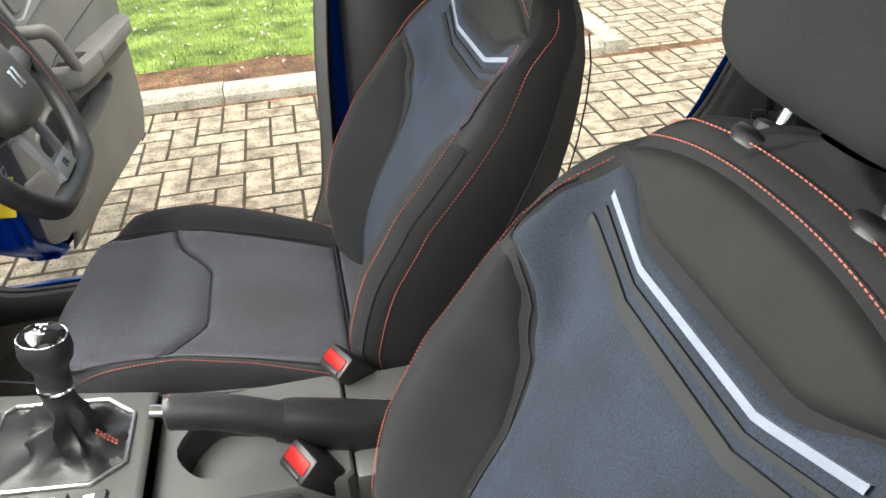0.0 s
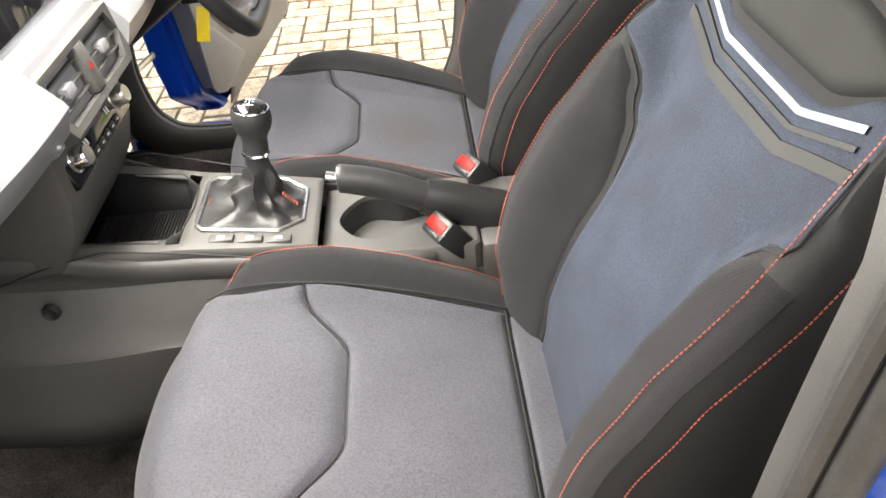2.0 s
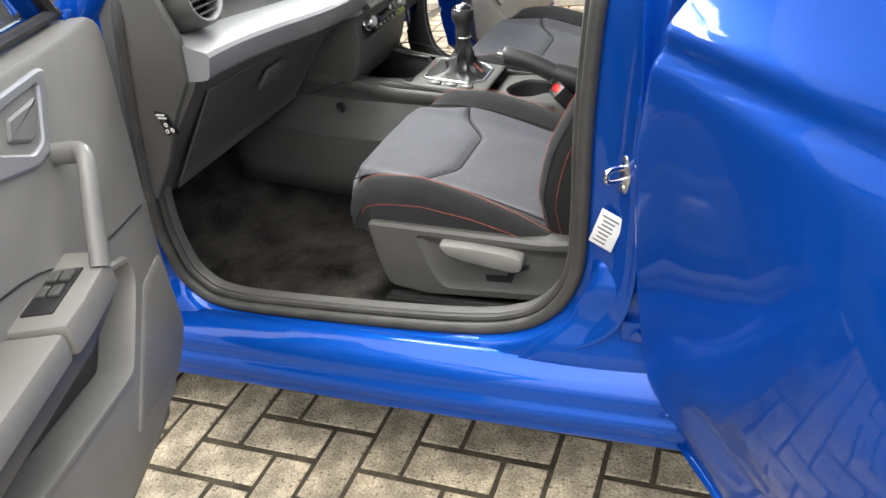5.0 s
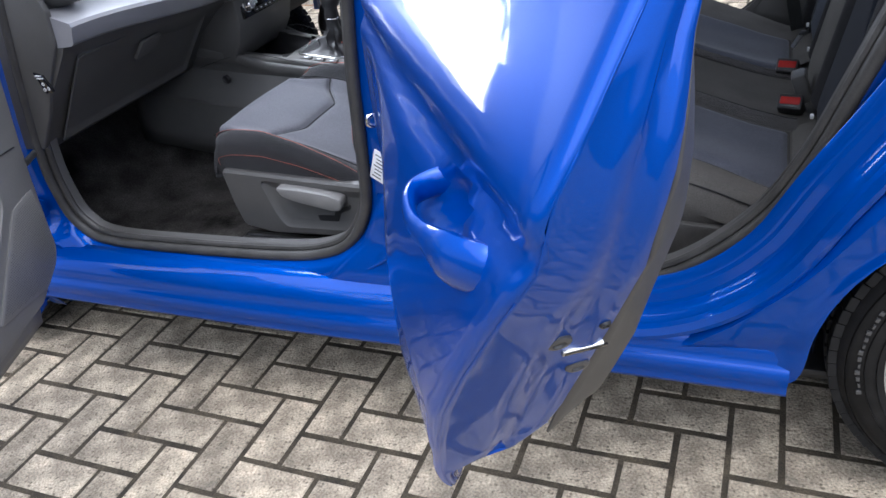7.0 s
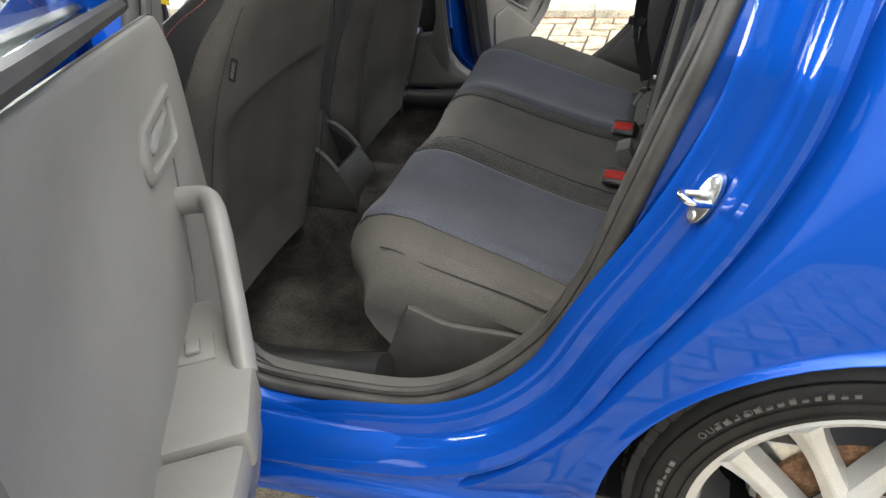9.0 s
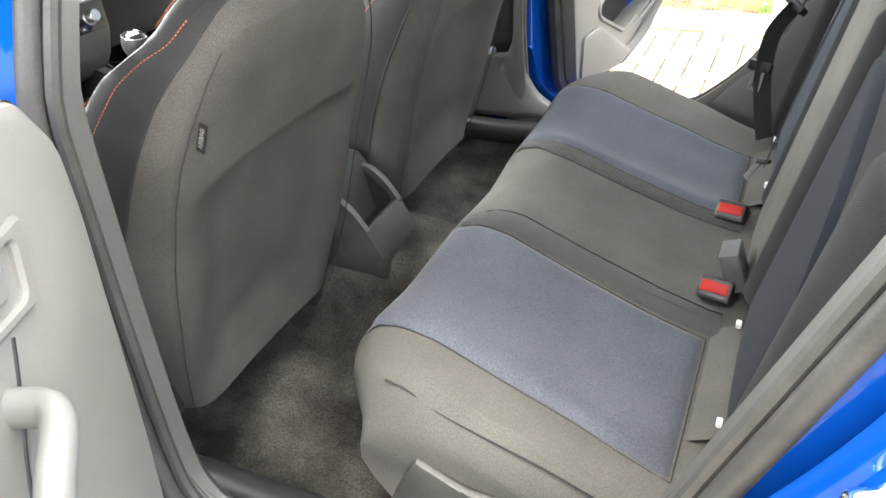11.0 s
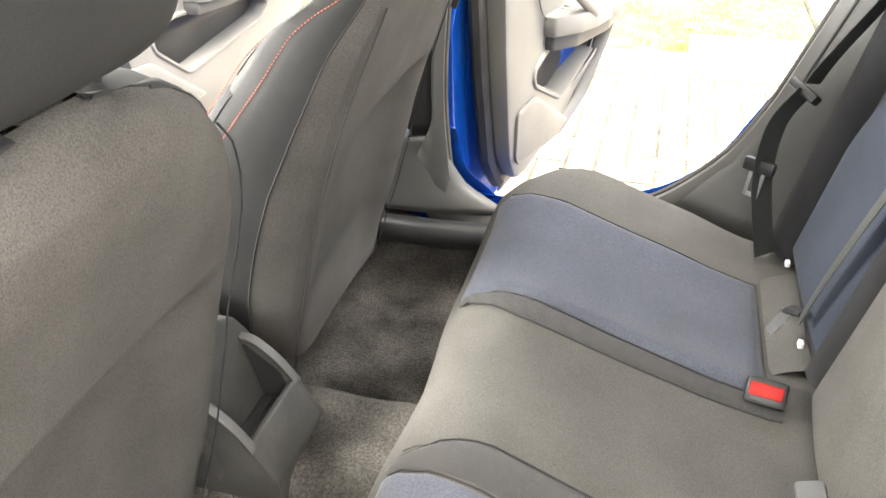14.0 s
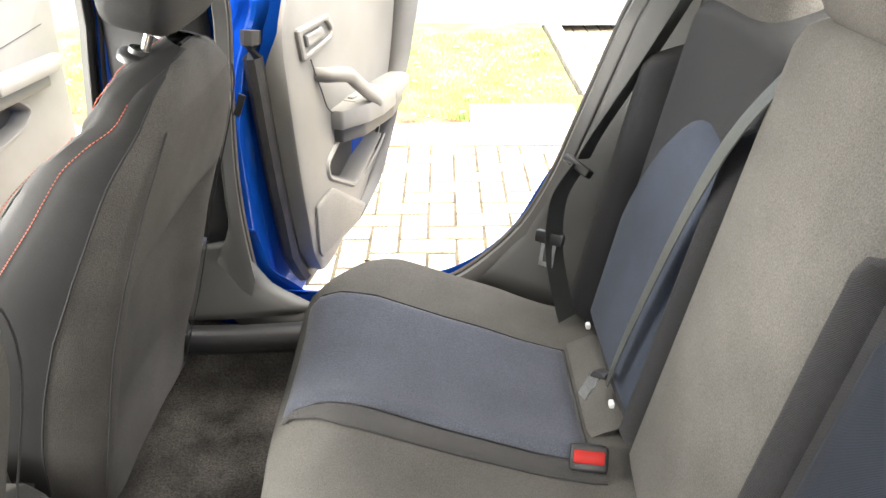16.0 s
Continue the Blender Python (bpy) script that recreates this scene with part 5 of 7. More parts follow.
# ---- doors ----
REAR_DOOR = dict(
    END=[(0.20, 0.12), (0.27, 0.22), (0.32, 0.34), (0.37, 0.46), (0.43, 0.56), (0.512, 0.645), (0.648, 0.725), (0.784, 0.806), (0.9, 0.875), (0.97, 0.915), (1.03, 0.928), (1.07, 0.922), (1.15, 0.897), (1.36, 0.82)],
    FR=[(0.2, 0.01), (0.3, 0.0), (0.8, 0.0), (0.92, 0.04), (1.02, 0.085), (1.2, 0.10), (1.35, 0.14)], belt=(1.045, 0.165), zb=0.245,
    TEND=[(0.38, 0.18), (0.42, 0.32), (0.47, 0.46), (0.52, 0.56), (0.6, 0.63), (0.66, 0.67), (0.72, 0.71), (0.8, 0.76), (0.99, 0.825), (1.1, 0.83), (1.2, 0.80)],
    TFR=[(0.38, 0.19), (0.42, 0.16), (0.48, 0.13), (0.7, 0.10), (0.99, 0.075), (1.1, 0.14)], low=0.385, handle=0.70, hz=0.956, latch=0.850,
    trim=dict(plane=(0.215, -0.15), move=0.03, arm_z=0.0,
              pocket=[(0.285, 0.664), (0.36, 0.700), (0.63, 0.690), (0.675, 0.655), (0.43, 0.560), (0.29, 0.636)], seam=[(0.235, 0.92), (0.27, 0.85), (0.325, 0.775), (0.50, 0.735), (0.76, 0.79)],
              arm=[(0.315, 0.125), (0.325, 0.19), (0.40, 0.217), (0.46, 0.222), (0.553, 0.209), (0.555, 0.11)], pad=[(0.558, 0.11), (0.558, 0.207), (0.70, 0.170), (0.735, 0.135), (0.74, 0.10)],
              tray=[(0.33, 0.13), (0.335, 0.18), (0.40, 0.205), (0.56, 0.195), (0.69, 0.155), (0.70, 0.11)],
              pull=[(0.262, 0.150, 0.880), (0.268, 0.195, 0.880), (0.285, 0.211, 0.879), (0.325, 0.215, 0.868), (0.352, 0.215, 0.848), (0.40, 0.214, 0.812), (0.435, 0.213, 0.788), (0.455, 0.212, 0.770)],
              bezel=[(0.180, 0.992), (0.335, 0.996), (0.358, 0.965), (0.350, 0.940), (0.195, 0.922)], window=[(0.200, 0.980), (0.320, 0.984), (0.340, 0.962), (0.335, 0.950), (0.210, 0.936)], switch=(0.415, 0.165),
              speaker=[(0.29, 0.605), (0.48, 0.480), (0.42, 0.455), (0.215, 0.458), (0.195, 0.48), (0.20, 0.595)]))
FRONT_DOOR = dict(
    END=[(0.20, 0.98), (0.26, 1.03), (0.40, 1.06), (0.7, 1.07), (1.0, 1.07), (1.3, 1.09)],
    FR=[(0.2, 0.3), (0.36, 0.25), (0.43, 0.16), (0.64, 0.16), (0.99, 0.08), (1.02, 0.09), (1.3, 0.36)], belt=(1.02, 0.03), zb=0.345,
    TEND=[(0.3, 0.80), (0.36, 0.92), (0.45, 1.0), (1.1, 1.04)],
    TFR=[(0.34, 0.5), (0.37, 0.36), (0.40, 0.26), (0.43, 0.20), (0.64, 0.175), (0.99, 0.095), (1.1, 0.2)], low=0.350, handle=0.84, hz=0.93, latch=0.80,
    trim=dict(plane=(0.160, 0.0), move=-0.05, arm_z=-0.012,
              pocket=[(0.325, 0.660), (0.33, 0.625), (0.445, 0.530), (0.80, 0.595), (0.85, 0.630), (0.80, 0.672), (0.42, 0.690)], seam=[(0.20, 0.70), (0.32, 0.715), (0.45, 0.74), (0.60, 0.80), (1.0, 0.86)],
              arm=[(0.465, 0.13), (0.475, 0.205), (0.50, 0.232), (0.60, 0.236), (0.655, 0.234), (0.658, 0.13)], pad=[(0.661, 0.13), (0.661, 0.234), (0.95, 0.222), (1.02, 0.195), (1.03, 0.13)],
              tray=[(0.46, 0.13), (0.48, 0.205), (0.60, 0.218), (0.92, 0.205), (0.98, 0.13)],
              pull=[(0.400, 0.145, 0.890), (0.405, 0.195, 0.890), (0.42, 0.213, 0.887), (0.445, 0.220, 0.865), (0.48, 0.222, 0.815), (0.515, 0.224, 0.765)],
              bezel=[(0.338, 0.992), (0.355, 1.0), (0.55, 1.003), (0.985, 1.012), (0.99, 0.972), (0.66, 0.945), (0.45, 0.893), (0.41, 0.897)], window=[(0.372, 0.984), (0.50, 0.985), (0.525, 0.945), (0.45, 0.912), (0.418, 0.917)], switch=(0.575, 0.185),
              speaker=[(0.205, 0.605), (0.30, 0.60), (0.50, 0.440), (0.30, 0.405), (0.235, 0.43), (0.21, 0.46)]))


def inside(poly, p, q):
    """Signed distance to a polygon, positive inside."""
    best, odd = 9.0, False
    n = len(poly)
    for i in range(n):
        (a, b), (c, d) = poly[i], poly[(i + 1) % n]
        t = max(0.0, min(1.0, ((p - a) * (c - a) + (q - b) * (d - b)) / ((c - a) ** 2 + (d - b) ** 2)))
        best = min(best, math.hypot(p - a - t * (c - a), q - b - t * (d - b)))
        if (b > q) != (d > q) and p < (c - a) * (q - b) / (d - b) + a:
            odd = not odd
    return best if odd else -best


def door(label, sd, px, py, ang, kindof, dz=0.0, shift=0.0):
    K = REAR_DOOR if kindof == "rear" else FRONT_DOOR
    rear = kindof == "rear"
    END, FR, TEND, TFR, zb = K["END"], K["FR"], K["TEND"], K["TFR"], K["zb"]
    FR, TFR = [(a, b + shift) for a, b in FR], [(a, b + shift) for a, b in TFR]
    ob = tagged(new("door"), label)
    ob.parent = CAR
    c, s = math.cos(radians(ang)), math.sin(radians(ang))

    def D(u, v, z):
        """u from the front of the skin, v inwards from it, z up."""
        return Vector((px + u * c + v * s, side_y(py - u * s + v * c, sd), z + dz))

    def belt(u):
        return K["belt"][0] + K["belt"][1] * u

    def crease(u):
        return 0.978 + 0.05 * u if rear else 0.95 + 0.03 * u

    def skin_v(u, z):
        zc = crease(u)
        v = (0.03 if rear else 0.055) * sm(0.40, 0.24, z) + 0.012 * ((z - 0.72) / 0.25) ** 2 * (z < 0.72)
        v += 0.70 * 0.010 * math.log1p(math.exp(min(40.0, (min(z, belt(u)) - zc) / 0.010)))
        v += 0.010 * math.exp(-((z - zc + 0.022) / 0.016) ** 2)
        v += 0.012 * math.exp(-((z - 0.46 - 0.36 * (u - 0.2)) / 0.05) ** 2) * sm(0.05, 0.25, u) * sm(0.78, 0.62, u)
        if rear:
            # belly that swells towards the free edge
            v += lerp(z, [(0.30, -0.02), (0.42, -0.045), (0.6, -0.065), (0.78, -0.060), (0.86, -0.045), (0.93, -0.025), (1.0, 0.0)]) * sm(0.1, 0.6, u)
        # bowl behind the outside handle
        v += 0.030 * max(1e-6, 1 - ((u - K["handle"] - 0.055) / 0.058) ** 2 - ((z - K["hz"] + 0.002) / 0.030) ** 2) ** 0.7
        return v

    # skin: columns run along u, rows rise to the belt
    def outer(a, t):
        z = zb + (belt(0.5) - zb) * a
        for _ in range(3):
            u = lerp(z, FR) + (lerp(z, END) - lerp(z, FR)) * t
            z = zb + (belt(u) - zb) * a
        e = min(t, 1 - t) * (lerp(z, END) - lerp(z, FR))
        return D(u, skin_v(u, z) + 0.010 * math.exp(-(e / 0.005) ** 1.5), z)
    bm = B()
    grid(bm, outer, [0, 0.01] + lin(76, 0.02, 0.985) + [1], [0, 0.006, 0.014] + lin(56, 0.025, 0.975) + [0.986, 0.994, 1])
    part("outer_panel", bm, PAINT, ob, "blue metallic outer panel", solid=0.001)
    # shut faces of the door box
    def shut_in(u, z):
        """How far in the shut face of the rear door reaches."""
        return max(skin_v(u, z) + 0.02, lerp(z, [(0.56, -0.06), (0.585, -0.02), (0.605, 0.045), (0.65, 0.070), (0.70, 0.079), (0.83, 0.088), (0.92, 0.093), (1.0, 0.098), (1.06, 0.112), (1.12, 0.126), (1.16, 0.142), (1.36, 0.235)]))

    ztf, zte = belt(0.1), (1.35 if rear else belt(1.05))
    for nm, idx in (("free_edge", 1), ("hinge_edge", 0)):
        bm = B()

        def rim(a, k):
            z = zb + ((zte if idx else ztf) - zb) * a
            u = lerp(z, END if idx else FR)
            sg = -1 if idx else 1
            dv, du = [(0.009, 0.0), (0.014, 0.004), (0.045, 0.002), (0.060, 0.006), (0.066, 0.016), (0.080, 0.020), (0.088, 0.014), (0.095, 0.014), (0.102, 0.020), (0.104, 0.060)][k]
            lean = 0.12 * max(0.0, z - 1.1) / 0.25
            sk = skin_v(u, z)
            if rear and idx:
                return D(u - du * 0.5, sk + 0.009 + (shut_in(u, z) - sk - 0.009) * (dv - 0.009) / 0.095, z)
            return D(u + sg * du, sk * (1 - 0.55 * dv / 0.12) + dv * (1 - 0.3 * sm(1.0, 1.15, z)) + lean, z)
        grid(bm, rim, lin(44), range(10))
        part(nm, bm, PAINT, ob, solid=0.001)
    bm = B()
    grid(bm, lambda t, k: D(lerp(zb, FR) + (lerp(zb, END) - lerp(zb, FR)) * t, 0.062 + 0.06 * k, zb + 0.004 * k), lin(12), lin(4))
    part("bottom_edge", bm, PAINT, ob, solid=0.001)
    # inner steel behind the trim

    def steel(a, t):
        z = zb + (belt(0.5) - zb) * a
        u0, u1 = lerp(z, FR) + 0.06, lerp(z, END) - 0.10
        return D(u0 + (u1 - u0) * t, 0.088, z)
    bm = B()
    grid(bm, steel, lin(24), lin(8))
    part("inner_panel", bm, PAINT, ob, solid=0.001)
    # window frame and glass
    top = 1.36
    ua, ub = lerp(1.05, FR) + 0.03, lerp(1.12, END) - (0.085 if rear else 0.04)
    va, vb, vc = (0.130, 0.148, 0.215) if rear and sd < 0 else (0.085, 0.10, 0.155)
    fr = smooth_path([D(ua, va, belt(ua)), D(lerp(1.2, FR) + 0.03, vb, 1.2), D(lerp(1.3, FR) + (0.06 if rear else 0.14), vc, top - 0.005), D((ua + ub) * 0.55, vc + 0.015, top + 0.015), D(lerp(1.3, END) - 0.11, vc, top - 0.01), D(ub - 0.01, vb, 1.22), D(ub, va, belt(ub))], 46)
    bm = B()
    tube(bm, fr, 0.024, 8, flat=1.2)
    part("window_frame", bm, PAINT, ob)
    bm = B()
    tube(bm, [p + (D(0, 0.026, 0) - D(0, 0, 0)) for p in fr], 0.012, 6)
    part("frame_trim", bm, BLACK, ob)
    n, cols = len(fr), 15
    bm = B()
    grid(bm, lambda i, k: fr[i].lerp(fr[n - 1 - i], k / cols), range(n // 2), range(cols + 1))
    gl = part("window_pane", bm, PALEGLASS, ob, "tinted door window glass", solid=0.003)
    gl.visible_shadow = False
    for v in (va - 0.017, va + 0.027):
        bm = B()
        tube(bm, [D(u, v, belt(u) + 0.003) for u in lin(12, ua - 0.01, ub + 0.01)], 0.010, 8)
        part("window_seal", bm, RUBBER, ob)
    # trim panel
    mat = TRIM
    T = K["trim"]
    mv = T["move"] if sd > 0 else 0.0

    def vp(u):
        return T["plane"][0] + T["plane"][1] * u

    def S(u, v, z):
        """A point v metres proud of the trim's face."""
        return D(u + mv, vp(u) + v, z)

    zs_ = lin(22, K["low"] + 0.03, belt(0.4) - 0.012)
    rim_l = [(lerp(z, TFR), min(z, belt(lerp(z, TFR)) - 0.010)) for z in zs_]
    if rear and sd < 0:
        TEND = [(0.38, 0.19), (0.42, 0.28), (0.47, 0.38), (0.52, 0.47), (0.60, 0.59)] + [p for p in TEND if p[0] > 0.63]
    rim_r = [(max(lerp(z, TEND), lerp(z, TFR) + 0.05), z + (belt(lerp(z, TEND)) - belt(0.4)) * sm(0.9, belt(0.4), z)) for z in zs_]
    outline = rounded([rim_l[-1]] + rim_l[-2:0:-2] + [rim_l[0], rim_r[0]] + rim_r[1:-1:2] + [rim_r[-1]], 0.018, 4)
    pocket = rounded(T["pocket"], 0.016, 5)
    ins = [offset2(outline, -0.004), offset2(outline, -0.013)]
    bm = B()

    def lay(u, v, z):
        """The trim's sheet, kept clear of the leaning skin near the belt."""
        if rear:
            v = v * (1 - 0.85 * sm(0.90, 1.02, z)) if v < -0.03 else v
            v += max(0.0, shut_in(min(u, lerp(z, END)), z) + 0.006 - vp(u)) * sm(0.95, 1.05, z)
        return D(u, vp(u) + v, z)
    rings = [ring_of(bm, outline, lay, -0.055), ring_of(bm, outline, lay, -0.012), ring_of(bm, ins[0], lay, -0.004), ring_of(bm, ins[1], lay, 0.0)]
    pocket_in = [(u + mv, z) for u, z in pocket]
    holes = [ring_of(bm, offset2(pocket_in, 0.014), lay, 0.0), ring_of(bm, offset2(pocket_in, 0.009), lay, 0.006), ring_of(bm, offset2(pocket_in, 0.003), lay, 0.006), ring_of(bm, pocket_in, lay, 0.0),
             ring_of(bm, offset2(pocket_in, -0.006), lay, -0.052)]
    join_rings(bm, rings)
    join_rings(bm, holes)
    fill_between(bm, rings[-1], holes[0])
    cap(bm, holes[-1])
    part("trim_panel", bm, mat, ob, "grained grey plastic door trim with map pocket", sharp=35)
    # dark sheet over the pocket floor, painting in the shade of the recess
    bm = B()
    cap(bm, ring_of(bm, offset2(pocket, -0.008), S, -0.050))
    part("pocket_shade", bm, PLASTIC, ob, "dark sheet set in as shade of the map pocket", solid=0.002)
    # fine seam that divides the upper from the lower trim
    bm = B()
    tube(bm, smooth_path([S(u, 0.0005, z) for u, z in T["seam"]], 24), 0.0016, 5)
    part("trim_seam", bm, BLACK, ob)

    # darker side band between the trim and the shut face
    def band(z, k):
        u = lerp(z, TEND)
        w = lerp(z, END) - 0.016
        v0 = vp(u) - 0.010
        if rear:
            v0 += max(0.0, shut_in(u, z) + 0.006 - vp(u)) * sm(0.95, 1.05, z)
        ue = max(w, u + 0.012)
        vk = v0 + (0.106 - v0) * k ** 1.6
        if rear:
            vn = max(0.080, shut_in(w, z) + 0.002)
            vk = lerp(k, [(0, v0), (0.2, max(0.140, vn + 0.012)), (0.35, max(0.150, vn + 0.016)), (0.6, max(0.140, vn + 0.012)), (1, vn)])
        return D(u - 0.010 + (ue - u + 0.010) * k, vk, z)

    def band_low(a, k):
        z0 = (0.662 - 0.060 * k if sd < 0 else 0.45) if rear else K["low"] + 0.02
        return band(z0 + (belt(0.85) - 0.01 - z0) * a, k)
    bm = B()
    grid(bm, band_low, lin(40), lin(9))
    part("trim_edge_band", bm, PLASTIC, ob, "dark grey textured edge band", solid=0.003)
    bm = B()
    if not (rear and sd < 0):
        grid(bm, lambda t, k: D(lerp(K["low"] + 0.03, TFR) + (lerp(0.62, TEND) - lerp(K["low"] + 0.03, TFR)) * t, vp(0.4) - 0.02 - 0.012 * k, (K["low"] + 0.03 + (0.60 - K["low"] if rear else 0.03) * max(0.0, t) ** 1.2) - 0.05 * k), lin(16), lin(4))
        part("lower_edge_band", bm, mat, ob, solid=0.003)
    # armrest: block with the switch, then the soft pad, over a dark under-tray
    for nm, key, z0, z1, m_, lab, bev in (("armrest", "arm", 0.735, 0.783, mat, "grey moulded armrest", 0.007), ("armrest_pad", "pad", 0.738, 0.780, mat, "grey grained armrest pad", 0.010), ("armrest_tray", "tray", 0.700, 0.737, PLASTIC, "dark under-side of armrest", 0.006)):
        bm = B()
        prism(bm, T[key], z0 + T["arm_z"], z1 + T["arm_z"], lambda p, q, t: D(p + mv, q, t - 0.05 * max(0.0, p - 0.56) * (rear and t > 0.75)), bev)
        part(nm, bm, m_, ob, lab)
    # pull handle: a flat-sided bar from the trim down to the armrest
    pts = smooth_path([D(u + mv, v, z) for u, v, z in T["pull"]], 36)
    bm = B()
    tube(bm, pts, 0.0125, 12, flat=1.35)
    part("pull_handle", bm, LEVER if sd < 0 else mat, ob, "moulded pull handle")
    # release lever in its bezel
    bm = B()
    bez, win = rounded(T["bezel"], 0.010, 4), rounded(T["window"], 0.008, 4)
    r_ = [ring_of(bm, bez, S, -0.006), ring_of(bm, bez, S, 0.003), ring_of(bm, offset2(bez, -0.004), S, 0.006)]
    h_ = [ring_of(bm, offset2(win, 0.003), S, 0.006), ring_of(bm, win, S, 0.003), ring_of(bm, win, S, -0.014)]
    join_rings(bm, r_)
    join_rings(bm, h_)
    fill_between(bm, r_[-1], h_[0])
    part("lever_bezel", bm, mat if rear else SILVER, ob, "" if rear else "satin silver lever bezel and trim strip", sharp=35)
    bm = B()
    cap(bm, ring_of(bm, offset2(win, 0.002), S, -0.008))
    part("lever_recess", bm, BLACK, ob, solid=0.004)
    mu, mz = sum(p[0] for p in win) / len(win), sum(p[1] for p in win) / len(win)
    bm = B()
    lv = [(mu + (a - mu) * 0.66 - 0.010, mz + (b - mz) * 0.62) for a, b in win]
    r_ = [ring_of(bm, lv, S, -0.008), ring_of(bm, lv, S, 0.002), ring_of(bm, offset2(lv, -0.004), S, 0.005)]
    join_rings(bm, r_)
    cap(bm, r_[-1])
    part("release_lever", bm, LEVER, ob, "grey moulded release lever", sharp=35)
    # window switches on the armrest
    yaw = -ang if sd < 0 else ang
    su, sv = T["switch"]
    pos = D(su + mv, sv, 0.784 + T["arm_z"])
    bm = B()
    hw = 0.022 if rear else 0.052
    bx(bm, -hw, hw, -0.021, 0.021, -0.006, 0.0015, 0.001, Matrix.Translation(pos) @ pose(0, 0, 0, 0, 0, yaw))
    part("window_switch", bm, BLACK if not rear else mat, ob, "window switch plate")
    for dx, dy in ((((0.0, 0.0),) if rear else ((-0.03, -0.009), (-0.03, 0.009), (0.006, -0.009), (0.006, 0.009)))):
        bm = B()
        bx(bm, -0.012 + dx, 0.012 + dx, -0.0075 + dy, 0.0075 + dy, 0.001, 0.007, 0.002, Matrix.Translation(pos) @ pose(0, 0, 0, 0, 0, yaw))
        part("switch_key", bm, LEVER if rear else GREY, ob)
    # loudspeaker grille with rows of holes
    spk = rounded(T["speaker"], 0.014, 4)
    bm = B()
    r_ = [ring_of(bm, spk, S, -0.003), ring_of(bm, spk, S, 0.003), ring_of(bm, offset2(spk, -0.003), S, 0.0045)]
    join_rings(bm, r_)
    cap(bm, r_[-1])
    part("speaker_grille", bm, mat, ob, "perforated speaker grille")
    bm = B()
    us = [p[0] for p in spk]
    zs = [p[1] for p in spk]
    for i in range(80):
        for j in range(80):
            a, b = min(us) + 0.0058 * (i + 0.5 * (j % 2)), min(zs) + 0.0050 * j
            if a < max(us) and b < max(zs) and inside(spk, a, b) > 0.009:
                bm.faces.new([bm.verts.new(S(a + 0.0017 * math.cos(k), 0.0048, b + 0.0017 * math.sin(k))) for k in (0.5, 2.07, 3.64, 5.21)])
    part("grille_hole", bm, PLASTIC, ob, kind="stuff")
    # outside handle
    uh, hz = K["handle"], K["hz"]
    bm = B()
    hp = smooth_path([D(uh + 0.004, 0.012, hz + 0.004), D(uh + 0.002, -0.016, hz + 0.003), D(uh + 0.014, -0.036, hz + 0.001), D(uh + 0.055, -0.043, hz), D(uh + 0.095, -0.036, hz + 0.001), D(uh + 0.130, -0.026, hz + 0.002), D(uh + 0.158, -0.006, hz + 0.004), D(uh + 0.163, 0.010, hz + 0.004)], 34)
    rad = [lerp(t, [(0, 0.013), (0.15, 0.011), (0.4, 0.0085), (0.55, 0.011), (0.7, 0.019), (0.86, 0.018), (1, 0.010)]) for t in lin(34)]
    tube(bm, hp, [r * 0.72 for r in rad], 12, flat=1.7)
    part("outside_handle", bm, PAINT, ob, "blue painted outside handle")
    # latch slot, bolts and plug on the free edge
    zl = K["latch"]
    for z, v, k in ((zl + 0.025, 0.045, 0), (zl - 0.036, 0.072, 0), (zl + 0.04, 0.080, 1), (zl - 0.005, -0.02, 0), (zl, 0.07, 2), (zl + 0.13, 0.045, 3), (zl + 0.165, 0.05, 3), (zl + 0.215, 0.055, 3)):
        u1 = lerp(z, END) - (0.0065 if rear else 0.005)
        turn = pose(0, 0, 0, 0, 0, yaw) @ pose(0, 0, 0, 0, 30 if rear else 0, 0)
        mm = Matrix.Translation(D(u1, v, z)) @ turn
        bm = B()
        if k == 2:
            bx(bm, -0.006, 0.0012, -0.018, 0.018, -0.0042, 0.0042, 0.001, mm)
            sl = part("latch", bm, ZINC, ob, "bright steel door latch")
            bm = B()
            bx(bm, 0.0, 0.0018, -0.016, 0.021, -0.0022, 0.0022, 0.0, mm)
            part("latch_slot", bm, GLOSS, ob)
        else:
            r = (0.011, 0.005, 0, 0.004)[k]
            lathe(bm, [(0, 0.0), (r * 0.45, 0.0002), (r * 0.55, 0.0024), (r * 0.8, 0.0024), (r, 0.001), (r, -0.004)], lambda a, b, h: mm @ Vector((h, a, b)), 18)
            part("latch_bolt" if k == 0 else "edge_plug", bm, (GREY, BLACK, ZINC, PAINT)[k], ob)
    # seal along the hinge side of the trim
    if sd > 0 and rear:
        bm = B()
        tube(bm, [D(lerp(z, TFR) - 0.016, 0.128, z) for z in lin(24, K["low"] + 0.02, 1.0)], 0.020, 8)
        part("edge_seal", bm, RUBBER, ob, "black rubber edge seal")
    # check strap
    if sd > 0 and rear:
        for dz_ in (-0.021, 0.021):
            bm = B()
            lathe(bm, [(0, 0.004), (0.004, 0.004), (0.0075, 0.002), (0.008, 0.0)], lambda a, b, h: Vector((0.318 + a, 1.606 - h - 0.010, 0.592 + dz_ + b)), 14)
            part("hinge_bolt", bm, ZINC, ob, "bright steel bolt")
        bm = B()
        tube(bm, [(0.318, 1.600, 0.592), (0.275, 1.560, 0.580), (0.235, 1.535, 0.570)], 0.006, 8, flat=1.6)
        part("strap_arm", bm, ZINC, ob, "bright steel check arm")
        bm = B()
        bx(bm, 0.311, 0.325, 1.595, 1.600, 0.580, 0.604, 0.001)
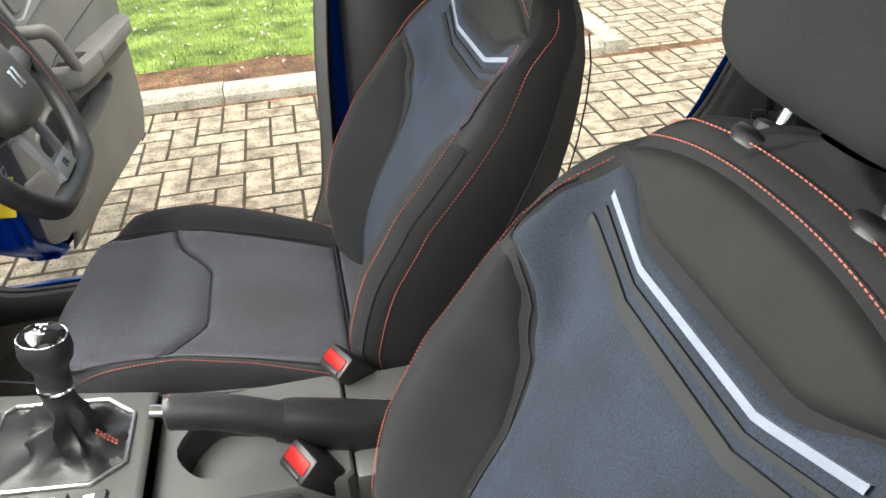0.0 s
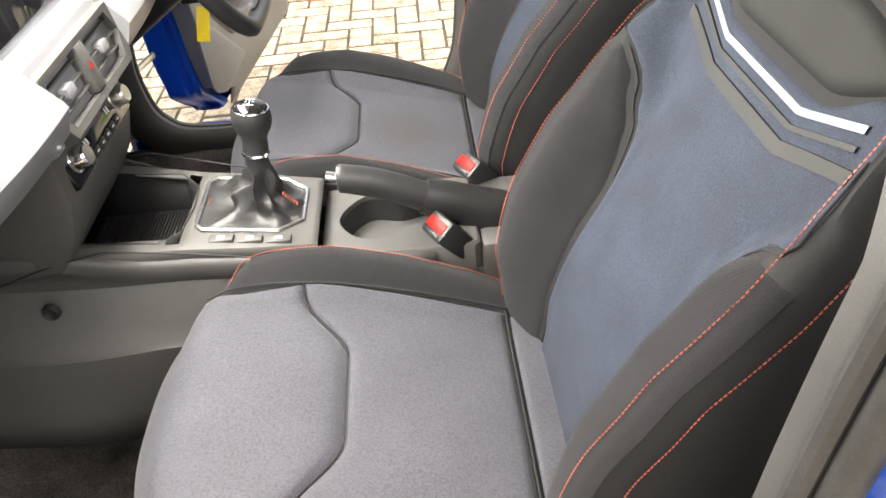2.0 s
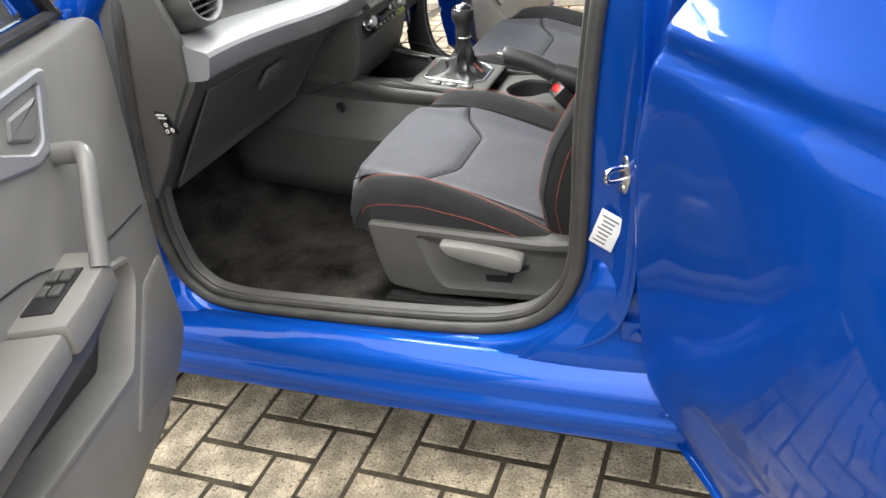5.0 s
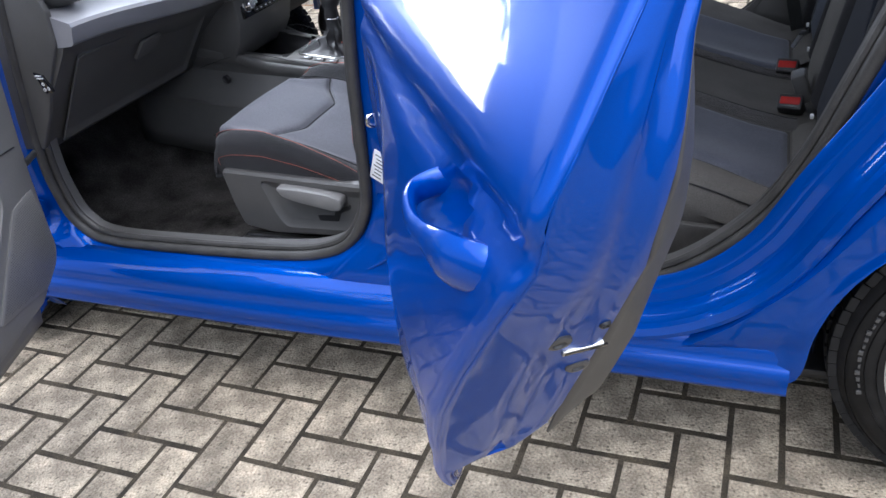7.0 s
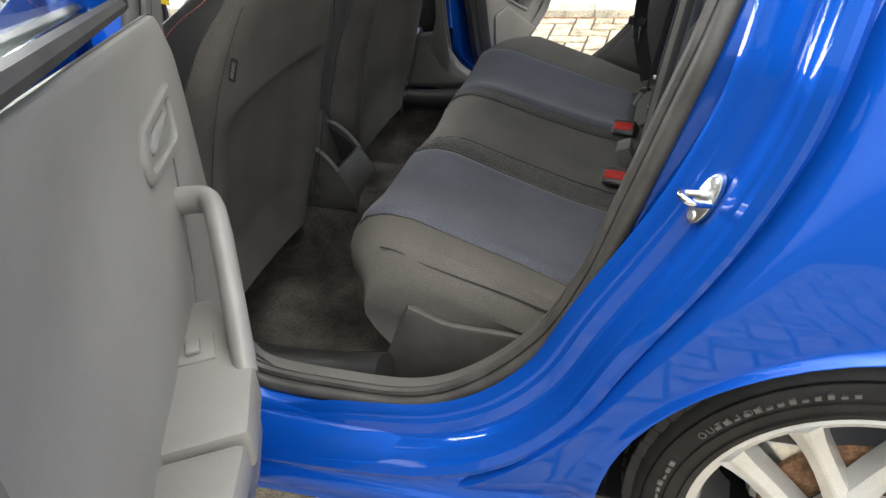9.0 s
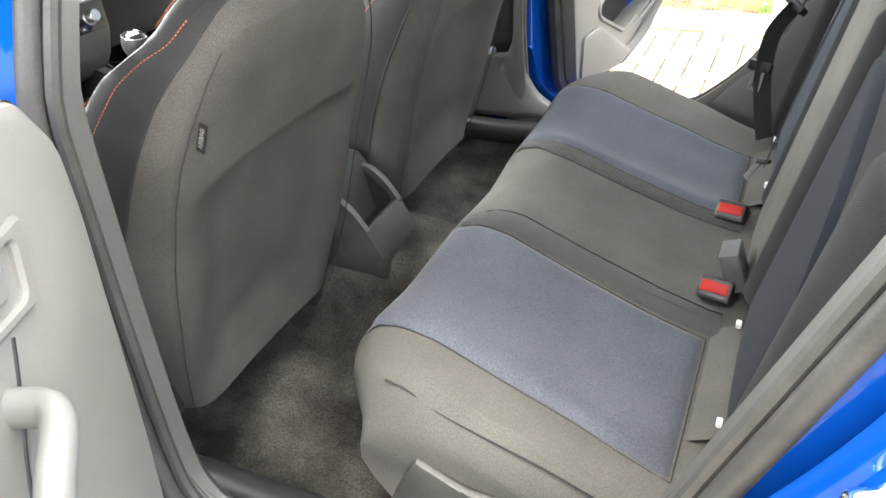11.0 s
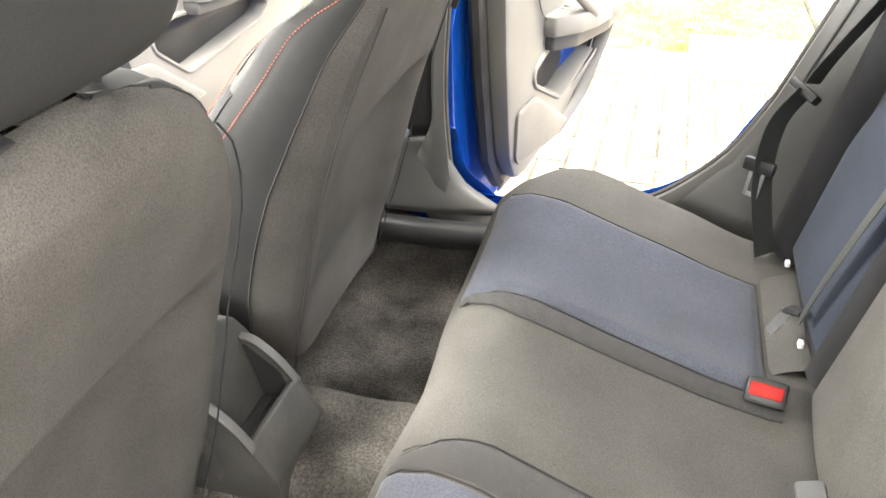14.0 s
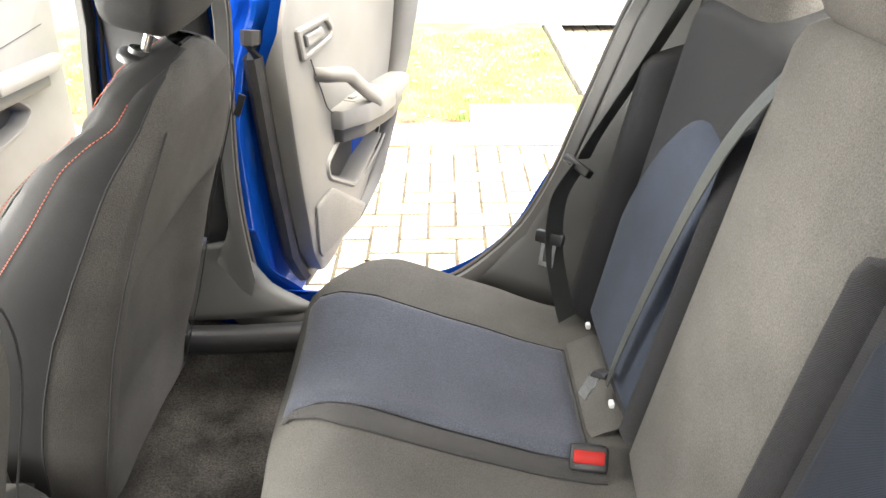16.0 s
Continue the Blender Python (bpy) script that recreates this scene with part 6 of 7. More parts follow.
        part("strap_slot", bm, GLOSS, ob)
    bm = B()
    tube(bm, [D(-0.03, 0.07, 0.60), D(0.06, 0.075, 0.60)], 0.006, 8, flat=1.6)
    part("check_strap", bm, ZINC, ob, "steel door check strap")
    base_at(ob, *D(0.0, 0.05, 0.26))
    return ob


door("open blue passenger rear door with dark grey trim", -1, 0.256, -0.101, 56.6, "rear")
door("open blue passenger front door with dark grey trim", -1, -0.80, -0.055, 68, "front")
door("open blue driver-side rear door with light grey trim", 1, 0.20, 0.02, 65, "rear", -0.05, 0.08)
door("open blue driver door with light grey trim", 1, -0.80, -0.055, 81, "front", -0.08)

# ---- centre console ----
CON = thing("centre_console", "dark grey plastic centre console between front seats", "console")
top_z = lambda x: 0.600 + (x + 0.42) * -0.13
bm = B()
# upper deck with near and far shoulders, left open for tray, gaiter and cup well


def deck_edge(x):
    return lerp(x, [(-0.66, 0.145), (-0.54, 0.135), (-0.42, 0.115), (-0.30, 0.108), (-0.225, 0.098)])


def deck_f(x, v):
    k = v * 2 - 1
    e = deck_edge(x)
    return Vector((x, CY + k * e, top_z(x) - 0.012 * sm(0.9, 1.0, abs(k)) ** 2))


xs = [-0.66, -0.63, -0.60, -0.56, -0.52, -0.48, -0.445, -0.425, -0.41, -0.33, -0.25, -0.235, -0.225]
vs = [0, 0.03, 0.08, 0.14, 0.2, 0.3, 0.4, 0.5, 0.6, 0.7, 0.8, 0.86, 0.92, 0.97, 1]
V = grid(bm, deck_f, xs, vs)
cut = [f for f in bm.faces if -0.62 < f.calc_center_median().x < -0.43 and abs(f.calc_center_median().y - CY) < 0.092]
bmesh.ops.delete(bm, geom=cut, context="FACES")
part("deck", bm, DECK, CON, "grey console deck", solid=0.004)
for sd in (-1, 1):
    bm = B()

    def flank(x, k):
        e = deck_edge(x)
        o, dz = [(0.0, -0.012), (0.006, -0.022), (0.006, -0.04), (0.002, -0.046), (0.0, -0.052), (0.028, -0.10), (0.04, -0.135), (0.048, -0.14), (0.06, -0.24), (0.06, -0.30)][k]
        fl = sm(-0.45, -0.62, x)
        return Vector((x, CY + sd * (e + o * (1 + 0.3 * fl)), top_z(x) + dz + (0.03 * fl if k < 4 else 0)))
    grid(bm, flank, lin(20, -0.95, -0.05), range(10))
    part("flank", bm, PLASTIC, CON, solid=0.003)
    # thin black line painted in for the shade along the flank's crease
    bm = B()
    tube(bm, smooth_path([(-0.70, CY + sd * 0.162, 0.592), (-0.607, CY + sd * 0.151, 0.617), (-0.535, CY + sd * 0.143, 0.629), (-0.50, CY + sd * 0.139, 0.628), (-0.40, CY + sd * 0.128, 0.604), (-0.30, CY + sd * 0.121, 0.578)], 24), 0.0014, 6)
    part("crease_line", bm, BLACK, CON)
    bm = B()
    lathe(bm, [(0, 0.002), (0.006, 0.003), (0.011, 0.006), (0.013, 0.002), (0.013, -0.004)], lambda a, b, h: Vector((-0.602 + a, CY + sd * (0.176 + h), 0.562 + b)), 18)
    part("screw_cap", bm, BLACK, CON)
# tray
bm = B()
tr = [(-0.63, -0.098), (-0.455, -0.098), (-0.428, -0.07), (-0.420, 0.0), (-0.424, 0.06), (-0.455, 0.098), (-0.63, 0.098)]
lo = [bm.verts.new((x, CY + y * 0.9, 0.545)) for x, y in tr]
hi = [bm.verts.new((x, CY + y, top_z(x) + 0.003)) for x, y in tr]
for i in range(len(tr) - 1):
    bm.faces.new([lo[i], lo[i + 1], hi[i + 1], hi[i]])
cap(bm, lo)
part("tray", bm, BLACK, CON, "black storage tray", solid=0.003)
bm = B()
for k in range(30):
    bx(bm, -0.60 + 0.0054 * k, -0.5975 + 0.0054 * k, CY - 0.08, CY + 0.08, 0.545, 0.549, 0)
part("ribbed_mat", bm, BLACK, CON, "black ribbed rubber mat", kind="stuff")
# gaiter
GX0, GX1, GY0, GY1 = -0.408, -0.25, 0.705, 0.852
frame_pts = [(GX0 + 0.012, GY0), (GX1 - 0.035, GY0), (GX1, GY0 + 0.03), (GX1, GY1 - 0.03), (GX1 - 0.035, GY1), (GX0 + 0.012, GY1), (GX0, GY1 - 0.012), (GX0, GY0 + 0.012)]
loop = []
for (a, b), (c, d) in zip(frame_pts, frame_pts[1:] + frame_pts[:1]):
    loop += [(a + (c - a) * t, b + (d - b) * t) for t in lin(7)[:-1]]
bm = B()
tube(bm, [(x, y, top_z(x) + 0.004) for x, y in loop], 0.0034, 8, True)
part("gaiter_frame", bm, ZINC, CON, "bright gaiter frame")
bm = B()


def gaiter(i, k):
    x, y = loop[i]
    t = k / 13
    cx, cy = -0.305, 0.768
    a = math.atan2(y - cy, x - cx)
    s_ = (1 - t) ** 3.4
    r = 0.018
    px, py = cx + r * math.cos(a), cy + r * math.sin(a)
    qx, qy = px + (x - px) * s_, py + (y - py) * s_
    z0, z1 = top_z(x) + 0.002, 0.692
    z = z0 + (z1 - z0) * (0.35 * t + 0.65 * t ** 2.2)
    env = math.sin(math.pi * min(1, t * 1.15)) ** 0.8 if t < 0.87 else 0
    f = 0.026 * env * noise.noise((math.cos(a) * 2.1 + 3, math.sin(a) * 2.1, t * 3.2)) + 0.009 * env * math.sin(a * 5 + t * 7) + 0.004 * env * noise.noise((x * 60, y * 60, t * 9))
    return Vector((qx + f * math.cos(a), qy + f * math.sin(a), z + f * 0.6))


grid(bm, gaiter, range(len(loop)), range(14), close_u=True)
boot = part("gaiter", bm, GAITER, CON, "creased black leather gear gaiter", sharp=60)
bm = B()
stitches(bm, [(-0.276 + 0.022 * t, 0.752 - 0.004 * t, 0.622 - 0.022 * t) for t in lin(12)], 0.0052, 0.0012)
stitches(bm, [(-0.276 + 0.022 * t, 0.757 - 0.004 * t, 0.622 - 0.022 * t) for t in lin(12)], 0.0052, 0.0012)
stitches(bm, [(-0.395 + 0.012 * t, 0.76, 0.612 + 0.016 * t) for t in lin(12)], 0.0052, 0.0012)
part("stitching", bm, THREAD, boot, "orange-red stitching", kind="stuff")
bm = B()
kn = pose(-0.303, 0.767, 0.69, 0, 6, 0)
lathe(bm, [(0.017, 0.0), (0.0185, 0.010), (0.0175, 0.022), (0.0195, 0.032), (0.025, 0.042), (0.0275, 0.054), (0.0265, 0.066), (0.0235, 0.073)], lambda a, b, h: kn @ Vector((a * 1.08, b, h)), 28)
knob = part("gear_knob", bm, GAITER, CON, "black leather gear knob")
bm = B()
lathe(bm, [(0.0238, 0.072), (0.021, 0.078), (0.014, 0.0815), (0.0, 0.083)], lambda a, b, h: kn @ Vector((a * 1.08, b, h)), 28)
part("knob_cap", bm, GLOSS, knob, "gloss black cap with shift pattern")
bm = B()
tube(bm, [kn @ Vector((0.0242 * 1.08 * math.cos(a), 0.0242 * math.sin(a), 0.0725)) for a in lin(33, 0, 2 * math.pi)[:-1]], 0.0012, 6, True)
part("knob_ring", bm, CHROME, knob)
bm = B()
tube(bm, [kn @ Vector((0.0185 * math.cos(a), 0.0178 * math.sin(a), 0.0)) for a in lin(33, 0, 2 * math.pi)[:-1]], 0.0028, 6, True)
part("knob_ring", bm, CHROME, knob)
bm = B()
for k in (-0.009, 0, 0.009):
    bx(bm, -0.0065, 0.0065, k - 0.0008, k + 0.0008, 0.0805, 0.0826, 0, kn)
bx(bm, -0.0008, 0.0008, -0.009, 0.009, 0.0805, 0.0828, 0, kn)
part("shift_pattern", bm, WHITE, knob)
# switches beside the gaiter
for k in range(3):
    bm = B()
    x = -0.385 + 0.042 * k
    bx(bm, x, x + 0.038, 0.676, 0.694, top_z(x) - 0.008, top_z(x) + 0.003, 0.002)
    key = part("push_switch", bm, PLASTIC, CON)
    bm = B()
    bx(bm, x + 0.013, x + 0.025, 0.682, 0.688, top_z(x) + 0.002, top_z(x) + 0.0036, 0)
    part("symbol", bm, WHITE, key)
# cup well
bm = B()
WELL = [(-0.225, 0.672), (-0.225, 0.868), (0.02, 0.868), (0.02, 0.672)]
cup = smooth_path([(-0.20, 0.775, 0), (-0.17, 0.72, 0), (-0.12, 0.715, 0), (-0.085, 0.74, 0), (-0.05, 0.732, 0), (-0.01, 0.76, 0), (-0.01, 0.81, 0), (-0.05, 0.835, 0), (-0.10, 0.825, 0), (-0.16, 0.835, 0)], 40, True)
outer = []
n = len(cup)
for i, p in enumerate(cup):
    d = Vector((p.x + 0.105, p.y - 0.772, 0))
    k = min(abs((0.125 if d.x > 0 else -0.12) / d.x) if abs(d.x) > 1e-5 else 9, abs((0.096 if d.y > 0 else -0.1) / d.y) if abs(d.y) > 1e-5 else 9)
    outer.append(Vector((-0.105 + d.x * k, 0.772 + d.y * k, 0)))
rows = [[(q.x, q.y, 0.50) for q in outer], [(q.x, q.y, 0.545) for q in outer], [(q.x * 0.97 - 0.003, q.y * 0.97 + 0.023, 0.549) for q in outer], [(p.x, p.y, 0.548) for p in cup], [(p.x, p.y, 0.542) for p in cup], [(-0.105 + (p.x + 0.105) * 0.93, 0.772 + (p.y - 0.772) * 0.93, 0.475) for p in cup]]
V = [[bm.verts.new(q) for q in r] for r in rows]
for A, C in zip(V, V[1:]):
    for i in range(n):
        bm.faces.new([A[i], A[(i + 1) % n], C[(i + 1) % n], C[i]])
cap(bm, V[-1])
part("cup_holder", bm, DECK, CON, "light grey cup holder insert")
bm = B()
V2 = [[bm.verts.new((-0.105 + (p.x + 0.105) * k, 0.772 + (p.y - 0.772) * k, z)) for p in cup] for k, z in ((0.975, 0.5405), (0.90, 0.479))]
for i in range(n):
    bm.faces.new([V2[0][i], V2[0][(i + 1) % n], V2[1][(i + 1) % n], V2[1][i]])
cap(bm, V2[1])
part("cup_liner", bm, BLACK, CON)
bm = B()
bx(bm, -0.235, 0.15, 0.675, 0.865, 0.36, 0.50, 0.012)
part("rear_body", bm, PLASTIC, CON)
bm = B()
bx(bm, 0.02, 0.15, 0.672, 0.868, 0.45, 0.545, 0.012)
part("rear_deck", bm, PLASTIC, CON)
# open bin at the rear end
Y0, Y1 = 0.648, 0.796
SIDE = [(0.15, 0.536), (0.235, 0.526), (0.262, 0.512), (0.285, 0.490), (0.310, 0.455), (0.338, 0.405), (0.338, 0.36), (0.15, 0.36)]
for y0, y1 in ((Y0, Y0 + 0.010), (Y1 - 0.010, Y1)):
    bm = B()
    prism(bm, SIDE, y0, y1, lambda p, q, t: Vector((p, t + 0.10 * (0.536 - q) * (-0.12 if t < 0.72 else 0.12), q)), 0.003)
    part("bin_side", bm, RUBBER, CON, "dark grey bin side")
    bm = B()
    sweep(bm, [(-0.007, -0.002), (-0.007, 0.001), (-0.004, 0.003), (0.004, 0.003), (0.007, 0.001), (0.007, -0.002)], smooth_path([(a, (y0 + y1) / 2, b) for a, b in SIDE[:5]], 20), (0, 1, 0), (0.45, 0, 0.9))
    part("bin_rim", bm, PLASTIC, CON, "grey rounded bin rim", solid=0.001)
bm = B()
prism(bm, [(0.296, 0.462), (0.306, 0.464), (0.340, 0.402), (0.340, 0.35), (0.315, 0.35)], Y0 + 0.004, Y1 - 0.004, lambda p, q, t: Vector((p, t, q)), 0.003)
part("bin_front", bm, RUBBER, CON)
bm = B()
bx(bm, 0.16, 0.30, Y0 + 0.009, Y1 - 0.009, 0.36, 0.425, 0.003)
part("bin_floor", bm, BLACK, CON)
bm = B()
for k in range(9):
    bx(bm, 0.175 + 0.013 * k, 0.178 + 0.013 * k, Y0 + 0.02, Y1 - 0.02, 0.425, 0.4275, 0)
part("ribbed_mat", bm, BLACK, CON, "black ribbed mat in bin", kind="stuff")
# black sheet on the far wall, added as shade inside the bin
bm = B()
prism(bm, [(0.155, 0.525), (0.235, 0.515), (0.285, 0.475), (0.30, 0.425), (0.155, 0.425)], Y1 - 0.0125, Y1 - 0.0102, lambda p, q, t: Vector((p, t, q)))
part("bin_shade", bm, BLACK, CON, "black sheet set in as shade on far wall of bin")
bm = B()
prism(bm, [(0.63, 0.40), (0.632, 0.535), (0.66, 0.560), (0.70, 0.578), (0.755, 0.578), (0.795, 0.556), (0.812, 0.52), (0.815, 0.40)], 0.150, 0.215, lambda p, q, t: Vector((t + 0.25 * (0.58 - q) * (t > 0.2), p, q)), 0.006)
part("bin_hood", bm, RUBBER, CON, "dark grey raised hood behind bin")
base_at(CON, -0.2, CY, 0.3)

# ---- handbrake ----
HB = thing("handbrake", "black leather handbrake lever with red stitching", "handbrake lever")
bm = B()
tube(bm, smooth_path([(-0.185, 0.732, 0.650), (-0.17, 0.732, 0.648), (-0.12, 0.734, 0.632), (-0.06, 0.738, 0.600)], 14), [0.0165, 0.019, 0.020, 0.020, 0.020, 0.020, 0.0205, 0.0205, 0.0205, 0.0205, 0.021, 0.021, 0.021, 0.0215], 14, flat=1.15)
part("grip", bm, GAITER, HB, "black leather grip")
bm = B()
tube(bm, smooth_path([(-0.060, 0.738, 0.600), (0.0, 0.741, 0.575), (0.06, 0.744, 0.548), (0.14, 0.746, 0.52)], 12), [0.0225, 0.024, 0.026, 0.027, 0.028, 0.029, 0.03, 0.031, 0.032, 0.033, 0.034, 0.034], 12, flat=1.3)
part("lever_arm", bm, BLACK, HB)
bm = B()
tube(bm, [(-0.202, 0.732, 0.656), (-0.183, 0.732, 0.651)], 0.009, 12)
part("release_button", bm, CHROME, HB, "chrome release button")
bm = B()
stitches(bm, resample([(-0.178 + 0.118 * t, 0.728 + 0.006 * t, 0.672 - 0.006 * t - 0.043 * t ** 1.3) for t in lin(20)], 0.006), 0.005)
stitches(bm, resample([(-0.178 + 0.118 * t, 0.736 + 0.006 * t, 0.672 - 0.006 * t - 0.043 * t ** 1.3) for t in lin(20)], 0.006), 0.005)
part("stitching", bm, THREAD, HB, "orange-red stitching", kind="stuff")
base_at(HB, 0.08, 0.744, 0.52)

# ---- dashboard ----
DASH = thing("dashboard", "dark grey dashboard with satin silver trim panel", "dashboard")


def bow(y):
    q = min(y, 2 * CY - y)
    return 0.012 * sm(-0.02, 0.50, q)


PROF = [(-1.15, 0.60), (-0.80, 0.575), (-0.745, 0.585), (-0.715, 0.615), (-0.66, 0.70), (-0.60, 0.775), (-0.55, 0.835), (-0.535, 0.858), (-0.55, 0.87), (-0.57, 0.90), (-0.585, 0.935), (-0.60, 0.96), (-0.58, 0.99), (-0.565, 1.03), (-0.60, 1.05), (-0.70, 1.06), (-0.9, 1.04), (-1.2, 1.0)]
bm = B()


def dash(y, i):
    x, z = PROF[i]
    k = sm(-1.0, -0.62, x)
    low = sm(0.62, 0.80, z)
    return Vector((x + bow(y) * k * low, y, z - 0.046 * sm(0, 0.58, min(y, 2 * CY - y)) * sm(0.72, 0.86, z) * sm(1.05, 0.95, z)))


V = grid(bm, dash, lin(40, 0.005, 2 * CY - 0.005), range(len(PROF)))
cap(bm, V[0])
cap(bm, V[-1])
part("dash_moulding", bm, PLASTIC, DASH, "dark grained dash moulding")
for y0, y1, nm in ((0.004, 0.628, 0), (0.912, 1.536, 1)):
    bm = B()

    def strip(t, k):
        y = y0 + (y1 - y0) * t
        b = bow(y)
        up = -0.046 * sm(0, 0.58, min(y, 2 * CY - y))
        pts = [(-0.560, 0.854), (-0.526, 0.856), (-0.510, 0.858), (-0.503, 0.864), (-0.491, 0.899), (-0.495, 0.907), (-0.549, 0.924), (-0.592, 0.930)]
        x, z = pts[k]
        if k > 5:
            z += 0.045 * sm(0.70, 1.0, t if y0 < CY else 1 - t)
        return Vector((x + b, y, z + up))
    V = grid(bm, strip, lin(30), range(8))
    cap(bm, V[0])
    cap(bm, V[-1])
    part("trim_strip", bm, SILVER, DASH, "satin silver dash trim strip")
# end cap with switch plate
bm = B()
prism(bm, [(-0.54, 0.935), (-0.55, 0.86), (-0.60, 0.79), (-0.655, 0.69), (-0.715, 0.605), (-0.80, 0.60), (-0.79, 0.95), (-0.72, 1.05), (-0.60, 1.05), (-0.565, 1.01)], -0.004, 0.012, lambda p, q, t: Vector((p, t, q)), 0.004)
endc = part("end_cap", bm, PLASTIC, DASH, "dark grey dash end cap")
bm = B()
prism(bm, [(-0.645, 0.802), (-0.618, 0.795), (-0.602, 0.757), (-0.628, 0.752)], -0.008, -0.003, lambda p, q, t: Vector((p, t, q)), 0.001)
tag = part("airbag_switch_plate", bm, GLOSS, endc, "black airbag switch plate with white print")
bm = B()
for k in range(2):
    bx(bm, -0.641 + 0.003 * k, -0.622 + 0.003 * k, -0.0095, -0.008, 0.793 - 0.006 * k, 0.796 - 0.006 * k, 0)
for px, pz in ((-0.626, 0.762), (-0.613, 0.765), (-0.625, 0.775)):
    lathe(bm, [(0.002, 0.0012), (0.0045, 0.0012)], lambda a, b, h: Vector((px + a, -0.0082 - h, pz + b)), 12)
part("print", bm, WHITE, tag)
# glove box
bm = B()
grid(bm, lambda t, v: Vector((-0.708 + 0.148 * v + 0.004 + bow(0.05 + 0.5 * t) * sm(0.62, 0.80, 0.618 + 0.21 * v), 0.05 + 0.50 * t, 0.618 + 0.21 * v - 0.012 * math.exp(-(min(t, 1 - t, v * 0.5, (1 - v) * 0.5) / 0.01) ** 2))), edgy(30), edgy(18))
gb = part("glove_box_lid", bm, PLASTIC, DASH, "dark grey glove box lid", solid=0.004)
bm = B()
prism(bm, [(0.255, -0.02), (0.345, -0.02), (0.335, 0.022), (0.265, 0.022)], -0.004, 0.007, lambda p, q, t: Vector((-0.585 + bow(p) * 0.86 + q * 0.72 + t * 0.6, p, 0.763 + q - t * 0.5)), 0.002)
part("glove_box_handle", bm, GREY, gb, "grey flush glove box handle")
# round side vents
VENT_X, VENT_Z = -0.53, 0.985
for cy_ in (0.080, 2 * CY - 0.080):
    mm = Matrix.Translation((VENT_X, cy_, VENT_Z)) @ pose(0, 0, 0, 0, 80, -4 if cy_ < CY else 4) @ Matrix.Scale(0.80, 4)
    bm = B()
    lathe(bm, [(0.0525, 0.006), (0.0535, 0.011), (0.056, 0.010), (0.060, -0.002), (0.063, -0.03), (0.066, -0.07)], lambda a, b, h: mm @ Vector((a, b, h)), 48)
    vent = part("side_vent", bm, PLASTIC, DASH, "round air vent in dark housing with satin silver ring")
    bm = B()
    lathe(bm, [(0.043, -0.03), (0.044, -0.008), (0.0465, 0.006), (0.0495, 0.0095), (0.0527, 0.0095), (0.0530, 0.002)], lambda a, b, h: mm @ Vector((a, b, h)), 48)
    part("vent_ring", bm, SILVER, vent, "satin silver ring")
    bm = B()
    lathe(bm, [(0, -0.05), (0.045, -0.05), (0.045, -0.005)], lambda a, b, h: mm @ Vector((a, b, h)), 32)
    part("vent_bowl", bm, BLACK, vent)
    for k in range(-2, 3):
        bm = B()
        w = math.sqrt(0.043 ** 2 - (k * 0.0155) ** 2)
        bx(bm, k * 0.0155 - 0.0022, k * 0.0155 + 0.0022, -w, w, -0.022, 0.002, 0.001, mm)
        part("vent_slat", bm, PLASTIC, vent)
    bm = B()
    bx(bm, -0.004, 0.004, -0.006, 0.006, 0.0, 0.006, 0.001, mm)
    part("vent_tab", bm, SILVER, vent)
# centre stack
ST = Matrix.Translation((-0.508, CY, 0.846)) @ pose(0, 0, 0, 0, -12, 0)
bm = B()
hexa = [(-0.165, 0.0), (-0.135, -0.048), (0.135, -0.048), (0.165, 0.0), (0.145, 0.045), (-0.145, 0.045)]
inner = [(a * 0.86, b * 0.74) for a, b in hexa]
ring = []
for k in range(2):
    pass
A = [bm.verts.new(ST @ Vector((0.0, a, b))) for a, b in hexa]
Bv = [bm.verts.new(ST @ Vector((0.012, a * 0.97, b * 0.95))) for a, b in hexa]
C = [bm.verts.new(ST @ Vector((0.010, a, b))) for a, b in inner]
Dv = [bm.verts.new(ST @ Vector((-0.03, a, b))) for a, b in inner]
Ev = [bm.verts.new(ST @ Vector((-0.08, a * 1.0, b * 1.0))) for a, b in hexa]
for X, Y in ((Ev, A), (A, Bv), (Bv, C), (C, Dv)):
    for i in range(6):
        bm.faces.new([X[i], X[(i + 1) % 6], Y[(i + 1) % 6], Y[i]])
cv = part("centre_vent", bm, GREY, DASH, "grey framed centre air vents", sharp=30)
bm = B()
cap(bm, [bm.verts.new(ST @ Vector((-0.03, a, b))) for a, b in inner])
part("vent_backing", bm, BLACK, cv, solid=0.003)
for k in (-0.02, 0.0, 0.02):
    bm = B()
    bx(bm, -0.022, 0.004, -0.135, 0.135, k - 0.0018, k + 0.0018, 0.001, ST)
    part("vent_slat", bm, PLASTIC, cv)
for k in (-0.075, 0.075):
    bm = B()
    bx(bm, -0.01, 0.010, k - 0.014, k + 0.014, -0.008, 0.008, 0.003, ST)
    part("vent_tab", bm, SILVER, cv)
bm = B()
bx(bm, -0.02, 0.012, -0.016, 0.016, -0.034, 0.034, 0.003, ST)
hz = part("hazard_switch", bm, PLASTIC, cv, "hazard switch with red triangle")
bm = B()
prism(bm, [(-0.006, -0.004), (0.006, -0.004), (0.0, 0.007)], 0.012, 0.013, lambda p, q, t: ST @ Vector((t, p, q)))
part("triangle", bm, RED, hz)
SC = Matrix.Translation((-0.527, CY, 0.752)) @ pose(0, 0, 0, 0, -16, 0)
bm = B()
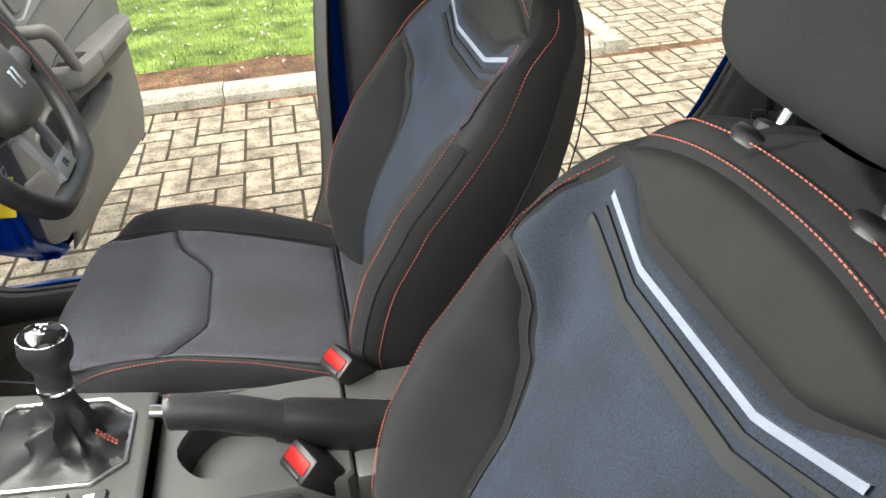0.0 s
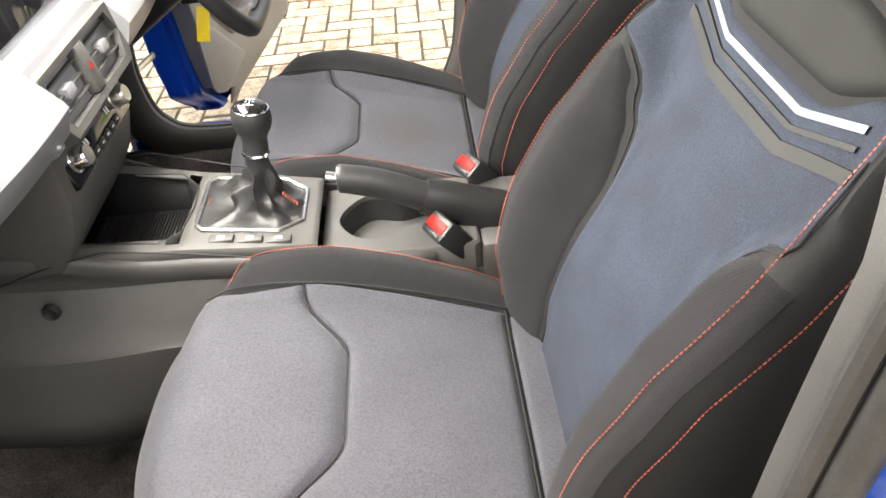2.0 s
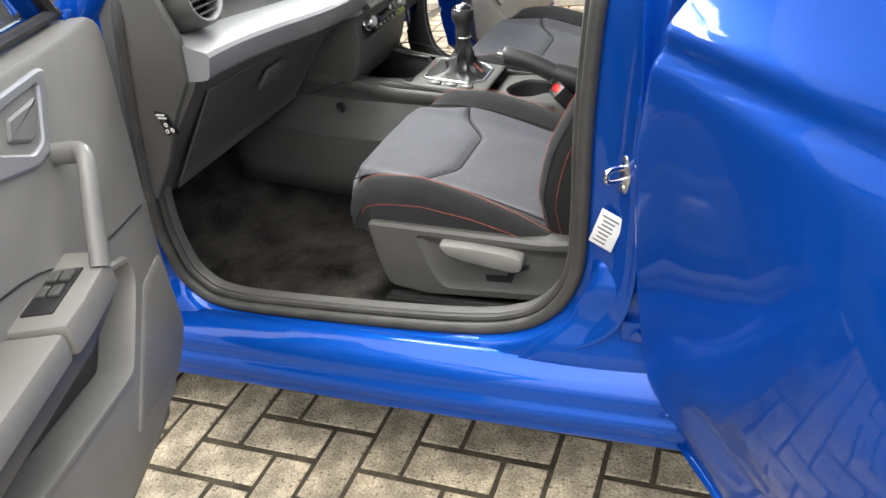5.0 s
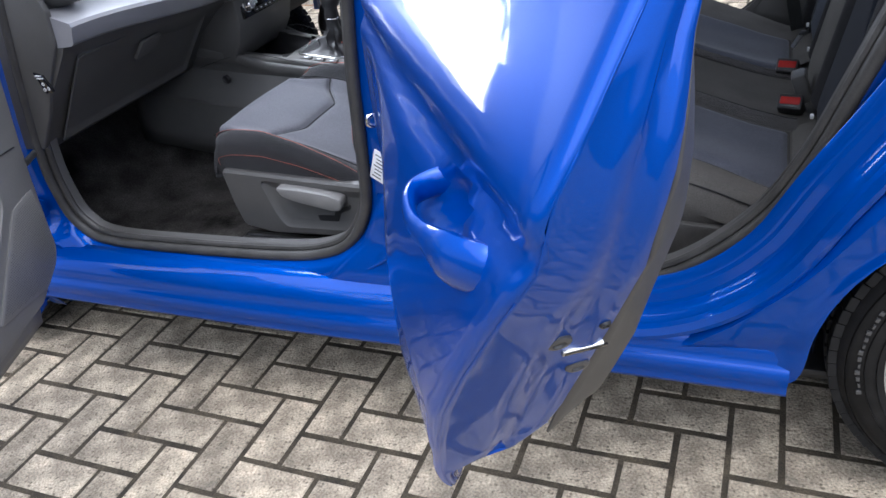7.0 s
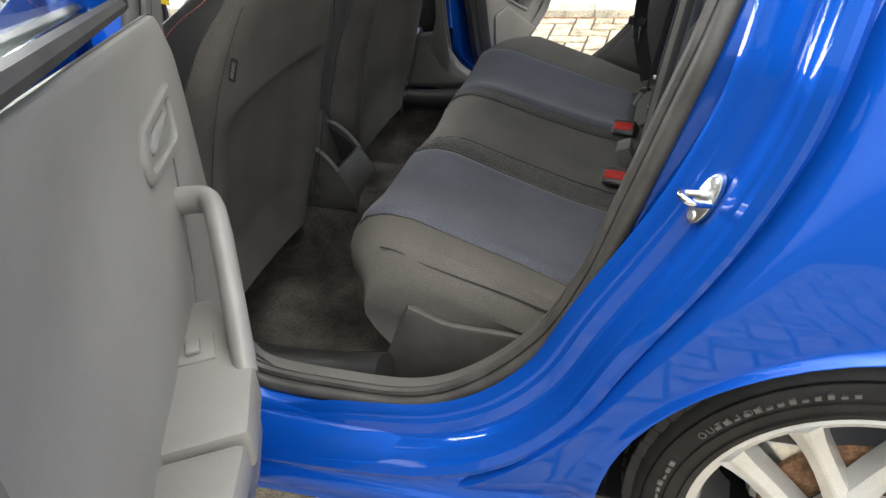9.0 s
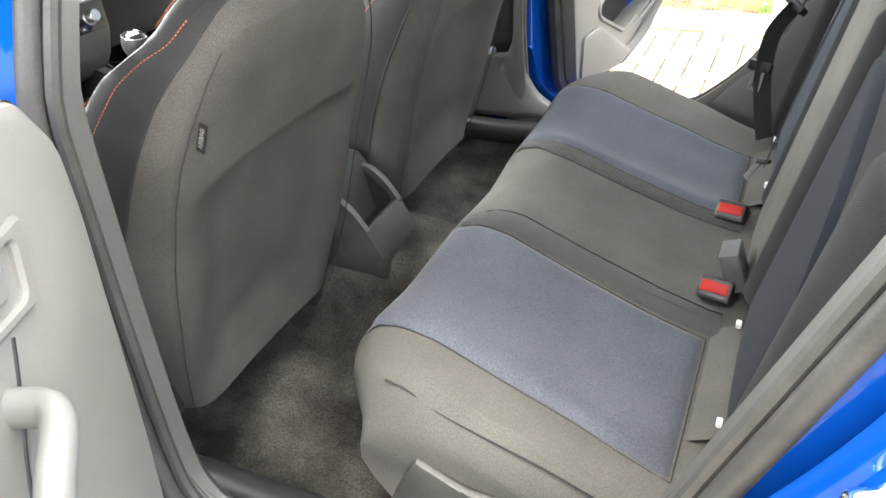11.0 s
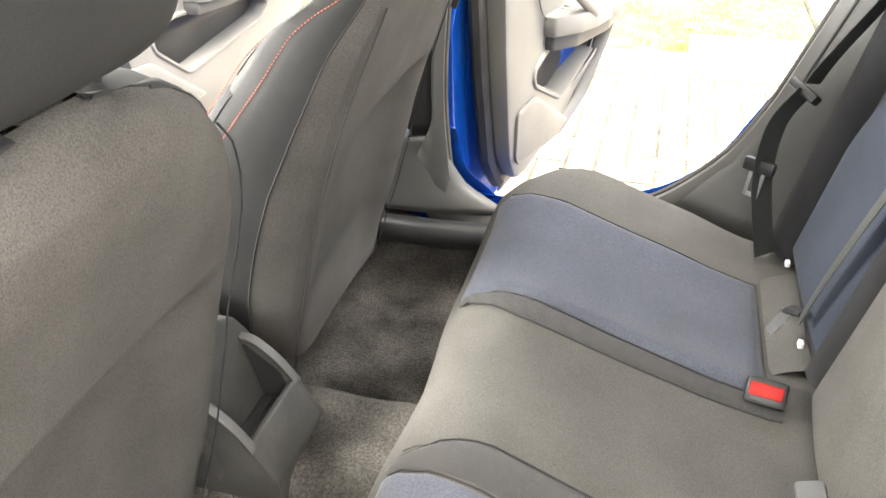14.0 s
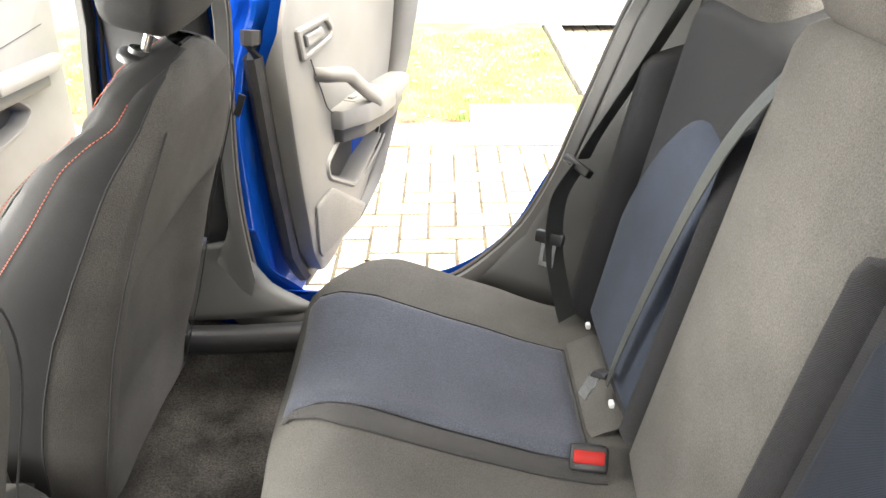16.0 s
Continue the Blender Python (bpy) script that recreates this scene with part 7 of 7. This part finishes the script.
prism(bm, [(-0.525, 0.800), (-0.522, 0.715), (-0.540, 0.655), (-0.575, 0.600), (-0.85, 0.58), (-0.85, 0.82)], -0.150, 0.150, lambda p, q, t: Vector((p, CY + t, q)), 0.012)
part("stack_body", bm, PLASTIC, DASH, "dark lower centre stack")
bm = B()
bx(bm, -0.09, -0.004, -0.172, 0.172, -0.052, 0.070, 0.016, ST, 3)
part("vent_surround", bm, SILVER, DASH, "satin silver panel round the vents")
bm = B()
bx(bm, -0.004, 0.006, -0.128, 0.128, -0.028, 0.032, 0.003, SC)
cl = part("climate_panel", bm, GLOSS, DASH, "gloss black climate control panel")
for k in (-0.095, 0.095):
    bm = B()
    lathe(bm, [(0, 0.028), (0.013, 0.028), (0.016, 0.024), (0.0165, 0.008), (0.020, 0.006), (0.021, 0.002)], lambda a, b, h: SC @ Vector((h, k + a, 0.004 + b)), 28)
    part("climate_knob", bm, CHROME if k < 0 else ZINC, cl, "metal ringed rotary knob")
for r_, z_ in ((0, 0.022), (1, -0.018)):
    for k in range(6):
        bm = B()
        y = -0.062 + 0.0248 * k
        bx(bm, 0.005, 0.0085, y - 0.0105, y + 0.0105, z_ - 0.006, z_ + 0.006, 0.0015, SC)
        key = part("climate_key", bm, BLACK, cl)
        bm = B()
        bx(bm, 0.0084, 0.0089, y - 0.004, y + 0.004, z_ - 0.0012, z_ + 0.0012, 0, SC)
        part("symbol", bm, WHITE, key)
for y in (-0.055, 0.045):
    for k in range(2):
        bm = B()
        bx(bm, 0.0061, 0.0066, y + 0.008 * k, y + 0.005 + 0.008 * k, -0.002, 0.008, 0, SC)
        part("temperature_digit", bm, WHITE, cl)
# touch screen
TS = Matrix.Translation((-0.565, CY - 0.01, 0.985)) @ pose(0, 0, 0, 0, -14, 0)
bm = B()
bx(bm, -0.03, 0.0, -0.125, 0.125, -0.068, 0.075, 0.004, TS)
part("touch_screen", bm, SCREEN, DASH, "dark glossy touch screen")
bm = B()
bx(bm, -0.05, -0.004, -0.15, 0.15, -0.085, 0.085, 0.01, TS)
part("screen_surround", bm, SILVER, DASH, "satin silver screen surround")
base_at(DASH, -0.7, CY, 0.6)

# ---- steering wheel ----
SW = thing("steering_wheel", "black leather steering wheel with silver spokes", "steering wheel", "", (-0.395, 1.15, 0.922))
M = pose(0, 0, 0, 0, -24, 0)
ringpts = []
for k in range(64):
    a = 2 * math.pi * k / 64
    y, z = 0.186 * math.cos(a), 0.186 * math.sin(a)
    z = max(z, -0.166 + 0.02 * (y / 0.186) ** 2)
    ringpts.append(M @ Vector((0.0, y, z)))
bm = B()
tube(bm, ringpts, 0.0165, 12, True, up=M @ Vector((1, 0, 0)))
rimp = part("rim", bm, GAITER, SW, "black perforated leather rim")
bm = B()
inn = [M @ Vector((0.012, y * 0.945, z * 0.945)) for y, z in [(0.186 * math.cos(a), 0.186 * math.sin(a)) for a in lin(40, -0.55, 0.9)]]
stitches(bm, resample(inn, 0.006), 0.005)
inn = [M @ Vector((0.012, -y * 0.945, z * 0.945)) for y, z in [(0.186 * math.cos(a), 0.186 * math.sin(a)) for a in lin(40, -0.55, 0.9)]]
stitches(bm, resample(inn, 0.006), 0.005)
part("stitching", bm, THREAD, rimp, "red cross stitching", kind="stuff")
bm = B()
puff(bm, (0.012, 0, 0.0), (0.03, 0.068, 0.062), 0.55, 28, 16, M)
hubp = part("airbag_cover", bm, PLASTIC, SW, "dark grey airbag cover")
bm = B()
for k in (-0.012, 0.004):
    prism(bm, [(k, -0.014), (k + 0.009, -0.014), (k + 0.012, 0.014), (k + 0.003, 0.014)], 0.041, 0.0435, lambda p, q, t: M @ Vector((t, p, q)), 0.0008)
part("emblem", bm, CHROME, hubp)
for sd in (-1, 1):
    bm = B()
    tube(bm, [M @ Vector((0.0, sd * 0.055, 0.0)), M @ Vector((0.004, sd * 0.12, -0.004)), M @ Vector((0.0, sd * 0.168, 0.0))], [0.026, 0.022, 0.02], 10, flat=0.5, up=M @ Vector((1, 0, 0)))
    part("spoke", bm, PLASTIC, SW)
    bm = B()
    prism(bm, [(sd * 0.030, -0.05), (sd * 0.046, -0.046), (sd * 0.034, -0.146), (sd * 0.0235, -0.142)], -0.004, 0.010, lambda p, q, t: M @ Vector((t, p, q)), 0.002)
    part("spoke_arm", bm, SILVER, SW, "satin silver lower spoke arm")
bm = B()
prism(bm, [(-0.036, -0.148), (0.036, -0.148), (0.034, -0.118), (-0.034, -0.118)], -0.004, 0.0115, lambda p, q, t: M @ Vector((t, p, q)), 0.003)
plate = part("spoke_plate", bm, SILVER, SW, "satin silver spoke plate")
cu = bpy.data.curves.new("letters", "FONT")
cu.body, cu.size, cu.extrude, cu.align_x, cu.align_y = "FR", 0.018, 0.0004, "CENTER", "CENTER"
tmp = bpy.data.objects.new("letters", cu)
scene.collection.objects.link(tmp)
me = bpy.data.meshes.new_from_object(tmp.evaluated_get(bpy.context.evaluated_depsgraph_get()))
bpy.data.objects.remove(tmp)
me.transform(M @ Matrix.Translation((0.012, 0, -0.133)) @ Euler((radians(90), 0, radians(90))).to_matrix().to_4x4())
me.materials.append(DARKTAPE)
lt = new("letters", me)
lt.parent = plate
bm = B()
tube(bm, [M @ Vector((-0.01, 0, 0)), M @ Vector((-0.10, 0, -0.01)), M @ Vector((-0.28, 0, -0.03))], [0.055, 0.062, 0.07], 18, flat=1.1)
part("column_shroud", bm, BLACK, SW, "black steering column shroud")
for sd in (-1, 1):
    bm = B()
    tube(bm, smooth_path([M @ Vector((-0.07, sd * 0.05, 0.02)), M @ Vector((-0.06, sd * 0.12, 0.03)), M @ Vector((-0.055, sd * 0.18, 0.032))], 10), [0.012, 0.011, 0.010, 0.009, 0.009, 0.009, 0.010, 0.011, 0.012, 0.010], 8)
    part("stalk", bm, BLACK, SW)

# key with tag in the column lock
KEY = thing("ignition_key", "car key with yellow plastic tag in column lock", "car key")
bm = B()
lathe(bm, [(0, 0.01), (0.016, 0.01), (0.018, 0.0), (0.018, -0.03)], lambda a, b, h: Vector((-0.485 + h, 1.19 + a, 0.80 + b)), 18)
part("lock_barrel", bm, BLACK, KEY)
bm = B()
bx(bm, -0.475, -0.435, 1.184, 1.196, 0.785, 0.815, 0.004)
part("key_head", bm, BLACK, KEY)
bm = B()
tube(bm, [(-0.436, 1.19 + 0.009 * math.cos(a), 0.785 + 0.009 * math.sin(a)) for a in lin(17, 0, 2 * math.pi)[:-1]], 0.0012, 6, True)
part("key_ring", bm, ZINC, KEY)
bm = B()
bx(bm, -0.012, 0.012, -0.0015, 0.0015, -0.065, 0.0, 0.001, Matrix.Translation((-0.44, 1.195, 0.775)) @ pose(0, 0, 0, -8, 14, 20))
part("tag", bm, YELLOW, KEY, "yellow plastic tag")

# ---- rear belts ----


def webbing(name, pts, w, parent, side):
    bm = B()
    P = smooth_path(pts, 40)
    rows_ = []
    for i, p in enumerate(P):
        d = (P[min(39, i + 1)] - P[max(0, i - 1)]).normalized()
        s_ = Vector(side) - d * Vector(side).dot(d)
        s_.normalize()
        n_ = s_.cross(d) * 0.0009
        rows_.append([bm.verts.new(p + s_ * ((w[0] + (w[1] - w[0]) * i / 39) * k) + n_ * j) for k, j in ((-1, 1), (0, 1.6), (1, 1), (1, -1), (-1, -1))])
    for A_, C_ in zip(rows_, rows_[1:]):
        for j in range(5):
            bm.faces.new([A_[j], A_[(j + 1) % 5], C_[(j + 1) % 5], C_[j]])
    return part(name, bm, BELT, parent)


for sd in (1,):
    BL = thing("seat_belt", "black rear seat belt with steel tongue on side trim", "seat belt", "rear seat belts")
    yy = lambda y: y if sd > 0 else 2 * CY - y
    webbing("shoulder_strap", [(1.17, yy(1.29), 1.14), (1.11, yy(1.345), 0.98), (1.03, yy(1.37), 0.82), (1.005, yy(1.372), 0.765)], (0.030, 0.022), BL, (0.6, 0.5 * sd, 0.25))
    webbing("lap_strap", [(0.995, yy(1.36), 0.755), (0.962, yy(1.345), 0.70), (0.955, yy(1.33), 0.62), (0.965, yy(1.315), 0.55), (0.985, yy(1.30), 0.47)], (0.021, 0.021), BL, (0.7, 0.5 * sd, 0.1))
    bm = B()
    bx(bm, -0.012, 0.012, -0.03, 0.03, -0.008, 0.008, 0.004, Matrix.Translation((0.995, yy(1.362), 0.755)) @ pose(0, 0, 0, 20, 30, 50 * sd))
    part("belt_guide", bm, BLACK, BL, "black belt guide")
    bm = B()
    T_ = Matrix.Translation((0.948, yy(1.333), 0.625)) @ pose(0, 0, 0, 0, 15, 60 * sd)
    bx(bm, -0.008, 0.008, -0.028, 0.028, -0.012, 0.012, 0.005, T_)
    tg = part("tongue_cover", bm, BLACK, BL)
    bm = B()
    for a0, a1, b0, b1 in ((-0.014, -0.008, -0.05, -0.01), (0.008, 0.014, -0.05, -0.01), (-0.014, 0.014, -0.055, -0.047)):
        bx(bm, -0.0015, 0.0015, a0, a1, b0, b1, 0, T_)
    part("tongue_plate", bm, ZINC, tg, "bright steel tongue")
    base_at(BL, 1.0, yy(1.32), 0.47)
MB = thing("middle_seat_belt", "black middle seat belt lying down the bench backrest", "seat belt")
webbing("strap", [(1.15, 0.89, 1.075), (1.092, 0.905, 0.985), (1.060, 0.945, 0.86), (1.018, 0.985, 0.66), (0.998, 1.0, 0.55)], (0.024, 0.010), MB, (0.1, 1, -0.2))
bm = B()
tube(bm, [(1.002, 1.012, 0.552), (0.992, 1.03, 0.545), (0.985, 1.045, 0.53)], [0.008, 0.012, 0.008], 8, flat=0.6)
part("tongue_cover", bm, BLACK, MB)
bm = B()
bx(bm, -0.0015, 0.0015, -0.01, 0.01, -0.04, 0, 0, Matrix.Translation((0.986, 1.03, 0.54)) @ pose(0, 0, 0, 0, 30, 20))
part("tongue_plate", bm, ZINC, MB)
base_at(MB, 1.0, 1.03, 0.5)
# folded spare buckle on the bench
FB = thing("folded_buckle", "grey plastic belt buckle lying on bench by backrest", "seat belt buckle")
bm = B()
bx(bm, -0.016, 0.016, -0.027, 0.027, -0.036, 0.036, 0.005, Matrix.Translation((0.985, 0.655, 0.535)) @ pose(0, 0, 0, 0, -20, 0))
part("buckle_body", bm, PLASTIC, FB)
base_at(FB, 0.985, 0.655, 0.5)

# ---- ground ----
bm = B()
bx(bm, -60, 60, -60, 60, -0.4, -0.0024, 0)
part("ground", bm, JOINT, None, "dark sandy bed below the block paving", kind="structure")
KY = 3.50
bm = B()
grid(bm, lambda u, v: Vector((u, v, 0.060 + 0.006 * noise.noise((u * 2.5, v * 2.5, 0.3)) + 0.004 * noise.noise((u * 14, v * 14, 0.3)))), lin(60, -6, 1.5), lin(12, KY + 0.11, KY + 0.60))
part("soil_edge", bm, SOIL, None, "bare reddish soil strip along kerb", kind="structure")
bm = B()
grid(bm, lambda u, v: Vector((u, v, 0.040 + 0.036 * sm(-0.03, 0.05, v - (KY + 0.42 - 0.22 * sm(0.2, 1.0, u) + 0.10 * noise.noise((u * 3, 0, 2)))) + 0.006 * noise.noise((u * 4, v * 4, 5)))), lin(120, -6, 1.46), lin(80, KY + 0.12, KY + 2.4))
part("lawn", bm, LAWN, None, "short green lawn with bare edge beyond kerb", kind="structure")
# grass blades
rnd = random.Random(4)
verts, faces = [], []
for k in range(26000):
    x, y = rnd.uniform(-1.7, 1.45), KY + 0.13 + 1.9 * rnd.random() ** 1.3
    edge = KY + 0.42 - 0.22 * sm(0.2, 1.0, x) + 0.10 * noise.noise((x * 3, 0, 2))
    if y < edge and rnd.random() > 0.04:
        continue
    h, w, a, l = rnd.uniform(0.015, 0.04), rnd.uniform(0.0015, 0.003), rnd.uniform(0, 6.3), rnd.uniform(0.005, 0.03)
    ca, sa, b = math.cos(a), math.sin(a), rnd.uniform(0, 6.3)
    z = 0.072
    i = len(verts)
    verts += [(x - ca * w, y - sa * w, z - 0.01), (x + ca * w, y + sa * w, z - 0.01), (x + math.cos(b) * l, y + math.sin(b) * l, z + h)]
    faces.append((i, i + 1, i + 2))
me = bpy.data.meshes.new("grass")
me.from_pydata(verts, [], faces)
me.materials.append(BLADE)
tagged(new("grass", me), "short green grass blades on lawn", "grass", kind="stuff")
# pale fallen leaves on the lawn
bm = B()
for k in range(240):
    x, y, a, s_ = rnd.uniform(-1.6, 1.4), KY + rnd.uniform(0.15, 1.8), rnd.uniform(0, 6.3), rnd.uniform(0.01, 0.028)
    c_, q_ = math.cos(a) * s_, math.sin(a) * s_
    p = [(c_, q_, 0.004), (q_ * 0.5, -c_ * 0.5, 0.012), (-c_, -q_, 0.002), (-q_ * 0.5, c_ * 0.5, 0.014)]
    cap(bm, [bm.verts.new((x + i, y + j, 0.088 + h)) for i, j, h in p])
part("fallen_leaves", bm, KERB, None, "small pale dead leaves on grass", kind="stuff")
# far road strip and side strip
bm = B()
grid(bm, lambda u, v: Vector((u, v, 0.05)), lin(8, -12, 12), lin(6, KY + 2.4, KY + 9))
part("road", bm, ASPHALT, None, "grey asphalt road beyond lawn", kind="structure")
KERBS = new("kerb")
tagged(KERBS, "pale concrete edging kerb along paving", kind="structure")


def kerb_mesh(L):
    bm = B()
    prof = [(0.0, -0.05), (0.0, 0.045), (0.02, 0.07), (0.03, 0.073), (0.118, 0.073), (0.125, 0.067), (0.125, -0.05)]
    prism(bm, prof, 0.002, L - 0.002, lambda p, q, t: Vector((t, p, q)))
    me = bpy.data.meshes.new("kerb_stone")
    bmesh.ops.recalc_face_normals(bm, faces=bm.faces)
    bm.to_mesh(me)
    bm.free()
    me.materials.append(KERB)
    return me


km = kerb_mesh(0.915)
for k in range(-7, 2):
    o = new("kerb_stone", km)
    o.parent, o.location = KERBS, (-0.33 + 0.915 * k - 0.002, KY + rnd.uniform(-0.003, 0.003), rnd.uniform(-0.003, 0.003))
for k in range(3):
    o = new("kerb_stone", km)
    o.parent, o.matrix_local = KERBS, pose(1.625, KY + 0.004 + 0.915 * k, 0, 0, 0, 90)
# drain cover by the kerb
bm = B()
grid(bm, lambda u, v: Vector((u, KY - 0.03 + 0.05 * v + 0.008 * noise.noise((u * 9, 0, 1)) * (1 - v), -0.006 + 0.022 * v ** 1.5 + 0.004 * noise.noise((u * 30, v * 3, 4)))), lin(260, -5, 2.6), lin(6))
part("kerb_dirt", bm, SOIL, None, "brown dirt gathered along foot of kerb", kind="structure")
DR = thing("drain_cover", "weathered metal drain grating beside kerb", "drain cover", "", (1.14, KY + 0.246, 0.07))
bm = B()
for a0, a1, b0, b1 in ((-0.26, 0.26, -0.115, -0.10), (-0.26, 0.26, 0.10, 0.115), (-0.26, -0.245, -0.10, 0.10), (0.245, 0.26, -0.10, 0.10)):
    bx(bm, a0, a1, b0, b1, 0, 0.022, 0.003)
part("frame", bm, KERB, DR)
for k in range(19):
    bm = B()
    x = -0.2304 + 0.0256 * k
    bx(bm, x - 0.0075, x + 0.0075, -0.10, 0.10, 0.002, 0.018, 0.002)
    part("bar", bm, KERB, DR)
for k in range(4):
    bm = B()
    bx(bm, -0.245, 0.245, -0.066 + 0.04 * k, -0.054 + 0.04 * k, 0.000, 0.0215, 0.002)
    part("cross_bar", bm, KERB, DR)

# ---- block paving ----
PAVING = new("paving")
tagged(PAVING, "weathered buff block paving in herringbone pattern", kind="structure")
U, UX, UY = 0.104, 0.1034, 0.1057
PX, PY = -0.4455, -0.3035


def paver_mesh(seed):
    r = random.Random(seed)
    bm = B()
    j = 0.0053
    w, l, c = U - 2 * j, 2 * U - 2 * j, 0.0045
    lo = [(-l / 2, -w / 2), (l / 2, -w / 2), (l / 2, w / 2), (-l / 2, w / 2)]

    def ringv(d, z):
        out = []
        for x, y in lo:
            out.append(bm.verts.new((x - math.copysign(d + r.uniform(-0.0006, 0.0006), x), y - math.copysign(d + r.uniform(-0.0006, 0.0006), y), z)))
        return out
    R = [ringv(0, -0.03), ringv(0.0, -0.006), ringv(0.0015, -0.0015), ringv(c, 0.0)]
    for A_, C_ in zip(R, R[1:]):
        for i in range(4):
            bm.faces.new([A_[i], A_[(i + 1) % 4], C_[(i + 1) % 4], C_[i]])
    bm.faces.new(R[-1])
    bmesh.ops.recalc_face_normals(bm, faces=bm.faces)
    me = bpy.data.meshes.new("paver")
    bm.to_mesh(me)
    bm.free()
    for p in me.polygons:
        p.use_smooth = False
    me.materials.append(PAVER)
    return me


PM = [paver_mesh(k) for k in range(8)]
cells = []
for i in range(-80, 80):
    for j in range(-80, 80):
        k = (i - j) % 4
        # laid in steps: a lying block and a standing block in turn
        if k == 0:
            cells.append((PX + (i + 1.0) * UX, PY + (j + 0.5) * UY, 0))
        elif k == 2:
            cells.append((PX + (i + 0.5) * UX, PY + j * UY, 1))
rest_v, rest_f = [], []
n_obj = 0
for x, y, turn in cells:
    if (y > KY + 0.07 and (x < 1.60 or y > 8.0)) or y < -3.2 or x < -4.2 or x > 4.2:
        continue
    dz, ax, ay, az = rnd.uniform(-0.0012, 0.0015), rnd.gauss(0, 0.3), rnd.gauss(0, 0.3), rnd.gauss(0, 0.35)
    m = pose(x, y, dz, ax, ay, az + (90 if turn else 0))
    near = -0.95 < x < 1.25 and -0.75 < y < 0.2
    if near and n_obj < 300:
        o = new("paver", rnd.choice(PM))
        o.parent, o.matrix_local = PAVING, m
        n_obj += 1
    else:
        me = rnd.choice(PM)
        b = len(rest_v)
        rest_v += [tuple(m @ v.co) for v in me.vertices]
        rest_f += [tuple(b + q for q in p.vertices) for p in me.polygons]
me = bpy.data.meshes.new("outlying_pavers")
me.from_pydata(rest_v, [], rest_f)
me.materials.append(PAVER)
o = new("outlying_pavers", me)
o.parent = PAVING
tagged(o, kind="stuff")
